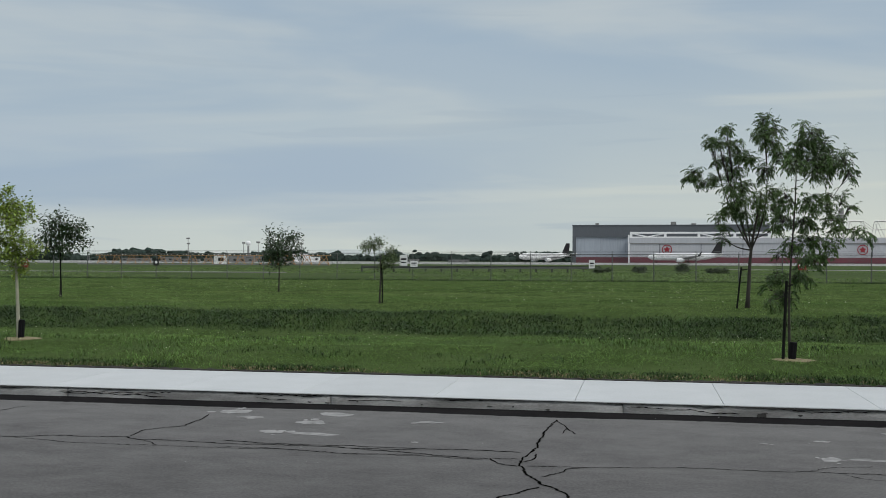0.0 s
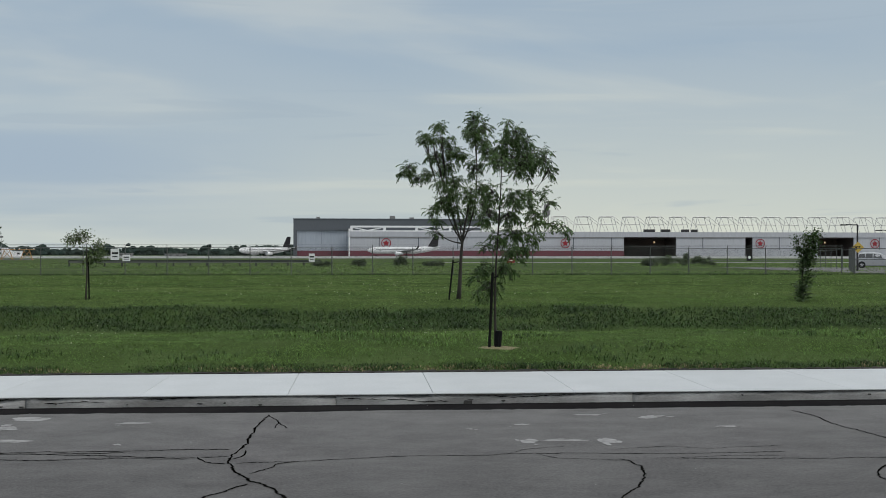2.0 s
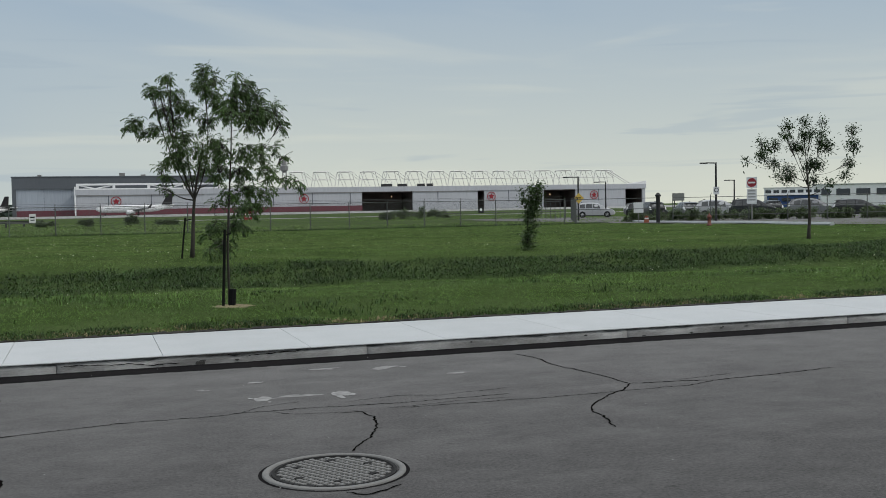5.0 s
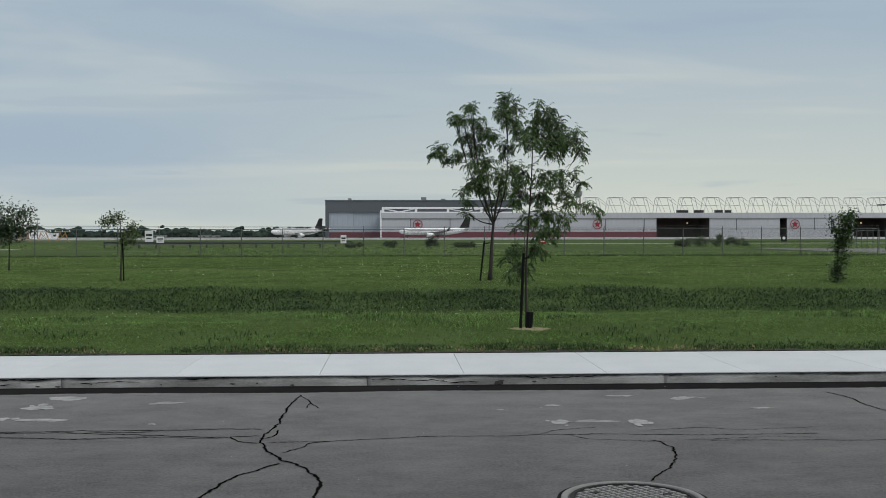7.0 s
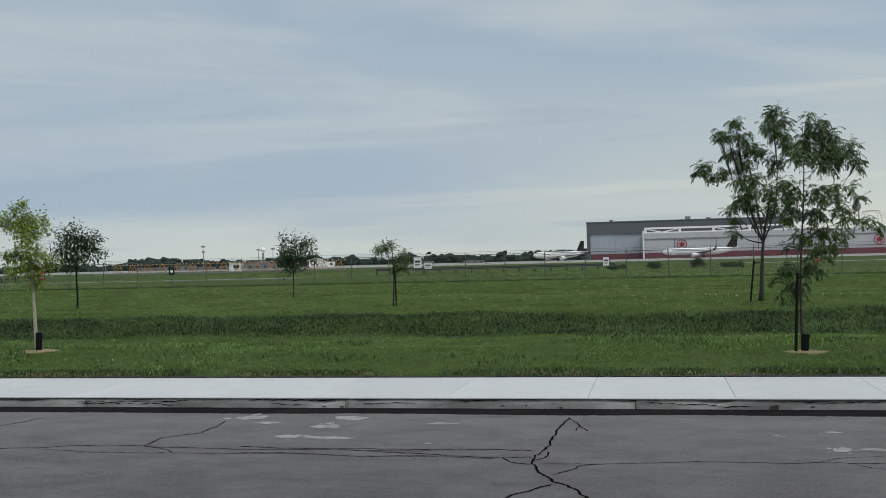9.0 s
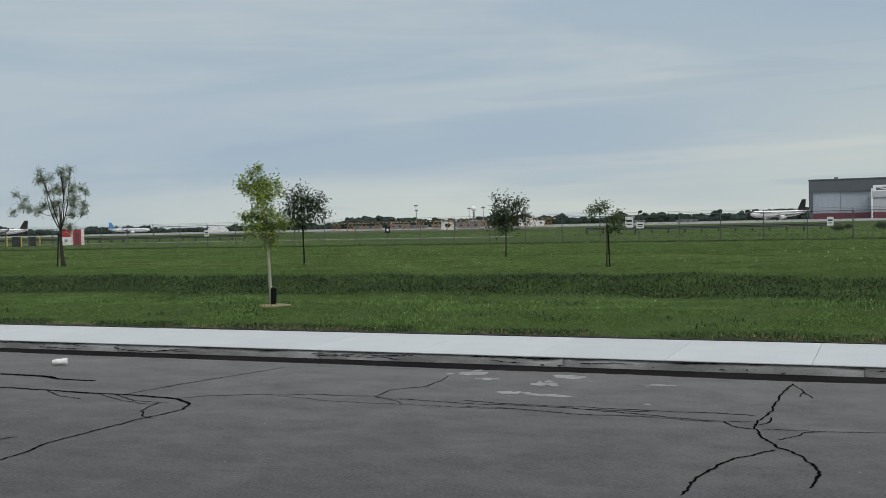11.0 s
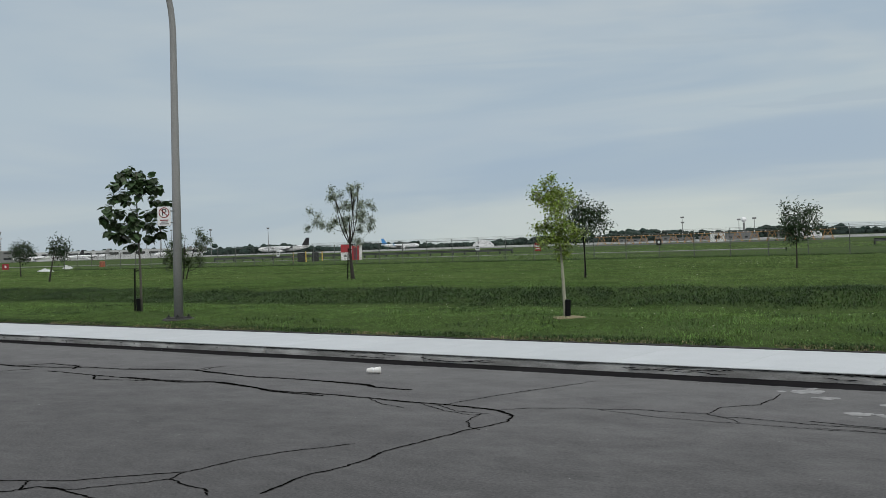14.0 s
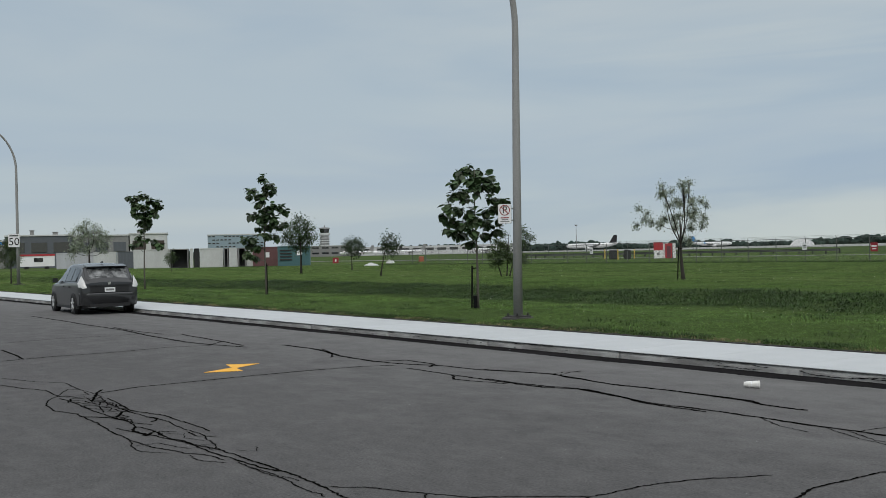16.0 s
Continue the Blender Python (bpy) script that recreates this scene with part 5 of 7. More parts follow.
crack([(-1.04, 7.80), (-1.55, 7.86), (-2.09, 7.82), (-2.76, 7.93), (-3.17, 7.92)], 0.009, 55)
crack([(-0.64, 9.81), (-0.53, 9.41), (-0.43, 9.10)], 0.016, 56)
crack([(-0.53, 9.41), (-0.55, 9.11)], 0.010, 57)
crack([(-0.56, 7.25), (-0.48, 7.37), (-0.39, 7.59), (-0.23, 7.66)], 0.011, 58)
crack([(-0.70, 7.62), (-0.23, 7.66), (0.22, 7.75), (0.56, 7.80), (1.06, 7.78), (1.31, 7.84), (1.52, 7.81), (1.81, 7.82), (2.30, 7.76), (2.71, 7.74), (3.41, 7.76)], 0.010, 59)
crack([(1.31, 7.84), (1.42, 7.97), (1.65, 8.07), (1.79, 8.12)], 0.007, 60)
crack([(1.52, 7.79), (1.65, 7.63), (1.85, 7.59), (2.19, 7.51)], 0.008, 61)
crack([(2.14, 7.94), (2.37, 8.00), (2.59, 8.04), (2.86, 7.93), (3.13, 7.97), (3.49, 8.02)], 0.007, 62)
crack([(2.33, 7.57), (2.66, 7.60), (2.93, 7.65), (3.32, 7.61)], 0.007, 63)
crack([(-0.57, 7.09), (-0.45, 6.94), (-0.35, 6.77), (-0.27, 6.55), (-0.23, 6.33), (-0.24, 6.15), (-0.25, 5.96)], 0.026, 64)
crack([(2.08, 7.58), (2.14, 7.49), (2.18, 7.30), (2.10, 6.94), (2.00, 6.73), (1.85, 6.47), (1.77, 6.32)], 0.017, 65)
crack([(1.52, 5.42), (1.62, 5.34), (1.73, 5.39), (1.84, 5.47)], 0.014, 66)
crack([(4.31, 9.79), (4.35, 9.61), (4.39, 9.35), (4.35, 9.06), (4.42, 8.61), (4.48, 8.19), (4.50, 7.79)], 0.019, 67)
crack([(4.50, 7.79), (4.32, 7.55), (4.11, 7.41), (3.80, 7.08), (3.69, 6.88), (3.69, 6.69), (3.61, 6.45), (3.58, 6.31)], 0.018, 68)
crack([(4.50, 7.79), (4.91, 7.73), (5.23, 7.64), (5.64, 7.68), (6.12, 7.72), (6.56, 7.79)], 0.018, 69)
crack([(4.96, 7.80), (5.24, 7.82), (5.55, 7.87)], 0.007, 70)
crack([(5.23, 7.64), (4.88, 7.51), (4.35, 7.51), (3.63, 7.48), (2.95, 7.53), (2.50, 7.54)], 0.009, 71)
crack([(-0.53, 6.94), (-0.76, 6.60), (-0.87, 6.20), (-0.91, 5.89), (-0.92, 5.58)], 0.024, 72)
crack([(-11.57, 7.70), (-10.93, 7.69), (-10.48, 7.74), (-10.12, 7.85), (-9.64, 7.76), (-9.18, 7.68), (-8.85, 7.61), (-8.22, 7.65), (-7.51, 7.65), (-6.95, 7.60), (-6.55, 7.63), (-6.20, 7.61), (-5.86, 7.55), (-5.58, 7.36), (-5.46, 7.09), (-5.49, 6.82), (-5.55, 6.58), (-5.55, 6.21), (-5.56, 5.88), (-5.56, 5.56), (-5.49, 5.36), (-5.47, 5.16), (-5.48, 4.90), (-5.50, 4.71), (-5.43, 4.44), (-5.38, 4.21)], 0.026, 73)
crack([(-12.39, 8.29), (-11.34, 8.59), (-10.98, 8.47), (-10.17, 8.39), (-9.17, 8.43), (-8.25, 8.38), (-8.03, 8.31), (-7.59, 8.27)], 0.015, 74)
crack([(-11.34, 8.59), (-11.39, 8.81), (-11.17, 8.99)], 0.010, 75)
crack([(-6.52, 7.64), (-6.48, 7.99), (-6.40, 8.36), (-6.30, 8.73), (-6.16, 9.17), (-6.03, 9.67)], 0.014, 76)
crack([(-7.51, 7.65), (-7.13, 7.39), (-6.77, 7.31)], 0.012, 77)
crack([(-6.79, 7.58), (-6.31, 7.33), (-5.92, 7.24), (-5.90, 7.34), (-5.78, 6.95), (-5.59, 6.73), (-5.44, 6.67)], 0.016, 78)
crack([(-6.58, 7.58), (-6.21, 7.36), (-5.83, 7.37)], 0.012, 79)
crack([(-5.88, 7.58), (-5.68, 7.79), (-5.30, 7.98), (-5.02, 8.01), (-4.79, 8.13), (-4.45, 8.14), (-4.14, 8.19), (-3.98, 8.08), (-3.67, 8.10), (-3.26, 8.06), (-2.89, 8.08), (-2.48, 8.09), (-2.04, 8.07), (-1.57, 8.09)], 0.019, 80)
crack([(-4.14, 8.19), (-4.17, 8.51), (-4.11, 8.63), (-3.92, 8.84), (-3.93, 9.24), (-3.99, 9.54)], 0.013, 81)
crack([(-5.05, 7.97), (-4.47, 7.85), (-3.98, 7.84), (-3.58, 7.86), (-3.10, 7.87), (-2.65, 7.92), (-2.20, 7.83), (-1.54, 7.90)], 0.009, 82)
crack([(-3.98, 8.08), (-3.84, 8.00), (-3.71, 7.87)], 0.008, 83)
crack([(-11.17, 3.01), (-10.22, 3.18), (-9.50, 3.29), (-8.77, 3.30), (-7.88, 3.28), (-7.29, 3.22), (-6.91, 3.42), (-6.87, 3.60), (-6.72, 3.65), (-6.27, 3.60), (-6.07, 3.62)], 0.036, 84)
crack([(-7.70, 3.29), (-7.48, 3.50), (-7.18, 3.64), (-6.83, 3.82), (-6.59, 4.12), (-6.34, 4.41), (-6.33, 4.66), (-6.30, 5.02), (-6.18, 5.36), (-5.97, 5.75)], 0.022, 85)
crack([(-7.09, 3.67), (-6.89, 3.48), (-6.87, 3.60)], 0.022, 86)
crack([(-6.77, 3.60), (-6.59, 3.66), (-6.39, 3.96), (-6.26, 4.20), (-6.34, 4.41)], 0.020, 87)
crack([(-6.26, 4.20), (-6.03, 4.14), (-5.81, 4.13), (-5.65, 4.02)], 0.024, 88)
crack([(-13.69, 3.22), (-13.12, 3.24), (-12.43, 3.20), (-11.91, 3.21), (-11.51, 3.24), (-11.11, 3.18), (-10.81, 3.23), (-10.30, 3.19), (-10.01, 3.23), (-9.78, 3.21), (-9.53, 3.20), (-9.33, 3.21), (-8.98, 3.22), (-8.61, 3.23), (-8.38, 3.27)], 0.036, 89)
crack([(-14.00, 3.30), (-13.60, 3.07), (-13.23, 2.95), (-12.74, 2.89), (-12.36, 3.01), (-11.80, 2.98), (-11.29, 2.95), (-10.87, 2.91), (-10.44, 2.89), (-10.09, 2.91), (-9.76, 2.98), (-9.52, 3.03), (-9.35, 3.12), (-9.04, 3.15)], 0.024, 90)
crack([(-16.41, 3.22), (-15.65, 3.45), (-15.20, 3.71), (-14.36, 3.64), (-13.85, 3.65), (-13.48, 3.62), (-12.87, 3.49), (-12.17, 3.47), (-11.64, 3.48), (-11.17, 3.53), (-10.67, 3.47), (-10.25, 3.48), (-9.86, 3.39), (-9.47, 3.30)], 0.020, 91)
crack([(-15.59, 3.03), (-15.01, 3.15), (-14.56, 3.30), (-13.90, 3.27), (-13.70, 3.34)], 0.028, 92)
crack([(-13.33, 3.64), (-12.13, 3.51), (-11.59, 3.64), (-10.86, 3.63), (-10.38, 3.60)], 0.009, 93)
crack([(-14.14, 3.84), (-13.67, 3.62), (-13.14, 3.40)], 0.014, 94)
crack([(-11.11, 3.18), (-10.88, 3.08), (-10.55, 3.08), (-10.76, 3.24)], 0.014, 95)
crack([(-12.14, 2.97), (-11.82, 3.20), (-11.51, 3.24)], 0.016, 96)
crack([(-10.44, 2.89), (-10.16, 2.80), (-9.85, 2.78), (-9.62, 2.93)], 0.011, 97)
crack([(-10.14, 2.83), (-10.13, 3.03), (-9.68, 3.14)], 0.011, 98)
crack([(-9.44, 3.02), (-9.20, 2.99), (-8.94, 3.11)], 0.011, 99)
crack([(-11.64, 3.48), (-11.42, 3.51), (-11.28, 3.38)], 0.014, 100)
crack([(-11.80, 3.23), (-12.13, 3.40), (-12.17, 3.47)], 0.014, 101)
crack([(-14.00, 3.30), (-14.46, 3.53), (-14.36, 3.64)], 0.020, 102)
crack([(-8.92, 3.19), (-8.46, 3.16), (-8.18, 3.19), (-7.72, 3.13), (-7.47, 3.13)], 0.012, 103)
crack([(-8.67, 3.16), (-8.27, 3.20), (-8.00, 3.23)], 0.010, 104)
crack([(-13.84, 3.73), (-14.05, 4.29), (-14.06, 5.03), (-14.08, 5.82), (-14.04, 6.63), (-13.93, 7.37), (-13.69, 7.77)], 0.015, 105)
crack([(-32.41, 7.73), (-29.27, 7.69), (-27.04, 7.59), (-24.19, 7.57), (-22.27, 7.38), (-19.96, 7.28), (-18.94, 7.39), (-18.02, 7.61)], 0.034, 106)
crack([(-25.36, 7.72), (-23.33, 7.65), (-22.27, 7.73)], 0.026, 107)
crack([(-21.96, 7.97), (-20.40, 7.86), (-19.34, 7.79), (-18.42, 7.69)], 0.028, 108)
crack([(-17.94, 8.22), (-16.96, 8.23), (-16.33, 8.14), (-15.50, 7.92), (-14.38, 7.84), (-13.69, 7.96), (-13.13, 8.18)], 0.036, 109)
crack([(-16.72, 8.31), (-15.80, 8.00), (-15.37, 7.70)], 0.024, 110)
crack([(-18.93, 3.81), (-19.09, 4.70), (-19.02, 5.60), (-19.18, 6.65), (-18.92, 7.27), (-19.62, 7.86)], 0.016, 111)
crack([(-22.78, 4.70), (-23.00, 5.79), (-22.74, 6.84), (-22.90, 7.61)], 0.014, 112)
crack([(-21.15, 4.32), (-20.01, 4.26), (-19.04, 4.16)], 0.018, 113)
crack([(-13.13, 8.18), (-12.37, 8.24), (-11.39, 8.55), (-10.93, 8.51), (-10.02, 8.36), (-9.18, 8.45), (-8.20, 8.42), (-7.96, 8.28), (-7.46, 8.28)], 0.019, 114)
crack([(-14.38, 7.84), (-14.13, 8.26), (-13.39, 8.23), (-13.16, 7.97)], 0.018, 115)
crack([(-13.28, 7.68), (-12.20, 7.65), (-11.38, 7.64), (-10.48, 7.65), (-9.98, 7.87), (-9.31, 7.72), (-8.84, 7.56), (-8.04, 7.55)], 0.024, 116)
crack([(-12.20, 7.65), (-11.80, 7.39), (-10.99, 7.57)], 0.014, 117)
crack([(-11.20, 8.57), (-11.32, 8.87), (-11.28, 9.07)], 0.010, 118)

# crazed web between the strands of the wide crack
wr = random.Random(64)
for k in range(30):
    u = wr.random()
    px_, py_ = -13.87 + (4.50) * u + wr.uniform(-0.5, 0.5), 3.43 + (-0.20) * u + wr.uniform(-0.16, 0.16)
    a = wr.uniform(0, 6.28)
    crack([(px_, py_), (px_ + 0.28 * math.cos(a), py_ + 0.14 * math.sin(a)), (px_ + 0.5 * math.cos(a + 0.7), py_ + 0.2 * math.sin(a + 0.7))], 0.008, 1200 + k)


def splash(x, y, rx, ry, seed):
    """A dried splash of cement: thin ragged shards drawn out along the road."""
    r = random.Random(seed)
    g = Geo()
    for q in range(7):
        u0, v0 = (0, 0) if q == 0 else (r.gauss(0, 0.55), r.gauss(0, 0.6))
        k = 1.0 if q == 0 else r.uniform(0.15, 0.5)
        pa, pb = r.uniform(0, 6.28), r.uniform(0, 6.28)
        n = 26
        ring_ = []
        for a in range(n):
            u = 2 * math.pi * a / n
            f = k * (0.8 + 0.16 * math.sin(2 * u + pa) + 0.08 * math.sin(5 * u + pb) + r.uniform(-0.07, 0.07))
            ring_.append((x + rx * (u0 + f * math.cos(u)), y + ry * (v0 + f * math.sin(u)), 0.002 + 0.0003 * q))
        g.add([(x + rx * u0, y + ry * v0, 0.002 + 0.0003 * q)] + ring_, [(0, 1 + a, 1 + (a + 1) % n) for a in range(n)])
    part("cement_splash", g, M_STAIN, road, "pale dried cement splash")


for i, blot in enumerate(((2.17, 8.32, 0.08, 0.17), (1.54, 8.34, 0.08, 0.13), (1.84, 8.36, 0.2, 0.05), (2.83, 9.48, 0.12, 0.09), (1.61, 9.16, 0.07, 0.04), (3.39, 8.93, 0.12, 0.04), (1.12, 8.95, 0.04, 0.03), (-1.71, 8.43, 0.03, 0.03), (-3.04, 8.69, 0.12, 0.12), (-2.65, 8.65, 0.26, 0.09), (-2.88, 9.27, 0.14, 0.14), (-2.79, 9.78, 0.22, 0.14), (-3.8, 9.76, 0.16, 0.19), (-3.53, 9.45, 0.16, 0.07), (2.31, 9.66, 0.15, 0.05), (-1.8, 9.47, 0.2, 0.05))):
    splash(*blot, 90 + i)

cover = thing("manhole_cover", (1.565, 5.89, 0.0), "round cast-iron manhole cover with a grid of raised studs", "manhole")
part("collar", Geo().lathe([(0.435, -0.05), (0.43, 0.001), (0.41, 0.0015), (0.40, -0.05)], 40), M_GUTTER, cover, "dark asphalt collar round the frame")
part("rim", Geo().lathe([(0.408, -0.05), (0.408, 0.007), (0.402, 0.011), (0.372, 0.011), (0.368, -0.004), (0.368, -0.05)], 48), M_PALEIRON, cover, "worn pale iron rim", True)
part("plate", Geo().lathe([(0.357, -0.05), (0.357, 0.009), (0.338, 0.009), (0.334, 0.001), (0.01, 0.001)], 48), M_IRON, cover)
studs = [(i * 0.043, j * 0.043) for i in range(-8, 9) for j in range(-8, 9) if math.hypot(i * 0.043, j * 0.043) < 0.315]
stud = Geo().add([(-0.0145, -0.0145, 0), (0.0145, -0.0145, 0), (0.0145, 0.0145, 0), (-0.0145, 0.0145, 0), (-0.013, -0.013, 0.006), (0.013, -0.013, 0.006), (0.013, 0.013, 0.006), (-0.013, 0.013, 0.006)], [(4, 5, 6, 7), (0, 1, 5, 4), (1, 2, 6, 5), (2, 3, 7, 6), (3, 0, 4, 7)]).mesh("stud", M_PALEIRON)
for x, y in studs:
    c, s = math.cos(0.5), math.sin(0.5)
    part("stud", stud, M_PALEIRON, cover, at=pose(x * c - y * s, x * s + y * c, 0.001, 0, 0, 28.6))

for k in range(6):
    a = math.pi * k / 3 + 0.4
    # Raised near-black blocks imitate the shade inside the pick holes.
    part("pick_hole_shade", Geo().box((-0.026, -0.016, 0.004), (0.026, 0.016, 0.0085)), M_IRON, cover, "black block for the shade in a pick hole", at=pose(0.24 * math.cos(a), 0.24 * math.sin(a), 0.0, 0, 0, 28.6))

bolt = part("bolt_marking", Geo().slab([(-15.4, 6.53), (-15.64, 6.12), (-15.07, 5.98)], 0.001, 0.005).slab([(-14.91, 5.48), (-14.69, 5.94), (-15.2, 6.05)], 0.001, 0.006), M_YELLOW)
tagged(bolt, "yellow lightning bolt painted on the asphalt", "road marking")

cup = thing("paper_cup", pose(-8.80, 9.20, 0.04, 90, 8, 125) @ Matrix.Scale(0.75, 4), "crushed white paper cup lying on the road", "cup")
part("body", Geo().lathe([(0.03, -0.11), (0.034, -0.1), (0.05, -0.03), (0.043, 0.0), (0.053, 0.05), (0.056, 0.09), (0.058, 0.1), (0.05, 0.1), (0.02, 0.02)], 14), M_CUP, cup)
part("print_band", Geo().lathe([(0.0455, -0.02), (0.0475, 0.01)], 14), M_SIGN, cup)
part("lid", Geo().lathe([(0.058, 0.098), (0.061, 0.106), (0.05, 0.118), (0.01, 0.117)], 14), M_CUP, cup)
r = random.Random(77)
pebble = Geo().add([(-1, -1, 0), (1, -0.8, 0), (0.9, 1, 0), (-0.8, 0.9, 0), (0.1, 0, 1.1)], [(0, 1, 4), (1, 2, 4), (2, 3, 4), (3, 0, 4)])
pg = Geo()
for _ in range(260):
    x, y, s = r.uniform(-30, 9), r.uniform(3.0, 10.4), r.uniform(0.002, 0.006)
    pg.add([(x + a * s, y + b * s, c * s) for a, b, c in pebble.v], pebble.f)
tagged(part("road_grit", pg, M_STAIN), "scattered pale grit on the asphalt", "grit", kind="stuff")


# ---- lamp posts and signs ----
def lamp_post(x, y, label, bend=6.55, lean=(0.0, 0.0)):
    z = gz(x, y)
    root = thing("street_lamp", (x, y, z), label, "street lamp", "street lamps")
    pts = [(0, 0, 0.05), (0, 0, 3), (0, 0, bend)] + [(0, -2.3 + 2.3 * math.cos(a * math.pi / 32), bend + 2.6 * math.sin(a * math.pi / 32)) for a in range(1, 15)]
    pts = [(px + lean[0] * pz / 6, py + lean[1] * pz / 6, pz) for px, py, pz in pts]
    rad = [0.095, 0.082, 0.066] + [0.065 - 0.0015 * k for k in range(1, 15)]
    part("pole", Geo().tube(pts, rad, 16), M_POLE, root, smooth=True)
    end = pts[-1]
    head = Geo().add([(-0.14, 0.1, -0.05), (0.14, 0.1, -0.05), (0.16, -0.6, -0.06), (-0.16, -0.6, -0.06), (-0.09, 0.1, 0.06), (0.09, 0.1, 0.06), (0.08, -0.55, 0.07), (-0.08, -0.55, 0.07)], [(0, 3, 2, 1), (4, 5, 6, 7), (0, 1, 5, 4), (1, 2, 6, 5), (2, 3, 7, 6), (3, 0, 4, 7)])
    part("lamp_head", head, M_POLE, root, at=end)
    part("base_plate", Geo().box((-0.19, -0.19, 0.03), (0.19, 0.19, 0.055)), M_PIT, root, bevel=0.006)
    part("footing", Geo().lathe([(0.33, -0.3), (0.33, 0.0), (0.31, 0.03), (0.02, 0.03)], 20), M_PIT, root, "round dark concrete footing")
    for k in range(4):
        a = math.pi / 4 + k * math.pi / 2
        part("anchor_bolt", Geo().lathe([(0.026, 0.055), (0.026, 0.085), (0.014, 0.085), (0.014, 0.11), (0.002, 0.11)], 6, (0.2 * math.cos(a), 0.2 * math.sin(a), 0)), M_DARKSTEEL, root)
    part("hatch", Geo().box((-0.12, 0.06, 0.5), (-0.06, 0.12, 0.75)), M_POLE, root)
    return root


lamp_post(-17.79, 13.45, "tall grey steel street lamp with a curved arm over the road", 5.85, (0.045, 0.062))
lamp_post(-64.06, 15.2, "distant grey street lamp with a curved arm")


def text_mesh(body, size, name, material):
    cu = bpy.data.curves.new(name, "FONT")
    cu.body, cu.size, cu.align_x, cu.align_y, cu.extrude = body, size, "CENTER", "CENTER", 0.001
    tmp = bpy.data.objects.new(name, cu)
    me = bpy.data.meshes.new_from_object(tmp)
    me.materials.clear()
    me.materials.append(material)
    bpy.data.objects.remove(tmp)
    return me


def plate(w, h, r=0.03, t=0.004, border=0.0):
    """A rounded sign plate in x and z, facing -y."""
    o = []
    for cx, cz, a0 in ((w / 2 - r, h / 2 - r, 0), (-w / 2 + r, h / 2 - r, 90), (-w / 2 + r, -h / 2 + r, 180), (w / 2 - r, -h / 2 + r, 270)):
        o += [(cx + r * math.cos(radians(a0 + k * 30)), cz + r * math.sin(radians(a0 + k * 30))) for k in range(4)]
    return Geo().prism(o, 0, t)


def ring(r0, r1, n=32, y=-0.004):
    v = [(rr * math.cos(2 * math.pi * k / n), y, rr * math.sin(2 * math.pi * k / n)) for rr in (r0, r1) for k in range(n)]
    return Geo().add(v, [(k, (k + 1) % n, n + (k + 1) % n, n + k) for k in range(n)])


sign = thing("no_parking_sign", pose(-17.92, 13.27, 2.3, 0, 0, 42) @ Matrix.Scale(0.84, 4), "white no-parking sign on the lamp post", "sign")
part("plate", plate(0.32, 0.47), M_SIGN, sign)
part("border", plate(0.325, 0.475, t=0.002), M_BLACK, sign, at=(0, 0.0045, 0))
part("letter", text_mesh("P", 0.24, "letter", M_BLACK), M_BLACK, sign, at=pose(0, -0.005, 0.085, 90, 0, 0))
rg = part("ring", ring(0.128, 0.108), M_RING, sign, at=(0, -0.003, 0.085))
part("slash", Geo().prism([(-0.085, 0.07), (-0.07, 0.085), (0.085, -0.07), (0.07, -0.085)], -0.008, -0.007), M_RING, sign, at=(0, 0, 0.085))
for k, w in enumerate((0.2, 0.16, 0.22)):
    part("text_bar", Geo().box((-w / 2, -0.003, -0.11 - k * 0.045), (w / 2, 0, -0.085 - k * 0.045)), M_STEEL if k else M_RING, sign)
for z in (0.12, -0.16):
    part("bracket", Geo().box((-0.02, 0.006, z - 0.015), (0.26, 0.016, z + 0.015)), M_STEEL, sign)
    part("strap", Geo().lathe([(0.104, z - 0.012), (0.106, z + 0.012)], 20, (0.235, 0.06, 0)), M_STEEL, sign)

speed = thing("speed_sign", pose(-63.98, 14.98, 2.75, 0, 0, 62) @ Matrix.Scale(0.82, 4), "white speed limit sign on the far lamp post", "sign")
part("plate", plate(0.75, 0.9, 0.05), M_SIGN, speed)
part("border", plate(0.76, 0.91, 0.05, 0.002), M_BLACK, speed, at=(0, 0.0045, 0))
part("numerals", text_mesh("50", 0.74, "numerals", M_BLACK), M_BLACK, speed, at=pose(0, -0.005, -0.1, 90, 0, 0))
part("text_bar", Geo().box((-0.3, -0.004, 0.29), (0.3, 0, 0.37)), M_BLACK, speed)


# ---- vehicles ----
RING = [(0.00, .40, .70, .74, .66, .74, .66), (0.03, .27, .90, .98, .78, .83, .73), (0.09, .24, 1.00, 1.07, .84, .86, .73), (0.42, .22, 1.01, 1.47, .86, .88, .65), (1.0, .2, 1.0, 1.555, .87, .885, .65),
        (2.0, .2, .98, 1.575, .87, .885, .65), (2.75, .2, .95, 1.48, .87, .885, .63), (3.35, .2, .93, 1.20, .87, .88, .67), (3.75, .2, .92, .99, .87, .87, .72), (4.25, .22, .80, .86, .85, .83, .66), (4.52, .28, .64, .68, .74, .72, .57), (4.62, .4, .52, .55, .55, .55, .45)]


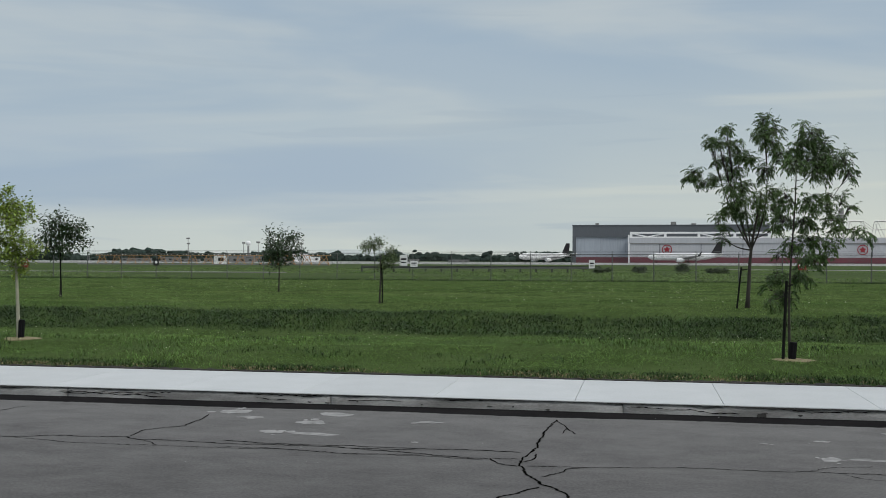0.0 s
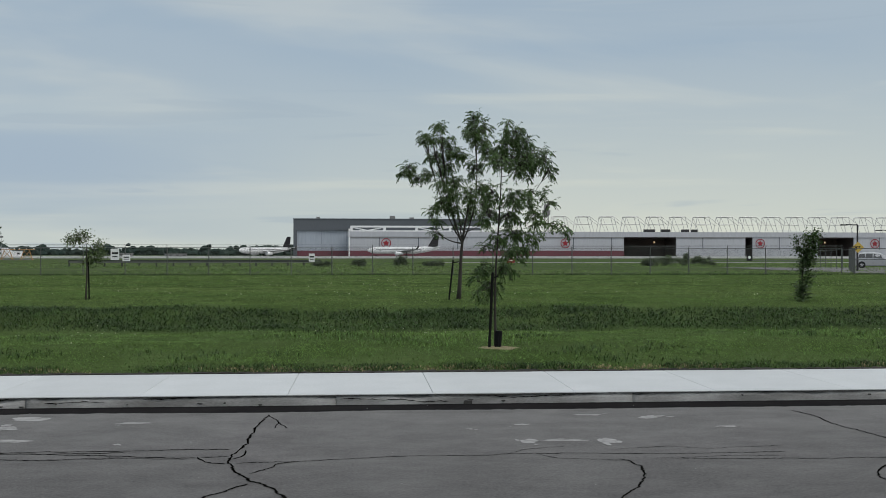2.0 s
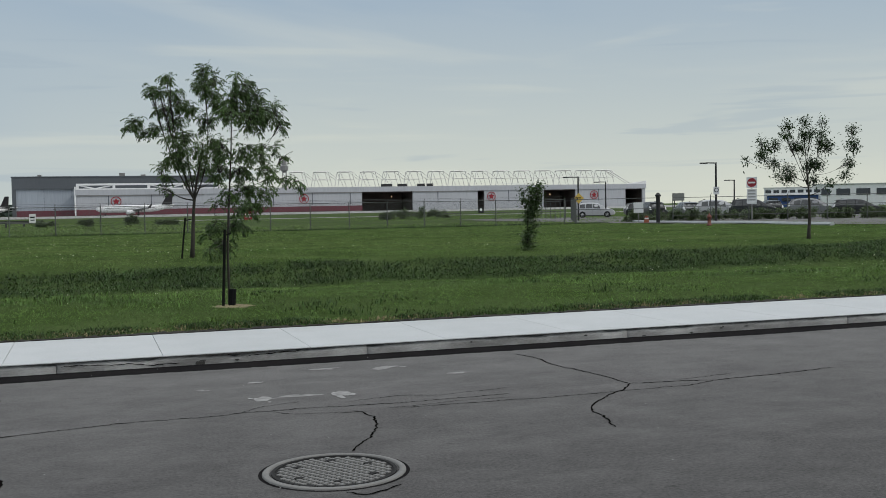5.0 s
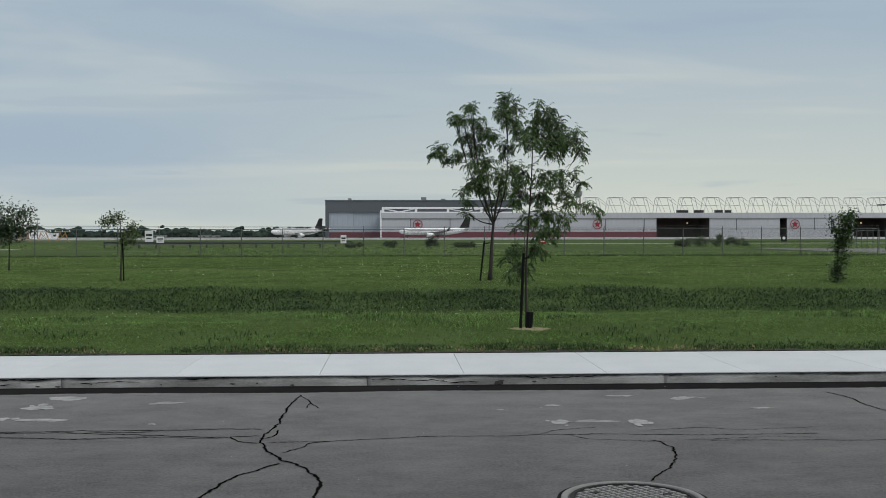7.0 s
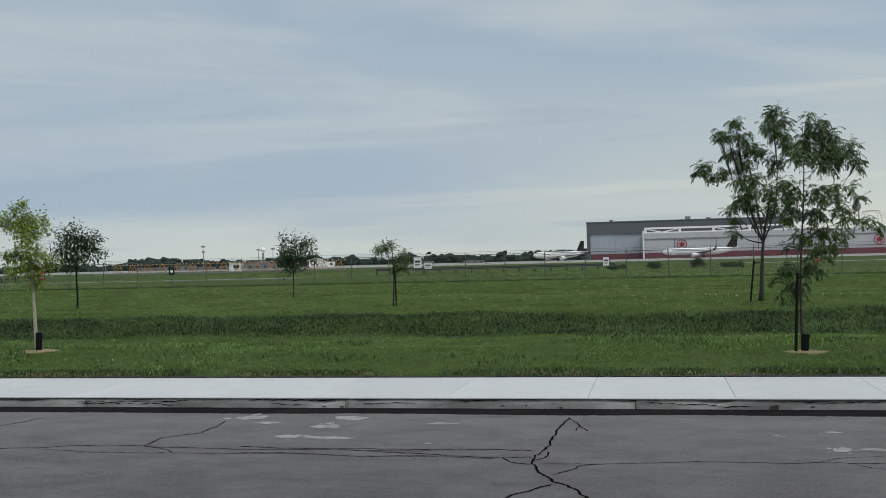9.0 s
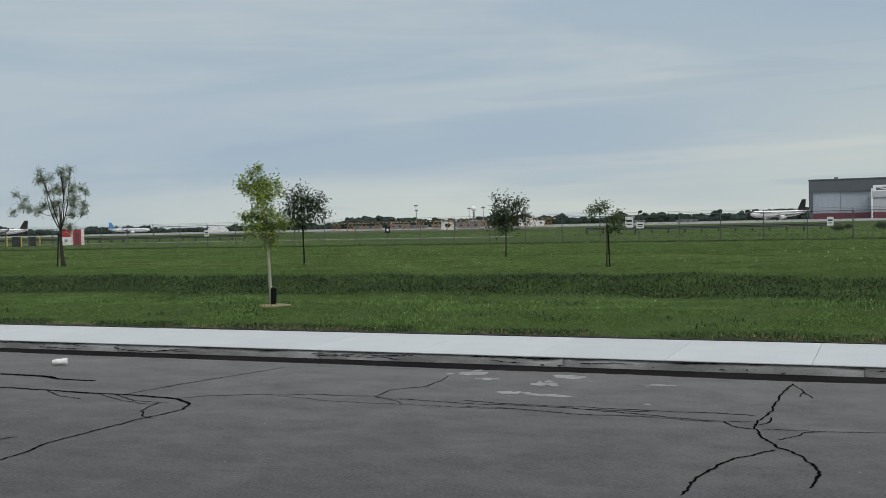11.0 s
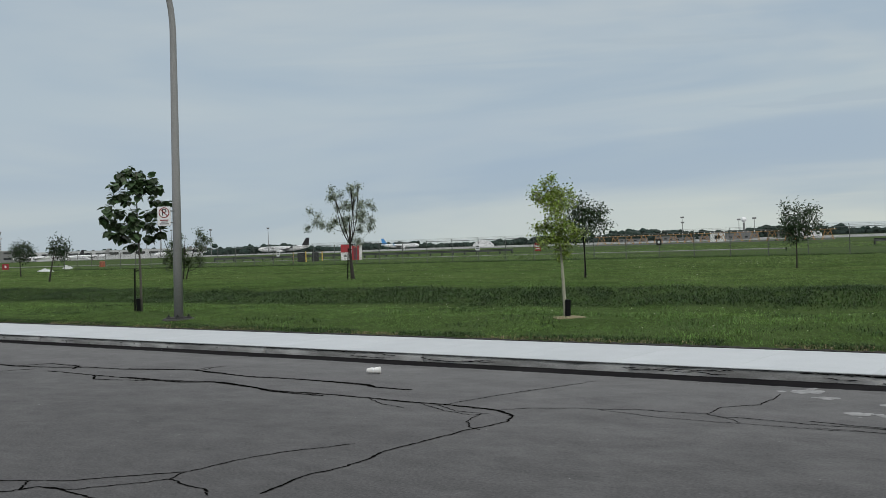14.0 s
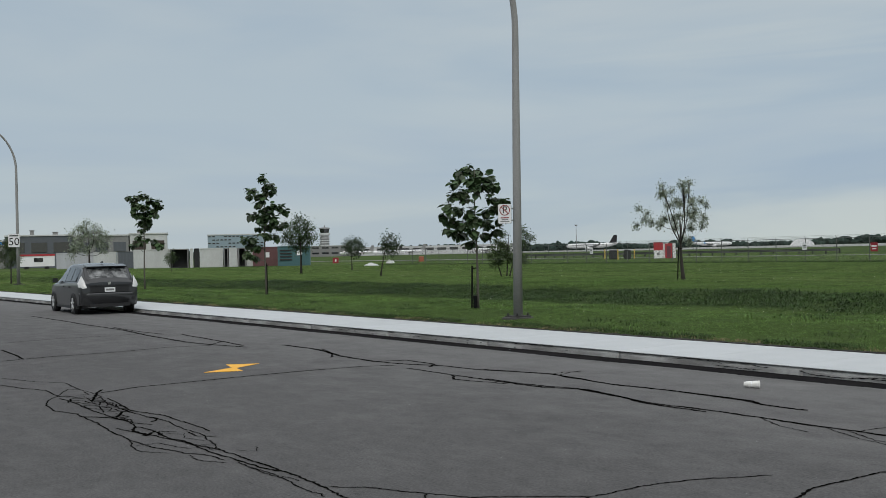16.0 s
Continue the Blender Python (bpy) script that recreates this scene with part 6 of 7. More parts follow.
def fair(rows, steps=4):
    """The sections of the body, with smooth ones set between them."""
    out = rows[:3]
    for i in range(3, len(rows) - 1):
        p, q, r, s = rows[i - 1 if i > 3 else i], rows[i], rows[i + 1], rows[min(i + 2, len(rows) - 1)]
        for k in range(steps):
            t = k / steps
            out.append(tuple(b + t * 0.5 * (c - a + t * (2 * a - 5 * b + 4 * c - d + t * (3 * (b - c) + d - a))) if j else b + (c - b) * t for j, (a, b, c, d) in enumerate(zip(p, q, r, s))))
    return out + rows[-1:]


CAR = fair(RING)


def station(x):
    for a, b in zip(CAR, CAR[1:]):
        if a[0] <= x <= b[0]:
            k = (x - a[0]) / (b[0] - a[0])
            return [p + (q - p) * k for p, q in zip(a, b)]
    return list(CAR[-1])


def flank(x, k, s, out=0.008):
    """A point on the side of the cabin at x, k of the way from belt to roof."""
    _, zb, zl, zr, w0, w1, w2 = station(x)
    return (x, s * (w1 + (w2 - w1) * k + out), zl + (zr - 0.05 - zl) * k)


def car(m, paint, label, tall=1.0, dark_rear=True):
    root = thing("car", m @ Matrix.Diagonal((1, 1, tall, 1)), label, "car", "parked cars")
    v, f = [], []
    for x, zb, zl, zr, w0, w1, w2 in CAR:
        hb, hr = zl - zb, zr - 0.05 - zl
        half = [(0, zb), (w0 * 0.86, zb), (w0 * 0.985, zb + 0.05), (w0, zb + hb * 0.2), (w1 * 0.99, zb + hb * 0.5), (w1 * 1.0, zb + hb * 0.78), (w1 * 0.985, zl - 0.01 * hb), (w1 * 0.97, zl + 0.03 * hr), (w1 * 0.46 + w2 * 0.54, zl + hr * 0.55), (w2, zl + hr), (w2 * 0.93, zr - 0.012), (w2 * 0.72, zr + 0.012), (w2 * 0.4, zr + 0.025), (0, zr + 0.03)]
        v += [(x, y, z) for y, z in half] + [(x, -y, z) for y, z in reversed(half[1:-1])]
    n = 26
    f = [(i * n + k, i * n + (k + 1) % n, (i + 1) * n + (k + 1) % n, (i + 1) * n + k) for i in range(len(CAR) - 1) for k in range(n)]
    f += [tuple(range(n)), tuple((len(CAR) - 1) * n + k for k in reversed(range(n)))]
    body = part("body", Geo().add(v, f), paint, root, smooth=True)
    body.data.set_sharp_from_angle(angle=radians(24))
    for s in (1, -1):
        for a, b in ((0.62, 1.22), (1.28, 2.0), (2.06, 2.95)):
            pts = [flank(a, 0.08, s), flank(b, 0.08, s), flank(min(b, 2.8), 0.9, s), flank(a + 0.04, 0.9, s)]
            part("side_window", Geo().add(pts, [(0, 1, 2, 3)]), M_GLASS, root)
        part("sill", Geo().box((0.5, s * 0.84 - 0.03, 0.18), (4.2, s * 0.84 + 0.03, 0.26)), M_PLASTIC, root)
        for x in (1.24, 2.03, 3.0):
            part("door_seam", Geo().add([flank(x - 0.006, 0, s, 0.004), flank(x + 0.006, 0, s, 0.004), (x + 0.006, s * 0.889, 0.35), (x - 0.006, s * 0.889, 0.35)], [(0, 1, 2, 3)]), M_PLASTIC, root)
        for x in (1.35, 2.15):
            part("door_handle", Geo().box((x, s * 0.895 - 0.012, 0.84), (x + 0.2, s * 0.895 + 0.018, 0.875)), paint, root, bevel=0.006)
        part("mirror", Geo().add([(2.95, s * 0.88, 0.98), (2.95, s * 1.06, 0.98), (3.1, s * 1.03, 0.99), (3.12, s * 0.88, 0.99), (2.95, s * 0.9, 1.12), (2.95, s * 1.06, 1.13), (3.08, s * 1.02, 1.11), (3.1, s * 0.88, 1.08)], [(0, 1, 2, 3), (4, 5, 6, 7), (0, 1, 5, 4), (1, 2, 6, 5), (2, 3, 7, 6), (3, 0, 4, 7)]), paint, root, smooth=False)
        lamp = [(x, s * y, z) for x, y, z in ((-0.02, 0.675, 0.84), (0.0, 0.80, 0.82), (0.16, 0.897, 0.87), (0.25, 0.895, 0.98), (0.27, 0.775, 1.22), (0.1, 0.74, 1.08), (0.035, 0.845, 0.97))]
        part("tail_lamp", Geo().add(lamp, [(0, 1, 6), (1, 2, 6), (2, 3, 6), (3, 4, 6), (4, 5, 6), (5, 0, 6)]), M_LIGHT, root, "clear tail lamp cluster", True)
        # Black block stands in for the shaded opening at the bumper corner.
        part("bumper_opening", Geo().box((0.0, s * 0.70 - 0.05, 0.42), (0.06, s * 0.70 + 0.05, 0.52)), M_PLASTIC, root, "black block for the shaded opening in the bumper corner")
        part("head_lamp", Geo().add([(4.5, s * 0.5, 0.66), (4.25, s * 0.84, 0.72), (3.95, s * 0.86, 0.88), (4.3, s * 0.66, 0.84)], [(0, 1, 2, 3)]), M_LIGHT, root)
        for x in (0.93, 3.71):
            # A black disc paints the shaded gap between wheel and body.
            part("arch_gap_shade", Geo().lathe([(0.355, s * 0.80), (0.355, s * 0.892), (0.05, s * 0.892)], 24, (x, 0, 0.33), "y"), M_PLASTIC, root, "black disc as the shade around the wheel")
            w = part("wheel", Geo().lathe([(0.19, s * 0.70), (0.31, s * 0.70), (0.325, s * 0.73), (0.325, s * 0.875), (0.305, s * 0.905), (0.21, s * 0.905), (0.205, s * 0.87)], 28, (x, 0, 0.325), "y"), M_RUBBER, root, smooth=True)
            part("rim", Geo().lathe([(0.205, s * 0.86), (0.2, s * 0.9), (0.185, s * 0.897), (0.18, s * 0.868), (0.02, s * 0.868)], 24, (x, 0, 0.325), "y"), M_STEEL, w)
            for k in range(5):
                a = 2 * math.pi * k / 5 + 0.3
                part("spoke", Geo().tube([(x, s * 0.892, 0.325), (x + 0.19 * math.cos(a), s * 0.896, 0.325 + 0.19 * math.sin(a))], [0.035, 0.025], 6), M_RIM, w)
    def lid(x, y, lift=0.008):
        st = station(x)
        k = abs(y) / st[6]
        return (x, y, st[3] + 0.03 - 0.04 * k * k + lift)
    # The rear pane's reflections come from its blotched colour.
    part("rear_window", Geo().add([lid(x, y) for x in (0.12, 0.2, 0.28, 0.37) for y in (-0.58, -0.3, 0, 0.3, 0.58)], [(i * 5 + j, i * 5 + j + 1, i * 5 + j + 6, i * 5 + j + 5) for i in range(3) for j in range(4)]), M_REARGLASS, root, smooth=True)
    part("windscreen", Geo().add([lid(x, y) for x in (2.85, 3.1, 3.35, 3.65) for y in (-0.58, -0.3, 0, 0.3, 0.58)], [(i * 5 + j, i * 5 + j + 1, i * 5 + j + 6, i * 5 + j + 5) for i in range(3) for j in range(4)]), M_GLASS, root, smooth=True)
    part("spoiler", Geo().add([(0.28, -0.6, 1.465), (0.28, 0.6, 1.465), (0.75, 0.62, 1.52), (0.75, -0.62, 1.52), (0.26, -0.6, 1.5), (0.26, 0.6, 1.5), (0.75, 0.6, 1.57), (0.75, -0.6, 1.57)], [(0, 3, 2, 1), (4, 5, 6, 7), (0, 1, 5, 4), (1, 2, 6, 5), (2, 3, 7, 6), (3, 0, 4, 7)]), paint, root, bevel=0.01)
    bump = []
    for k in range(-6, 7):
        u = k / 6
        for z, dx in ((0.30, 0.07), (0.36, 0.01), (0.50, -0.015), (0.62, -0.03), (0.665, -0.02), (0.69, 0.05)):
            bump.append((-0.02 + dx + 0.2 * abs(u) ** 3.2, 0.875 * math.sin(u * 1.45) / math.sin(1.45), z))
    part("bumper", Geo().add(bump, [(i * 6 + j, i * 6 + j + 1, i * 6 + j + 7, i * 6 + j + 6) for i in range(12) for j in range(5)]), paint, root, smooth=True)
    part("lower_valance", Geo().box((0.0, -0.6, 0.24), (0.1, 0.6, 0.34)), M_PLASTIC, root)
    np_ = part("number_plate", Geo().box((-0.03, -0.155, 0.70), (0.02, 0.155, 0.84)), M_SIGN, root, "white plate")
    part("plate_bar", Geo().box((-0.034, -0.12, 0.74), (-0.0302, 0.12, 0.80)), M_STEEL, np_)
    part("hatch_panel", Geo().add([(-0.004, -0.56, 0.66), (-0.004, 0.56, 0.66), (0.0, 0.6, 0.9), (0.0, -0.6, 0.9)], [(0, 1, 2, 3)]), M_PLASTIC, root, "dark recessed panel round the plate")
    part("hatch_seam", Geo().box((-0.02, -0.6, 0.692), (0.0, 0.6, 0.71)), M_PLASTIC, root)
    part("window_surround", Geo().add([lid(x, y, 0.004) for x in (0.085, 0.47) for y in (-0.69, 0.0, 0.69)], [(0, 1, 4, 3), (1, 2, 5, 4)]), M_PLASTIC, root)
    part("garnish", Geo().box((-0.012, -0.62, 0.885), (0.06, 0.62, 0.925)), M_PLASTIC, root)
    part("badge", Geo().lathe([(0.05, 0.02), (0.05, 0.035), (0.035, 0.03)], 16, (0, 0, 0.96), "x"), M_CHROME, root)
    part("wiper", Geo().tube([(0.13, 0.0, 1.13), (0.17, 0.38, 1.19)], 0.012, 5), M_PLASTIC, root)
    part("roof_fin", Geo().add([(0.8, -0.02, 1.6), (0.8, 0.02, 1.6), (1.05, 0.02, 1.61), (1.05, -0.02, 1.61), (0.8, 0, 1.68)], [(0, 1, 4), (1, 2, 4), (2, 3, 4), (3, 0, 4)]), M_PLASTIC, root)
    return root


car(pose(-31.3, 9.62, 0, 0, 0, 176.0) @ Matrix.Scale(0.94, 4), M_CARPAINT, "dark grey hatchback estate parked at the kerb", 0.97)
PW = mat("white_car_paint", (0.42, 0.42, 0.43), 0.3, scale=1, amount=0.1)
PS = mat("silver_car_paint", (0.2, 0.2, 0.205), 0.3, 0.5, scale=1, amount=0.1)
PK = mat("black_car_paint", (0.016, 0.017, 0.019), 0.28, scale=1, amount=0.1)
for x, y, rz, paint, tall, lb in ((53.02, 109.0, -27, PW, 1.05, "white car in the distant car park"), (56.96, 104.0, -30, PK, 1.0, "black car in the distant car park"), (53.43, 91.0, 80, PK, 1.05, "black car in the distant car park"),
                                  (56.16, 89.2, 75, PS, 1.0, "silver car in the distant car park"), (56.46, 89.2, -32, PW, 1.1, "white car in the distant car park"), (59.09, 87.4, -34, PK, 1.12, "black utility vehicle in the distant car park"),
                                  (62.74, 85.2, 65, PK, 1.0, "black car in the distant car park"), (63.55, 84.4, -36, PS, 1.08, "silver car in the distant car park"), (66.79, 82.0, -36, PK, 1.0, "black car in the distant car park"), (60.99, 112.0, -30, PS, 1.0, "silver car in the distant car park"), (61.01, 93.5, 40, PW, 1.0, "white car in the distant car park")):
    car(pose(x, y, gz(x, y) + 0.04, 0, 0, rz), paint, lb, tall)


# ---- airliners ----
def airliner(x, y, heading, label, fin=None, s=1.0, z=0.03):
    root = thing("airliner", pose(x, y, z, 0, 0, heading) @ Matrix.Scale(s, 4), label, "aircraft", "aircraft on the apron")
    prof = [(0.05, 19.0), (0.7, 18.6), (1.2, 17.7), (1.65, 16.2), (1.8, 14.0), (1.8, -7.0), (1.55, -12.0), (0.9, -16.5), (0.25, -19.0)]
    v, f = [], []
    n = 16
    for r_, h in prof:
        up_ = 0.55 * max(0, (-h - 7) / 12) * 2.0
        v += [(h, r_ * math.cos(2 * math.pi * k / n), 3.3 + up_ + r_ * math.sin(2 * math.pi * k / n)) for k in range(n)]
    f = [(i * n + k, i * n + (k + 1) % n, (i + 1) * n + (k + 1) % n, (i + 1) * n + k) for i in range(len(prof) - 1) for k in range(n)]
    part("fuselage", Geo().add(v, f + [tuple(range(n)), tuple(len(v) - n + k for k in reversed(range(n)))]), M_WHITE, root, smooth=True)
    part("fin", Geo().prism([(-13.0, 5.2), (-16.4, 10.9), (-18.9, 10.9), (-18.3, 5.0)], -0.2, 0.2), fin or M_TAIL, root, "dark painted tail fin")
    for sd in (1, -1):
        wing = [(3.5, sd * 1.6, 2.3), (-3.0, sd * 1.6, 2.3), (-6.8, sd * 16.5, 3.6), (-5.2, sd * 16.5, 3.6)]
        part("wing", Geo().add(wing + [(a, b, c + 0.45) for a, b, c in wing[:2]] + [(a, b, c + 0.15) for a, b, c in wing[2:]], [(0, 1, 2, 3), (4, 7, 6, 5), (0, 4, 5, 1), (1, 5, 6, 2), (2, 6, 7, 3), (3, 7, 4, 0)]), M_STEEL, root)
        part("winglet", Geo().prism([(-5.2, 3.6), (-6.8, 3.6), (-7.6, 5.6), (-7.0, 5.6)], sd * 16.4, sd * 16.6), fin or M_TAIL, root)
        tp = [(-15.0, sd * 0.5, 4.6), (-18.0, sd * 0.5, 4.6), (-19.2, sd * 6.0, 5.1), (-18.0, sd * 6.0, 5.1)]
        part("tailplane", Geo().add(tp + [(a, b, c + 0.2) for a, b, c in tp], [(0, 1, 2, 3), (4, 7, 6, 5), (0, 4, 5, 1), (1, 5, 6, 2), (2, 6, 7, 3), (3, 7, 4, 0)]), M_WHITE, root)
        part("engine", Geo().lathe([(0.7, -2.0), (1.05, 0.2), (1.1, 1.8), (0.95, 2.2), (0.8, 1.6)], 14, (2.2, sd * 5.6, 1.55), "x"), M_WHITE, root, smooth=True)
        part("main_gear", Geo().tube([(-1.6, sd * 2.8, 2.4), (-1.6, sd * 2.8, 0.5)], 0.18, 6).lathe([(0.5, sd * 2.45), (0.5, sd * 3.15)], 12, (-1.6, 0, 0.5), "y"), M_RUBBER, root)
        part("window_row", Geo().box((-9.5, sd * 1.77 - 0.05, 3.65), (14.5, sd * 1.77 + 0.05, 3.95)), M_GREYBLD, root)
    part("nose_gear", Geo().tube([(14.5, 0, 1.8), (14.5, 0, 0.4)], 0.14, 6).lathe([(0.4, -0.3), (0.4, 0.3)], 12, (14.5, 0, 0.4), "y"), M_RUBBER, root)
    part("cockpit_window", Geo().box((17.0, -0.8, 3.9), (17.75, 0.8, 4.25)), M_GLASS, root)
    return root


airliner(-52.36, 578, 228, "white airliner with a black tail parked beside the hangar")
airliner(22.27, 555, 180, "white airliner with a black tail taxiing past the hangars")
airliner(-510.01, 492, 222, "white airliner with a black tail on the far taxiway", s=0.9)
airliner(-498.32, 600, 40, "white airliner with a light blue tail far across the field", M_SKYBLUE, 0.75)
airliner(-579.80, 470, 215, "small white airliner by the terminal", M_STEEL, 0.62)
airliner(-625.19, 505, 215, "small white airliner by the terminal", M_STEEL, 0.62)
for ax, ay, hd in ((-565.75, 372, 250), (-545.65, 352, 262), (-505.00, 340, 240), (-474.04, 372, 235), (-525.80, 318, 255)):
    airliner(ax, ay, hd, "white airliner standing at the terminal", M_STEEL if ax > -530 else M_TAIL, 0.55)


# ---- airfield equipment behind the fence ----
def guard_rail(a, b, label):
    a, b = Vector(a), Vector(b)
    root = thing("guard_rail", a, label, "guard rail", "guard rails")
    d = b - a
    n = int(d.length / 1.8)
    ang = math.atan2(d.y, d.x)
    rail = Geo().add([(0, -0.05, 0.42), (0, 0.03, 0.5), (0, -0.05, 0.58), (0, 0.03, 0.66), (0, -0.05, 0.74), (d.length, -0.05, 0.42), (d.length, 0.03, 0.5), (d.length, -0.05, 0.58), (d.length, 0.03, 0.66), (d.length, -0.05, 0.74)], [(i, i + 1, i + 6, i + 5) for i in range(4)])
    part("beam", rail, M_FENCE, root, at=pose(0, 0, 0, 0, 0, math.degrees(ang)))
    pm = Geo().box((-0.09, 0.03, -0.2), (0.09, 0.2, 0.78)).mesh("post", M_DARKSTEEL)
    for i in range(n + 1):
        p = d * (i / n)
        part("post", pm, M_DARKSTEEL, root, at=pose(p.x, p.y, 0, 0, 0, math.degrees(ang)))


guard_rail((-33.01, 122, 0), (-4.90, 128, 0), "dark guard rail on posts behind the fence")
guard_rail((-134.02, 113, -0.03), (-84.32, 126, 0), "long dark guard rail behind the fence")

cabin = thing("equipment_cabin", pose(-97.67, 106, -0.06, 0, 0, 40) @ Matrix.Scale(0.86, 4), "red and white chequered equipment cabin", "cabin")
part("lower_panel", Geo().box((-1.4, 0, 0), (0.0, 1.6, 1.25)), M_WHITE, cabin)
part("vent", Geo().box((-0.9, -0.03, 0.5), (-0.5, 0.0, 0.9)), M_GREYBLD, cabin)
part("upper_panel", Geo().box((-1.4, 0, 1.25), (0.0, 1.6, 2.55)), M_RED, cabin)
part("link", Geo().box((0.0, 0.3, 0), (0.35, 1.4, 2.3)), M_WHITE, cabin)
part("red_unit", Geo().box((0.35, 0.0, 0), (1.5, 1.4, 2.3)), M_RED, cabin)
part("door", Geo().box((0.6, -0.03, 0.1), (1.2, 0.0, 1.9)), M_HRED, cabin)
part("roof_band", Geo().box((1.5, 0.1, 0), (1.9, 1.3, 2.3)), M_WHITE, cabin)
for x, y, h in ((-105.79, 103.2, 1.35), (-100.33, 100.2, 1.35), (-102.13, 105.2, 1.3)):
    bo = part("bollard", Geo().lathe([(0.075, 0), (0.075, h), (0.05, h + 0.05), (0.01, h + 0.06)], 10), M_SIGNYEL, at=(x, y, -0.07))
    tagged(bo, "yellow steel bollard behind the fence", "bollard", "bollards")
for x, y, w in ((-102.35, 101.4, 1.1), (-100.93, 102.6, 0.9)):
    eq = thing("utility_box", pose(x, y, -0.07, 0, 0, 45), "black utility box between the bollards", "utility box", "utility boxes")
    part("case", Geo().box((-w / 2, -0.4, 0), (w / 2, 0.4, 1.25)), M_PLASTIC, eq, bevel=0.03)
    part("door", Geo().box((-w / 2 + 0.08, -0.43, 0.15), (w / 2 - 0.08, -0.4, 1.1)), M_DARKSTEEL, eq)

# boards on the fence
for x, z, w, h, face, mark, lb in ((-16.49, 1.19, 0.55, 0.45, M_SIGN, M_BLACK, "white notice board on the fence"), (-3.39, 1.21, 0.42, 0.6, M_SIGN, M_BLACK, "white notice board on the fence"), (29.02, 1.22, 0.45, 0.5, M_BLACK, M_SIGN, "black board with a white emblem on the fence"),
                                   (11.09, 1.14, 0.55, 0.6, M_SIGNRED, M_SIGN, "red and white board on the fence"), (-37.08, 1.21, 0.45, 0.5, M_BLACK, M_SIGN, "black board with a white emblem on the fence"), (-54.72, 1.26, 0.45, 0.55, M_SIGN, M_BLACK, "white notice board on the fence"),
                                   (-80.23, 1.27, 0.45, 0.65, M_SIGN, M_BLACK, "white notice board on the fence"), (-17.29, 1.44, 0.6, 0.8, M_SIGN, M_BLACK, "large white board on the fence"), (-48.37, 1.12, 0.62, 0.7, M_SIGNRED, M_SIGN, "red warning board on the fence")):
    bd = thing("fence_board", (x, FY - 0.09, z), lb, "sign", "fence boards")
    part("plate", plate(w, h, 0.03), face, bd)
    if face is M_BLACK:
        part("emblem", Geo().lathe([(h * 0.22, -0.004), (h * 0.22, -0.002)], 16, (0, 0, 0.02), "y"), mark, bd)
    else:
        part("text_bar", Geo().box((-w * 0.36, -0.006, h * 0.02), (w * 0.36, -0.002, h * 0.2)), mark, bd)
        part("text_bar", Geo().box((-w * 0.3, -0.006, -h * 0.25), (w * 0.3, -0.002, -h * 0.15)), mark, bd)


def shrub(x, y, w, h, seed, label="low dark shrub in the rough grass"):
    r = random.Random(seed)
    clumps = [(r.uniform(-w / 2, w / 2), r.uniform(0.3, 0.85) * h, r.uniform(0.16, 0.3) * h) for _ in range(max(8, int(6 * w)))]
    tree(x, y, label, 0, clumps, "round", 0.15, 16, L_BUSH, M_BARK, fork=0.05, r0=0.03, seed=seed, name="shrub")


for i, (x, y, w, h) in enumerate(((-0.2, 123, 1.6, 0.9), (4.55, 123, 1.6, 1.5), (39.81, 131, 4.0, 1.5), (36.28, 128, 2.5, 1.0), (44.34, 132, 3, 1.2), (-4.40, 124, 2.0, 0.6), (8.68, 126, 2.5, 0.6))):
    shrub(x, y, w, h, 60 + i)

# approach light frames and huts
for i in range(15):
    x, y = -137.5 + i * 4.5, 250 - i * 0.7
    tr = thing("light_frame", pose(x, y, 0, 0, 0, 12), "orange lattice frame of the approach lights", "light frame", "approach light frames")
    for s in (-1, 1):
        part("leg", Geo().tube([(s * 1.3, 0, 0), (s * 0.5, 0, 2.3)], 0.09, 4), M_FRAME, tr)
        part("brace", Geo().tube([(s * 1.3, 0, 0), (-s * 0.6, 0, 2.0)], 0.06, 4), M_FRAME, tr)
    part("top_bar", Geo().tube([(-1.8, 0, 2.35), (1.8, 0, 2.35)], 0.07, 4), M_FRAME, tr)
    for k in (-1.5, 0, 1.5):
        part("lamp", Geo().lathe([(0.08, 2.4), (0.11, 2.6), (0.05, 2.65)], 8, (k, 0, 0)), M_WHITE, tr)
walkway = part("walkway", Geo().box((-140.44, 243, -0.2), (-74.06, 244.2, 0.25)), M_GREYBLD)
tagged(walkway, "low concrete walkway under the approach lights", "walkway", kind="structure")


def hut(x, y, w, d, h, m_, label, rz=0.0, name="hut"):
    root = thing(name, pose(x, y, 0, 0, 0, rz), label, "building", "airfield buildings")
    part("wall", Geo().box((-w / 2, -d / 2, -0.3), (w / 2, d / 2, h)), m_, root)
    part("roof", Geo().box((-w / 2 - 0.2, -d / 2 - 0.2, h), (w / 2 + 0.2, d / 2 + 0.2, h + 0.25)), M_GREYBLD, root)
    n = max(1, int(w / 3))
    for k in range(n):
        part("window", Geo().box((-w / 2 + (k + 0.3) * w / n, -d / 2 - 0.05, h * 0.4), (-w / 2 + (k + 0.7) * w / n, -d / 2, h * 0.75)), M_GLASS, root)
    return root


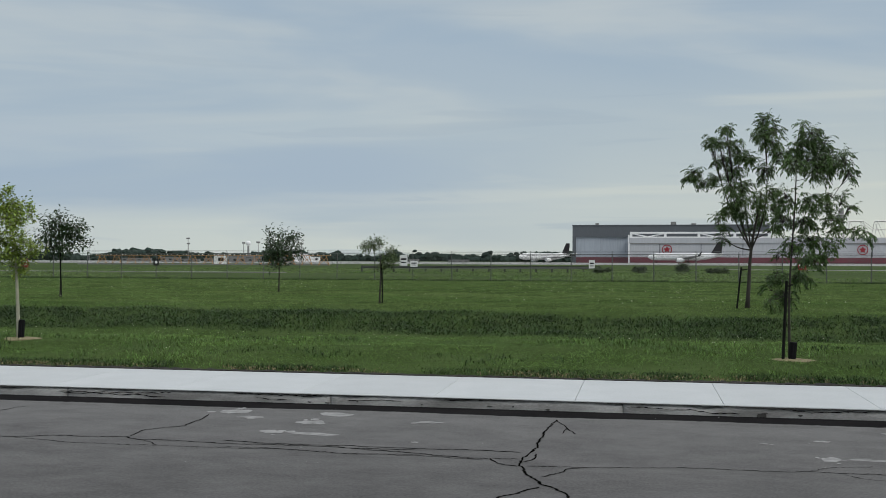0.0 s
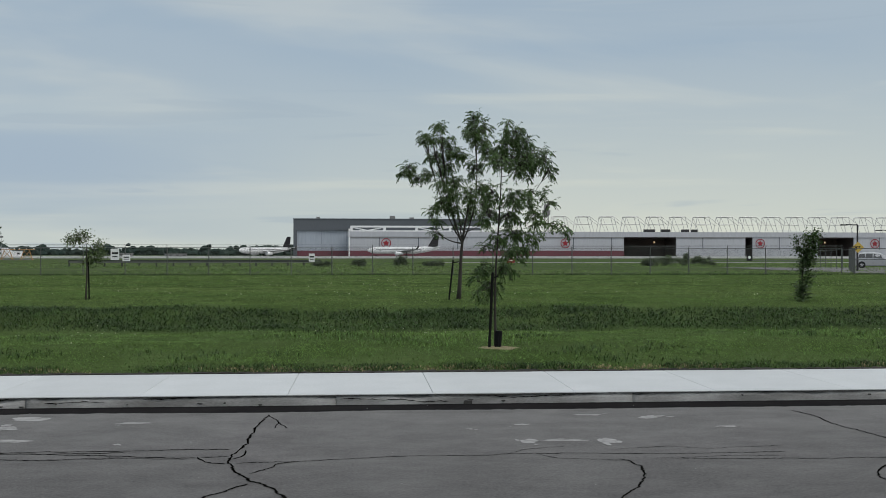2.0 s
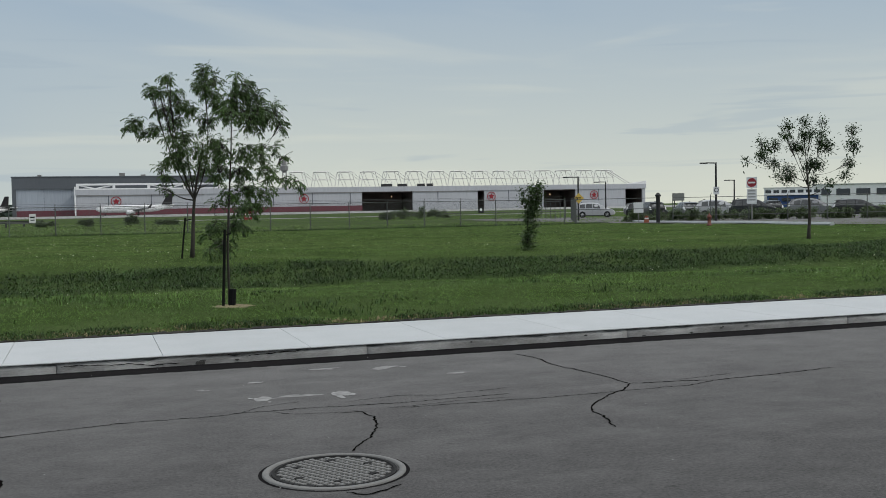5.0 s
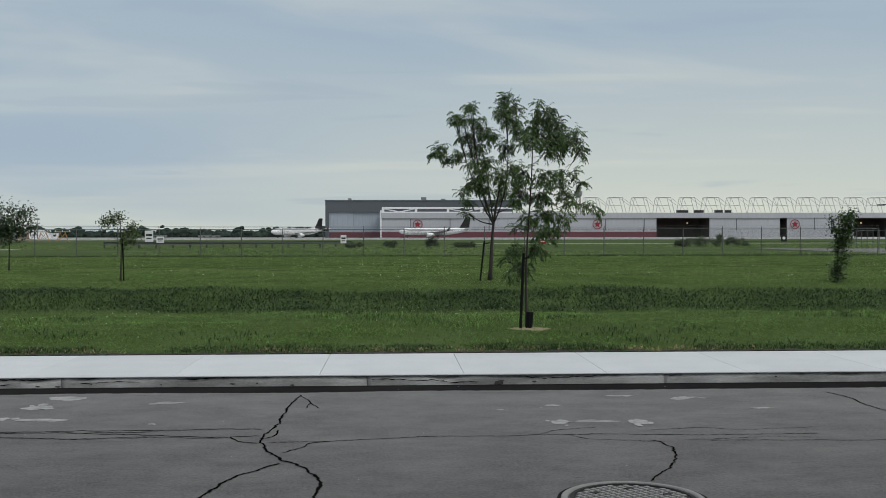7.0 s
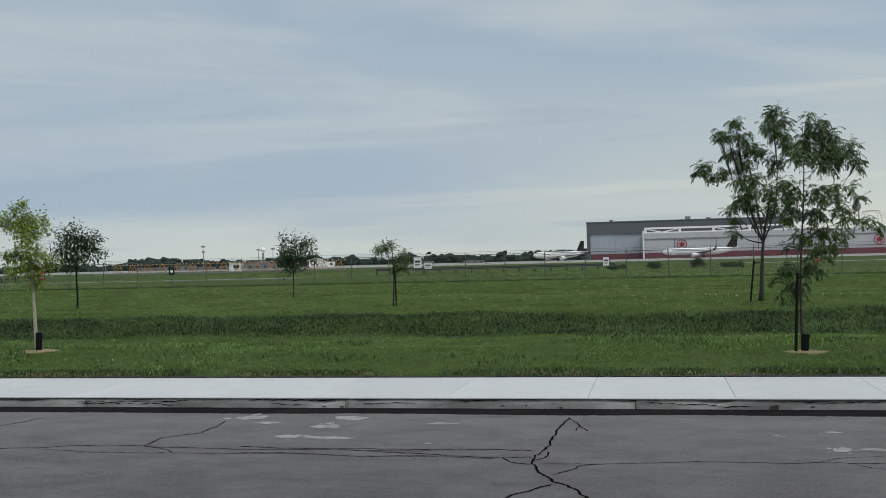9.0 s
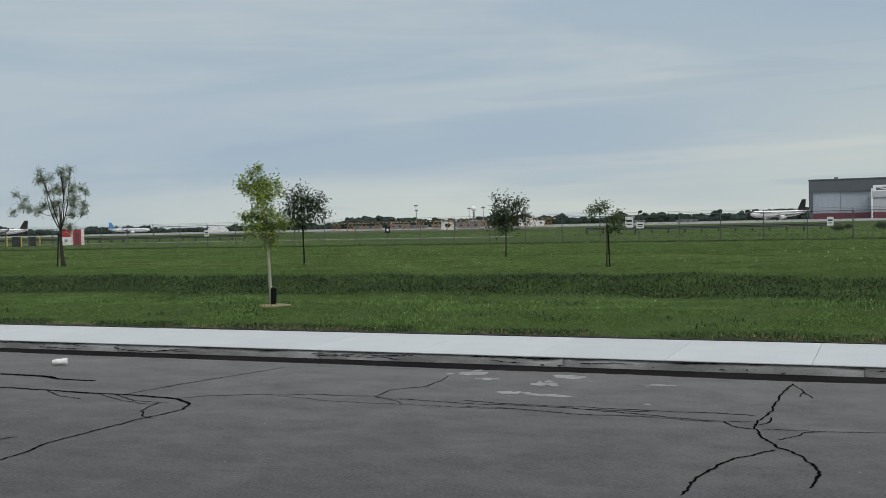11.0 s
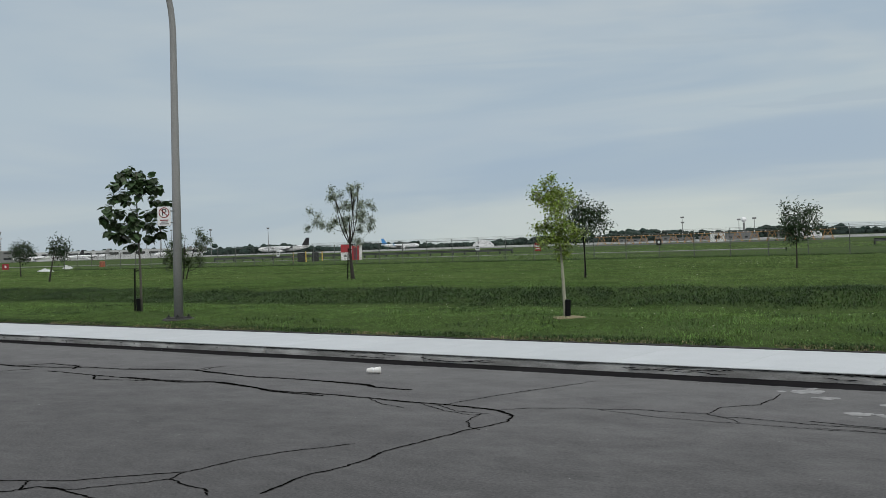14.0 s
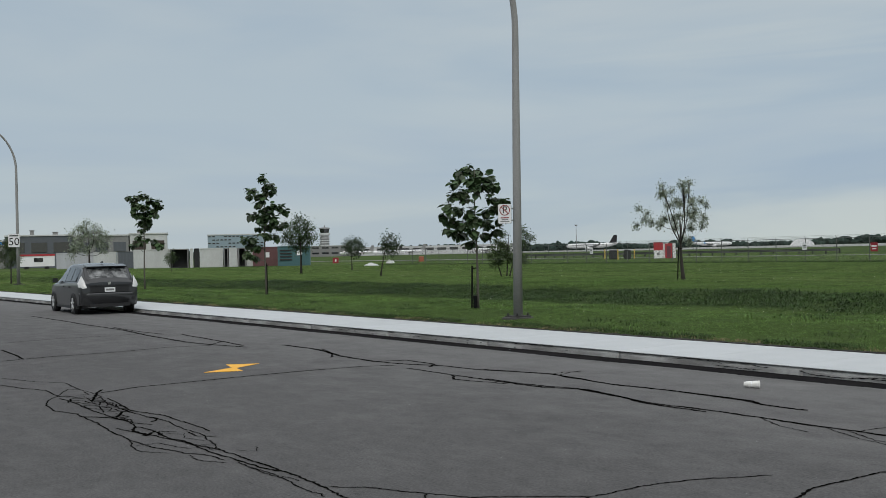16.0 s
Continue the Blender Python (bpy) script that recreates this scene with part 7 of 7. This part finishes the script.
hut(-104.66, 250, 3.4, 3, 2.4, M_WHITE, "small white hut among the approach lights", 20)
hut(-165.17, 505, 12, 8, 2.6, M_WHITE, "low white airfield building", 15)
for x, y, w, h in ((-158.29, 400, 9, 2.6), (-181.30, 425, 8, 2.2), (-205.41, 450, 12, 1.9), (-222.48, 470, 9, 3.0), (-150.20, 430, 6, 3.4), (-250.64, 490, 14, 2.2), (-119.87, 540, 8, 2.0), (-95.72, 550, 10, 1.8), (-196.36, 500, 16, 3.6), (-171.31, 440, 5, 4.4)):
    hut(x, y, w, 8, h * 0.7, M_GREYBLD, "low grey airfield building", 20)
arch = thing("arch_shelter", pose(-165.69, 495, 0, 0, 0, 18), "white arched shelter on the far apron", "shelter")
part("vault", Geo().prism([(-6.5, 0)] + [(-6.5 * math.cos(k * math.pi / 10), 4.6 * math.sin(k * math.pi / 10)) for k in range(1, 10)] + [(6.5, 0)], -5, 5), M_WHITE, arch)
dome = thing("dome_shelter", pose(-352.43, 500, 0, 0, 0, 35), "white domed shelter far across the field", "shelter")
part("vault", Geo().prism([(-6.4, 0)] + [(-6.4 * math.cos(k * math.pi / 10), 3.9 * math.sin(k * math.pi / 10)) for k in range(1, 10)] + [(6.4, 0)], -4, 4), M_WHITE, dome)
radar = thing("radar_tower", (-194.95, 500, 0), "radar tower with a white radome", "radar tower")
part("frame", Geo().tube([(0, 0, 0), (0, 0, 8)], [0.7, 0.5], 8), M_STEEL, radar)
part("radome", Geo().lathe([(0.4, 8.2), (1.1, 8.7), (1.4, 9.5), (1.1, 10.3), (0.3, 10.7)], 14), M_WHITE, radar, smooth=True)
for x, y, h in ((-227.45, 500, 12), (-282.45, 500, 9.8), (-178.30, 470, 9.5), (-205.38, 520, 10), (-245.48, 540, 10), (-160.18, 480, 9), (-484.21, 372, 16), (-504.30, 395, 16), (-458.99, 352, 15), (-534.78, 400, 17), (-433.44, 365, 14), (-448.23, 420, 15)):
    lm = thing("apron_light_mast", (x, y, 0), "slim apron floodlight mast", "mast", "apron masts")
    part("pole", Geo().tube([(0, 0, 0), (0, 0, h)], [0.22, 0.12], 6), M_STEEL, lm)
    part("head", Geo().box((-0.9, -0.2, h - 0.5), (0.9, 0.2, h + 0.3)), M_STEEL, lm)

# terminal, hotel, control tower
tower = thing("control_tower", Matrix.Translation((-616.01, 347.7, 0)) @ Matrix.Diagonal((0.95, 0.95, 1, 1)), "grey airport control tower with a glazed cab", "tower")
part("shaft", Geo().lathe([(3.3, 0), (3.2, 13.0), (3.3, 13.2)], 12), M_GREYBLD, tower)
for k in range(6):
    part("ledge", Geo().lathe([(3.3, 4.0 + k * 1.6), (3.75, 4.0 + k * 1.6), (3.75, 4.6 + k * 1.6), (3.3, 4.6 + k * 1.6)], 12), M_CONT, tower)
part("gallery", Geo().lathe([(2.5, 13.2), (4.0, 14.6), (4.0, 15.6), (2.8, 15.7)], 12), M_CONT, tower)
part("cab", Geo().lathe([(2.9, 15.6), (3.6, 18.4), (0.5, 18.4)], 10), M_GLASS, tower)
part("roof", Geo().lathe([(3.9, 18.4), (3.8, 19.2), (0.5, 19.6), (0.2, 21.0)], 10), M_GREYBLD, tower)
M_HOTEL = mat("hotel_panels", (0.25, 0.32, 0.36), 0.5, col2=(0.19, 0.25, 0.29), scale=0.3)


def block(p0, p1, depth, h, m_, label, floors, cols, name="building", base=0.0, win=M_GLASS):
    a, b = Vector((*p0, 0)), Vector((*p1, 0))
    ln = (b - a).length
    root = thing(name, pose(a.x, a.y, base, 0, 0, math.degrees(math.atan2(b.y - a.y, b.x - a.x))), label, "building", "airport buildings")
    part("wall", Geo().box((0, 0, -0.4), (ln, depth, h)), m_, root)
    part("parapet", Geo().box((-0.2, -0.2, h), (ln + 0.2, depth + 0.2, h + h * 0.04)), M_CONT, root)
    for i in range(floors):
        for j in range(cols):
            if floors > 5 and (i * 5 + j * 3) % 7 in (1, 4):
                continue
            part("window", Geo().box((ln * (j + 0.15) / cols, -0.12, h * (i + 0.5) / floors), (ln * (j + 0.85) / cols, 0.0, h * (i + 0.8) / floors)), win, root)
    return root


block((-559.80, 240), (-545.45, 268), 20, 13.6, M_HOTEL, "large hotel with a chequer of pale panels and dark glass", 7, 14, base=0)
block((-597.24, 330), (-509.14, 420), 20, 5.2, M_CONT, "long low airport terminal", 1, 16)
block((-573.34, 300), (-554.22, 330), 14, 6.5, M_GREYBLD, "grey wing of the terminal", 2, 6)
block((-227.68, 30), (-217.12, 50.5), 8, 4.6, M_GREYBLD, "low grey wing of the depot", 1, 6)
block((-228.67, 29), (-217.62, 50), 9, 5.4, M_SKYBLUE, "faded blue roof band over the depot wing", 1, 1, base=0.0)
block((-216.91, 50.5), (-212.19, 62.0), 14, 6.4, M_HANGAR_DARK, "dark grey depot block with roof vents", 1, 3)
block((-211.85, 62.3), (-207.94, 71.8), 14, 6.2, M_GREYBLD, "flat-roofed grey depot block", 1, 3, win=M_HANGAR_DARK)
block((-207.82, 72.0), (-205.17, 78.7), 14, 6.4, M_CONT, "pale depot block with a brown panel", 1, 2, win=M_INSIDE)
for x, y, w, h in ((-215.19, 55, 0.7, 0.9), (-213.52, 59, 0.9, 0.5), (-210.52, 66, 1.6, 0.5), (-207.39, 74, 1.2, 0.5)):
    vent = thing("roof_vent", pose(x, y, 6.6, 0, 0, 70), "small grey vent on the depot roof", "vent", "roof vents")
    part("case", Geo().box((-w / 2, 0.5, 0), (w / 2, 1.6, h)), M_GREYBLD, vent)
    part("cap", Geo().box((-w / 2 - 0.1, 0.4, h), (w / 2 + 0.1, 1.7, h + 0.1)), M_STEEL, vent)

# containers and trailer by the depot
def container(p0, p1, m_, label, h=2.65, depth=2.4, opened=False, z=0.1):
    a, b = Vector((*p0, 0)), Vector((*p1, 0))
    ln = (b - a).length
    root = thing("container", pose(a.x, a.y, z, 0, 0, math.degrees(math.atan2(b.y - a.y, b.x - a.x))), label, "container", "containers")
    if opened:
        # Black back and floor paint the shade inside.
        part("back", Geo().box((0, depth - 0.1, 0), (ln, depth, h)), M_PLASTIC, root)
        for x in (0, ln - 0.12):
            part("side", Geo().box((x, 0, 0), (x + 0.12, depth - 0.1, h)), m_, root)
        part("top", Geo().box((0.12, 0, h - 0.12), (ln - 0.12, depth - 0.1, h)), m_, root)
        part("floor", Geo().box((0.12, 0, 0), (ln - 0.12, depth - 0.1, 0.12)), M_PLASTIC, root)
        return root
    part("shell", Geo().box((0, 0, 0), (ln, depth, h)), m_, root)
    n = max(2, int(ln / 0.45))
    rib = Geo()
    for k in range(n):
        rib.box((ln * (k + 0.25) / n, -0.035, 0.15), (ln * (k + 0.6) / n, 0.0, h - 0.15))
    tagged(part("ribs", rib, m_, root), kind="stuff")
    for x in (0, ln - 0.12):
        part("corner_post", Geo().box((x, -0.05, 0), (x + 0.12, 0.0, h)), m_, root)
    part("top_rail", Geo().box((0, -0.06, h - 0.12), (ln, 0.0, h + 0.02)), m_, root)
    return root


container((-143.34, 49.9), (-141.33, 54.3), M_CONT, "white storage container at the depot")
container((-141.33, 54.4), (-140.29, 56.6), M_GREYBLD, "open shed with its inner shade painted black", opened=True)
container((-140.18, 56.8), (-140.01, 57.2), M_CONT, "narrow white steel storage unit")
container((-139.95, 57.3), (-139.67, 57.9), M_PLASTIC, "narrow black steel storage unit")
container((-139.61, 58.0), (-138.21, 60.85), M_CONT, "white storage container with a dented door")
container((-138.16, 60.95), (-137.88, 61.5), M_GREYBLD, "gap between the containers with its shade painted black", opened=True)
container((-137.82, 61.6), (-137.27, 62.6), M_CONT, "short white steel storage container")
container((-137.22, 62.7), (-136.72, 63.6), M_GREYBLD, "open container with its inner shade painted black", opened=True)
container((-136.67, 63.7), (-136.18, 64.6), M_CONT, "short white steel storage container")
maroon = container((-134.46, 63.6), (-132.83, 66.6), M_BROWN, "dark maroon steel container with a small white notice")
part("notice", Geo().box((1.7, -0.08, 1.2), (2.3, -0.07, 1.9)), M_SIGN, maroon)
teal = container((-129.28, 64.8), (-127.03, 68.5), M_TEAL, "teal container with dark slats")
for k in range(4):
    part("slat", Geo().box((0.3, -0.14, 0.75 + k * 0.42), (1.9, -0.04, 0.93 + k * 0.42)), M_DARKSTEEL, teal)
part("notice", Geo().box((2.6, -0.08, 1.4), (3.3, -0.07, 2.0)), M_SIGN, teal)
container((-159.27, 44.0), (-157.29, 48.8), M_HANGAR, "grey sheet fence along the depot", h=2.5, depth=0.2)
container((-155.35, 48.2), (-154.10, 51.1), M_CONT, "white container beside the grey sheet fence", h=2.5)
container((-153.67, 51.3), (-150.92, 55.6), M_HANGAR_DARK, "dark grey gate panels of the depot", h=2.5, depth=0.3)
trailer = thing("trailer", pose(-175.96, 43.0, 0.25, 0, 0, 75) @ Matrix.Scale(0.8, 4), "white trailer with a red roof stripe", "trailer")
part("body", Geo().box((0, 0, 0.5), (6.5, 2.4, 2.6)), M_WHITE, trailer)
part("roof_stripe", Geo().box((-0.1, -0.1, 2.6), (6.6, 2.5, 2.95)), M_RED, trailer)
part("window", Geo().box((2.6, -0.06, 1.4), (4.3, 0.0, 2.2)), M_GLASS, trailer)
for x in (1.2, 5.0):
    part("wheel", Geo().lathe([(0.45, 0.1), (0.45, 0.4)], 14, (x, 0, 0.2), "y"), M_RUBBER, trailer)
for x, y, m_, h, lb in ((-140.83, 96.5, M_ORANGE, 0.9, "orange marker barrel in the meadow"), ):
    mk = part("marker", Geo().lathe([(0.45, 0), (0.42, h * 0.9), (0.34, h), (0.02, h)], 12), m_, at=(x, y, gz(x, y) - 0.02))
    tagged(mk, lb, "marker", "markers")

for x, y, w, h, sd in ((-108.73, 66.8, 0.95, 0.42, 1), (-132.33, 84.8, 0.6, 0.7, 2), (-134.14, 86.5, 0.45, 0.5, 3)):
    r = random.Random(sd)
    hp = [(w * k, h * (1 - k) ** 0.8) for k in (1, 0.85, 0.6, 0.35, 0.12)]
    hg = Geo().lathe(hp, 14)
    hg.v = [(a * r.uniform(0.8, 1.2), b * r.uniform(0.8, 1.2), c * r.uniform(0.75, 1.15)) for a, b, c in hg.v]
    tagged(part("tarpaulin", hg, M_CONT, at=(x, y, gz(x, y) - 0.02)), "low heap under a white tarpaulin in the grass", "heap", "white heaps")


rb = thing("warning_board", pose(-141.00, 80.6, gz(-140.61, 80), 0, 0, 60) @ Matrix.Scale(0.6, 4), "red warning board standing in the grass", "sign")
part("plate", plate(1.5, 1.4, 0.05), M_SIGNRED, rb, at=(0, 0, 1.0))
part("emblem", Geo().box((-0.2, -0.012, 0.7), (0.2, -0.004, 1.3)), M_SIGN, rb)
for q in (-0.6, 0.6):
    part("leg", Geo().box((q - 0.05, 0.01, -0.1), (q + 0.05, 0.08, 1.5)), M_STEEL, rb)


# ---- car park beyond the meadow ----
px, py = np.meshgrid(np.linspace(0, 1, 14), np.linspace(0, 1, 14))
lx = 36 + (px * 70) + 4 * np.clip(py * 2, 0, 1)
ly = 40 + py * 75 - px * 8
pv = np.stack([lx.ravel(), ly.ravel(), ground_z(lx, ly).ravel() + 0.035], 1)
pid = np.arange(196).reshape(14, 14)
pf = np.stack([pid[:-1, :-1].ravel(), pid[:-1, 1:].ravel(), pid[1:, 1:].ravel(), pid[1:, :-1].ravel()], 1)
lot = new("car_park", fast_mesh("car_park", pv, pf, M_ASPHALT))
tagged(lot, "grey asphalt car park behind the meadow", "car park", kind="structure")
kerb_line = [(34.09, 41.7), (36.31, 48), (38.72, 55.7), (40.13, 63), (41.23, 69.6), (44.35, 80)]
edge = part("lot_kerb", Geo().tube([(x, y, gz(x, y) + 0.06) for x, y in kerb_line], 0.12, 6), M_WALK)
tagged(edge, "pale concrete kerb of the car park drive", "kerb", kind="structure")


def lot_lamp(x, y, h, arm, label):
    root = thing("car_park_lamp", (x, y, gz(x, y)), label, "street lamp", "car park lamps")
    part("pole", Geo().tube([(0, 0, -0.1), (0, 0, h)], [0.1, 0.07], 8), M_DARKSTEEL, root)
    part("arm", Geo().tube([(0.0, 0, h - 0.05), (-arm, 0.3 * arm, h - 0.02)], 0.05, 6), M_DARKSTEEL, root)
    part("lamp_head", Geo().box((-arm - 0.5, 0.3 * arm - 0.12, h - 0.1), (-arm + 0.1, 0.3 * arm + 0.12, h)), M_DARKSTEEL, root)


lot_lamp(47.09, 71.3, 4.65, 0.75, "dark square-headed lamp at the car park entrance")
lot_lamp(44.25, 90.0, 4.2, 0.9, "dark lamp post in the car park")
lot_lamp(55.85, 106.7, 4.1, 0.8, "dark lamp post in the car park")
lot_lamp(67.97, 99.5, 4.0, 0.6, "dark lamp post in the car park")

noent = thing("no_entry_sign", pose(46.39, 65.6, gz(46.39, 65.6), 0, 0, -35), "no-entry sign above a white board on a post", "sign")
part("post", Geo().tube([(0, 0.05, -0.1), (0, 0.05, 3.2)], 0.04, 8), M_STEEL, noent)
part("plate", plate(0.75, 0.8, 0.03), M_SIGN, noent, at=(0, 0, 2.85))
part("disc", Geo().lathe([(0.33, -0.008), (0.33, -0.002)], 24, (0, 0, 2.85), "y"), M_SIGNRED, noent)
part("bar", Geo().box((-0.25, -0.014, 2.79), (0.25, -0.009, 2.91)), M_SIGN, noent)
part("board", plate(0.7, 1.1, 0.03), M_SIGN, noent, at=(0, 0, 1.85))
for k in range(4):
    part("text_bar", Geo().box((-0.26, -0.006, 2.2 - k * 0.22), (0.26, -0.002, 2.28 - k * 0.22)), M_STEEL, noent)
diamond = thing("warning_sign", pose(44.15, 89.7, gz(44.15, 89.7) + 2.15, 0, 0, -25), "yellow diamond warning sign with a black arrow", "sign")
part("plate", Geo().prism([(0.5, 0), (0, 0.5), (-0.5, 0), (0, -0.5)], 0, 0.01), M_SIGNYEL, diamond)
part("arrow_shaft", Geo().box((-0.2, -0.01, -0.2), (-0.1, -0.004, 0.08)).box((-0.1, -0.01, 0.0), (0.08, -0.004, 0.08)), M_BLACK, diamond)
part("arrow_head", Geo().prism([(0.08, -0.06), (0.24, 0.04), (0.08, 0.14)], -0.01, -0.004), M_BLACK, diamond)
limit = thing("round_sign", pose(46.99, 71.1, 2.4, 0, 0, -33), "small white square sign on the lamp post", "sign")
part("plate", plate(0.45, 0.6, 0.03), M_SIGN, limit)
part("emblem", ring(0.18, 0.13, 24, -0.005), M_BLACK, limit, at=(0, 0, 0.05))

gate = thing("gate_post", (40.73, 69.3, gz(40.73, 69.3)), "thick black gate post with a domed cap", "post")
part("post", Geo().lathe([(0.15, -0.1), (0.15, 2.0), (0.22, 2.0), (0.22, 2.1), (0.1, 2.25), (0.01, 2.3)], 12), M_BLACK, gate)
notice = thing("notice_board", pose(40.42, 71.7, gz(40.32, 71.7), 0, 0, -30), "blank white notice board on the side fence", "sign")
part("panel", plate(0.75, 0.8, 0.02), M_SIGN, notice, at=(0, 0, 1.2))
part("post", Geo().tube([(0, 0.05, -0.1), (0, 0.05, 1.6)], 0.03, 6), M_STEEL, notice)
barrier = thing("barrier", pose(40.83, 71.2, gz(40.83, 71.2), 0, 0, -30) @ Matrix.Scale(0.75, 4), "orange plastic barrier by the gate", "barrier")
part("body", Geo().prism([(-0.28, 0), (0.28, 0), (0.16, 0.75), (-0.16, 0.75)], -0.2, 0.2), M_ORANGE, barrier)
part("stripe", Geo().box((-0.22, -0.21, 0.4), (0.22, -0.2, 0.55)), M_SIGN, barrier)
hyd = thing("fire_hydrant", (32.97, 50.5, gz(32.97, 50.5)), "faded red fire hydrant in the grass", "hydrant")
part("barrel", Geo().lathe([(0.16, 0), (0.16, 0.05), (0.1, 0.06), (0.1, 0.42), (0.13, 0.44), (0.13, 0.48), (0.1, 0.56), (0.04, 0.62), (0.03, 0.68)], 12), M_HYDRANT, hyd, smooth=True)
for s in (-1, 1):
    part("outlet", Geo().lathe([(0.05, s * 0.08), (0.05, s * 0.17)], 8, (0, 0, 0.36), "x"), M_DARKSTEEL, hyd)

side = thing("fence", (0, 0, 0), "side run of the chain-link fence towards the car park", "fence")
run = [Vector((37.2, FY, 0)), Vector((46.36, 96, 0)), Vector((52.41, 118, 0))]
run2 = [Vector((40.73, 69.3, 0)), Vector((37.2, FY, 0))]
for a, b in zip(run, run[1:]):
    n = int((b - a).length / 3.0)
    for i in range(n):
        p = a.lerp(b, i / n)
        part("post", post_mesh, M_FENCE, side, at=(p.x, p.y, gz(p.x, p.y)))
    part("top_rail", Geo().tube([(a.x, a.y, 1.95 + base_z), (b.x, b.y, 1.95 + base_z)], 0.024, 5), M_FENCE, side)
a, b = run2
part("top_rail", Geo().tube([(a.x, a.y, 1.9), (b.x, b.y, 1.9)], 0.024, 5), M_FENCE, side)
part("lower_rail", Geo().tube([(a.x, a.y, 1.1), (b.x, b.y, 1.1)], 0.024, 5), M_FENCE, side)
run3 = [Vector((42.54, 70.2, 0)), Vector((66.66, 56, 0))]
n = 11
for i in range(n):
    p = run3[0].lerp(run3[1], i / (n - 1))
    part("post", post_mesh, M_FENCE, side, at=(p.x, p.y, gz(p.x, p.y)))
for z in (0.55, 1.2, 1.9):
    part("rail", Geo().tube([(q.x, q.y, z + gz(q.x, q.y)) for q in (run3[0], run3[0].lerp(run3[1], 0.5), run3[1])], 0.022, 5), M_FENCE, side)
block((153.32, 211.5), (162.43, 204.5), 12, 2.8, M_BLUE, "blue clad building behind the car park", 1, 4)
block((154.33, 214), (164.45, 206), 12, 4.6, M_WHITE, "white building with a blue ground floor", 2, 7)
block((186.64, 237), (206.91, 222), 12, 5.7, M_WHITE, "plain white building behind the car park", 1, 5)
bill = thing("billboard", pose(104.46, 171, 0, 0, 0, -30), "dark billboard beyond the car park", "billboard")
part("panel", Geo().box((-1.1, -0.1, 1.9), (1.1, 0.1, 3.3)), M_GREYBLD, bill)
for s in (-0.7, 0.7):
    part("leg", Geo().box((s - 0.08, 0.1, -0.3), (s + 0.08, 0.25, 3.0)), M_DARKSTEEL, bill)
for i in range(9):
    shrub(45 + i * 2.6, 79 - i * 1.7, 3.2, 0.95, 80 + i, "low hedge plant along the car park")
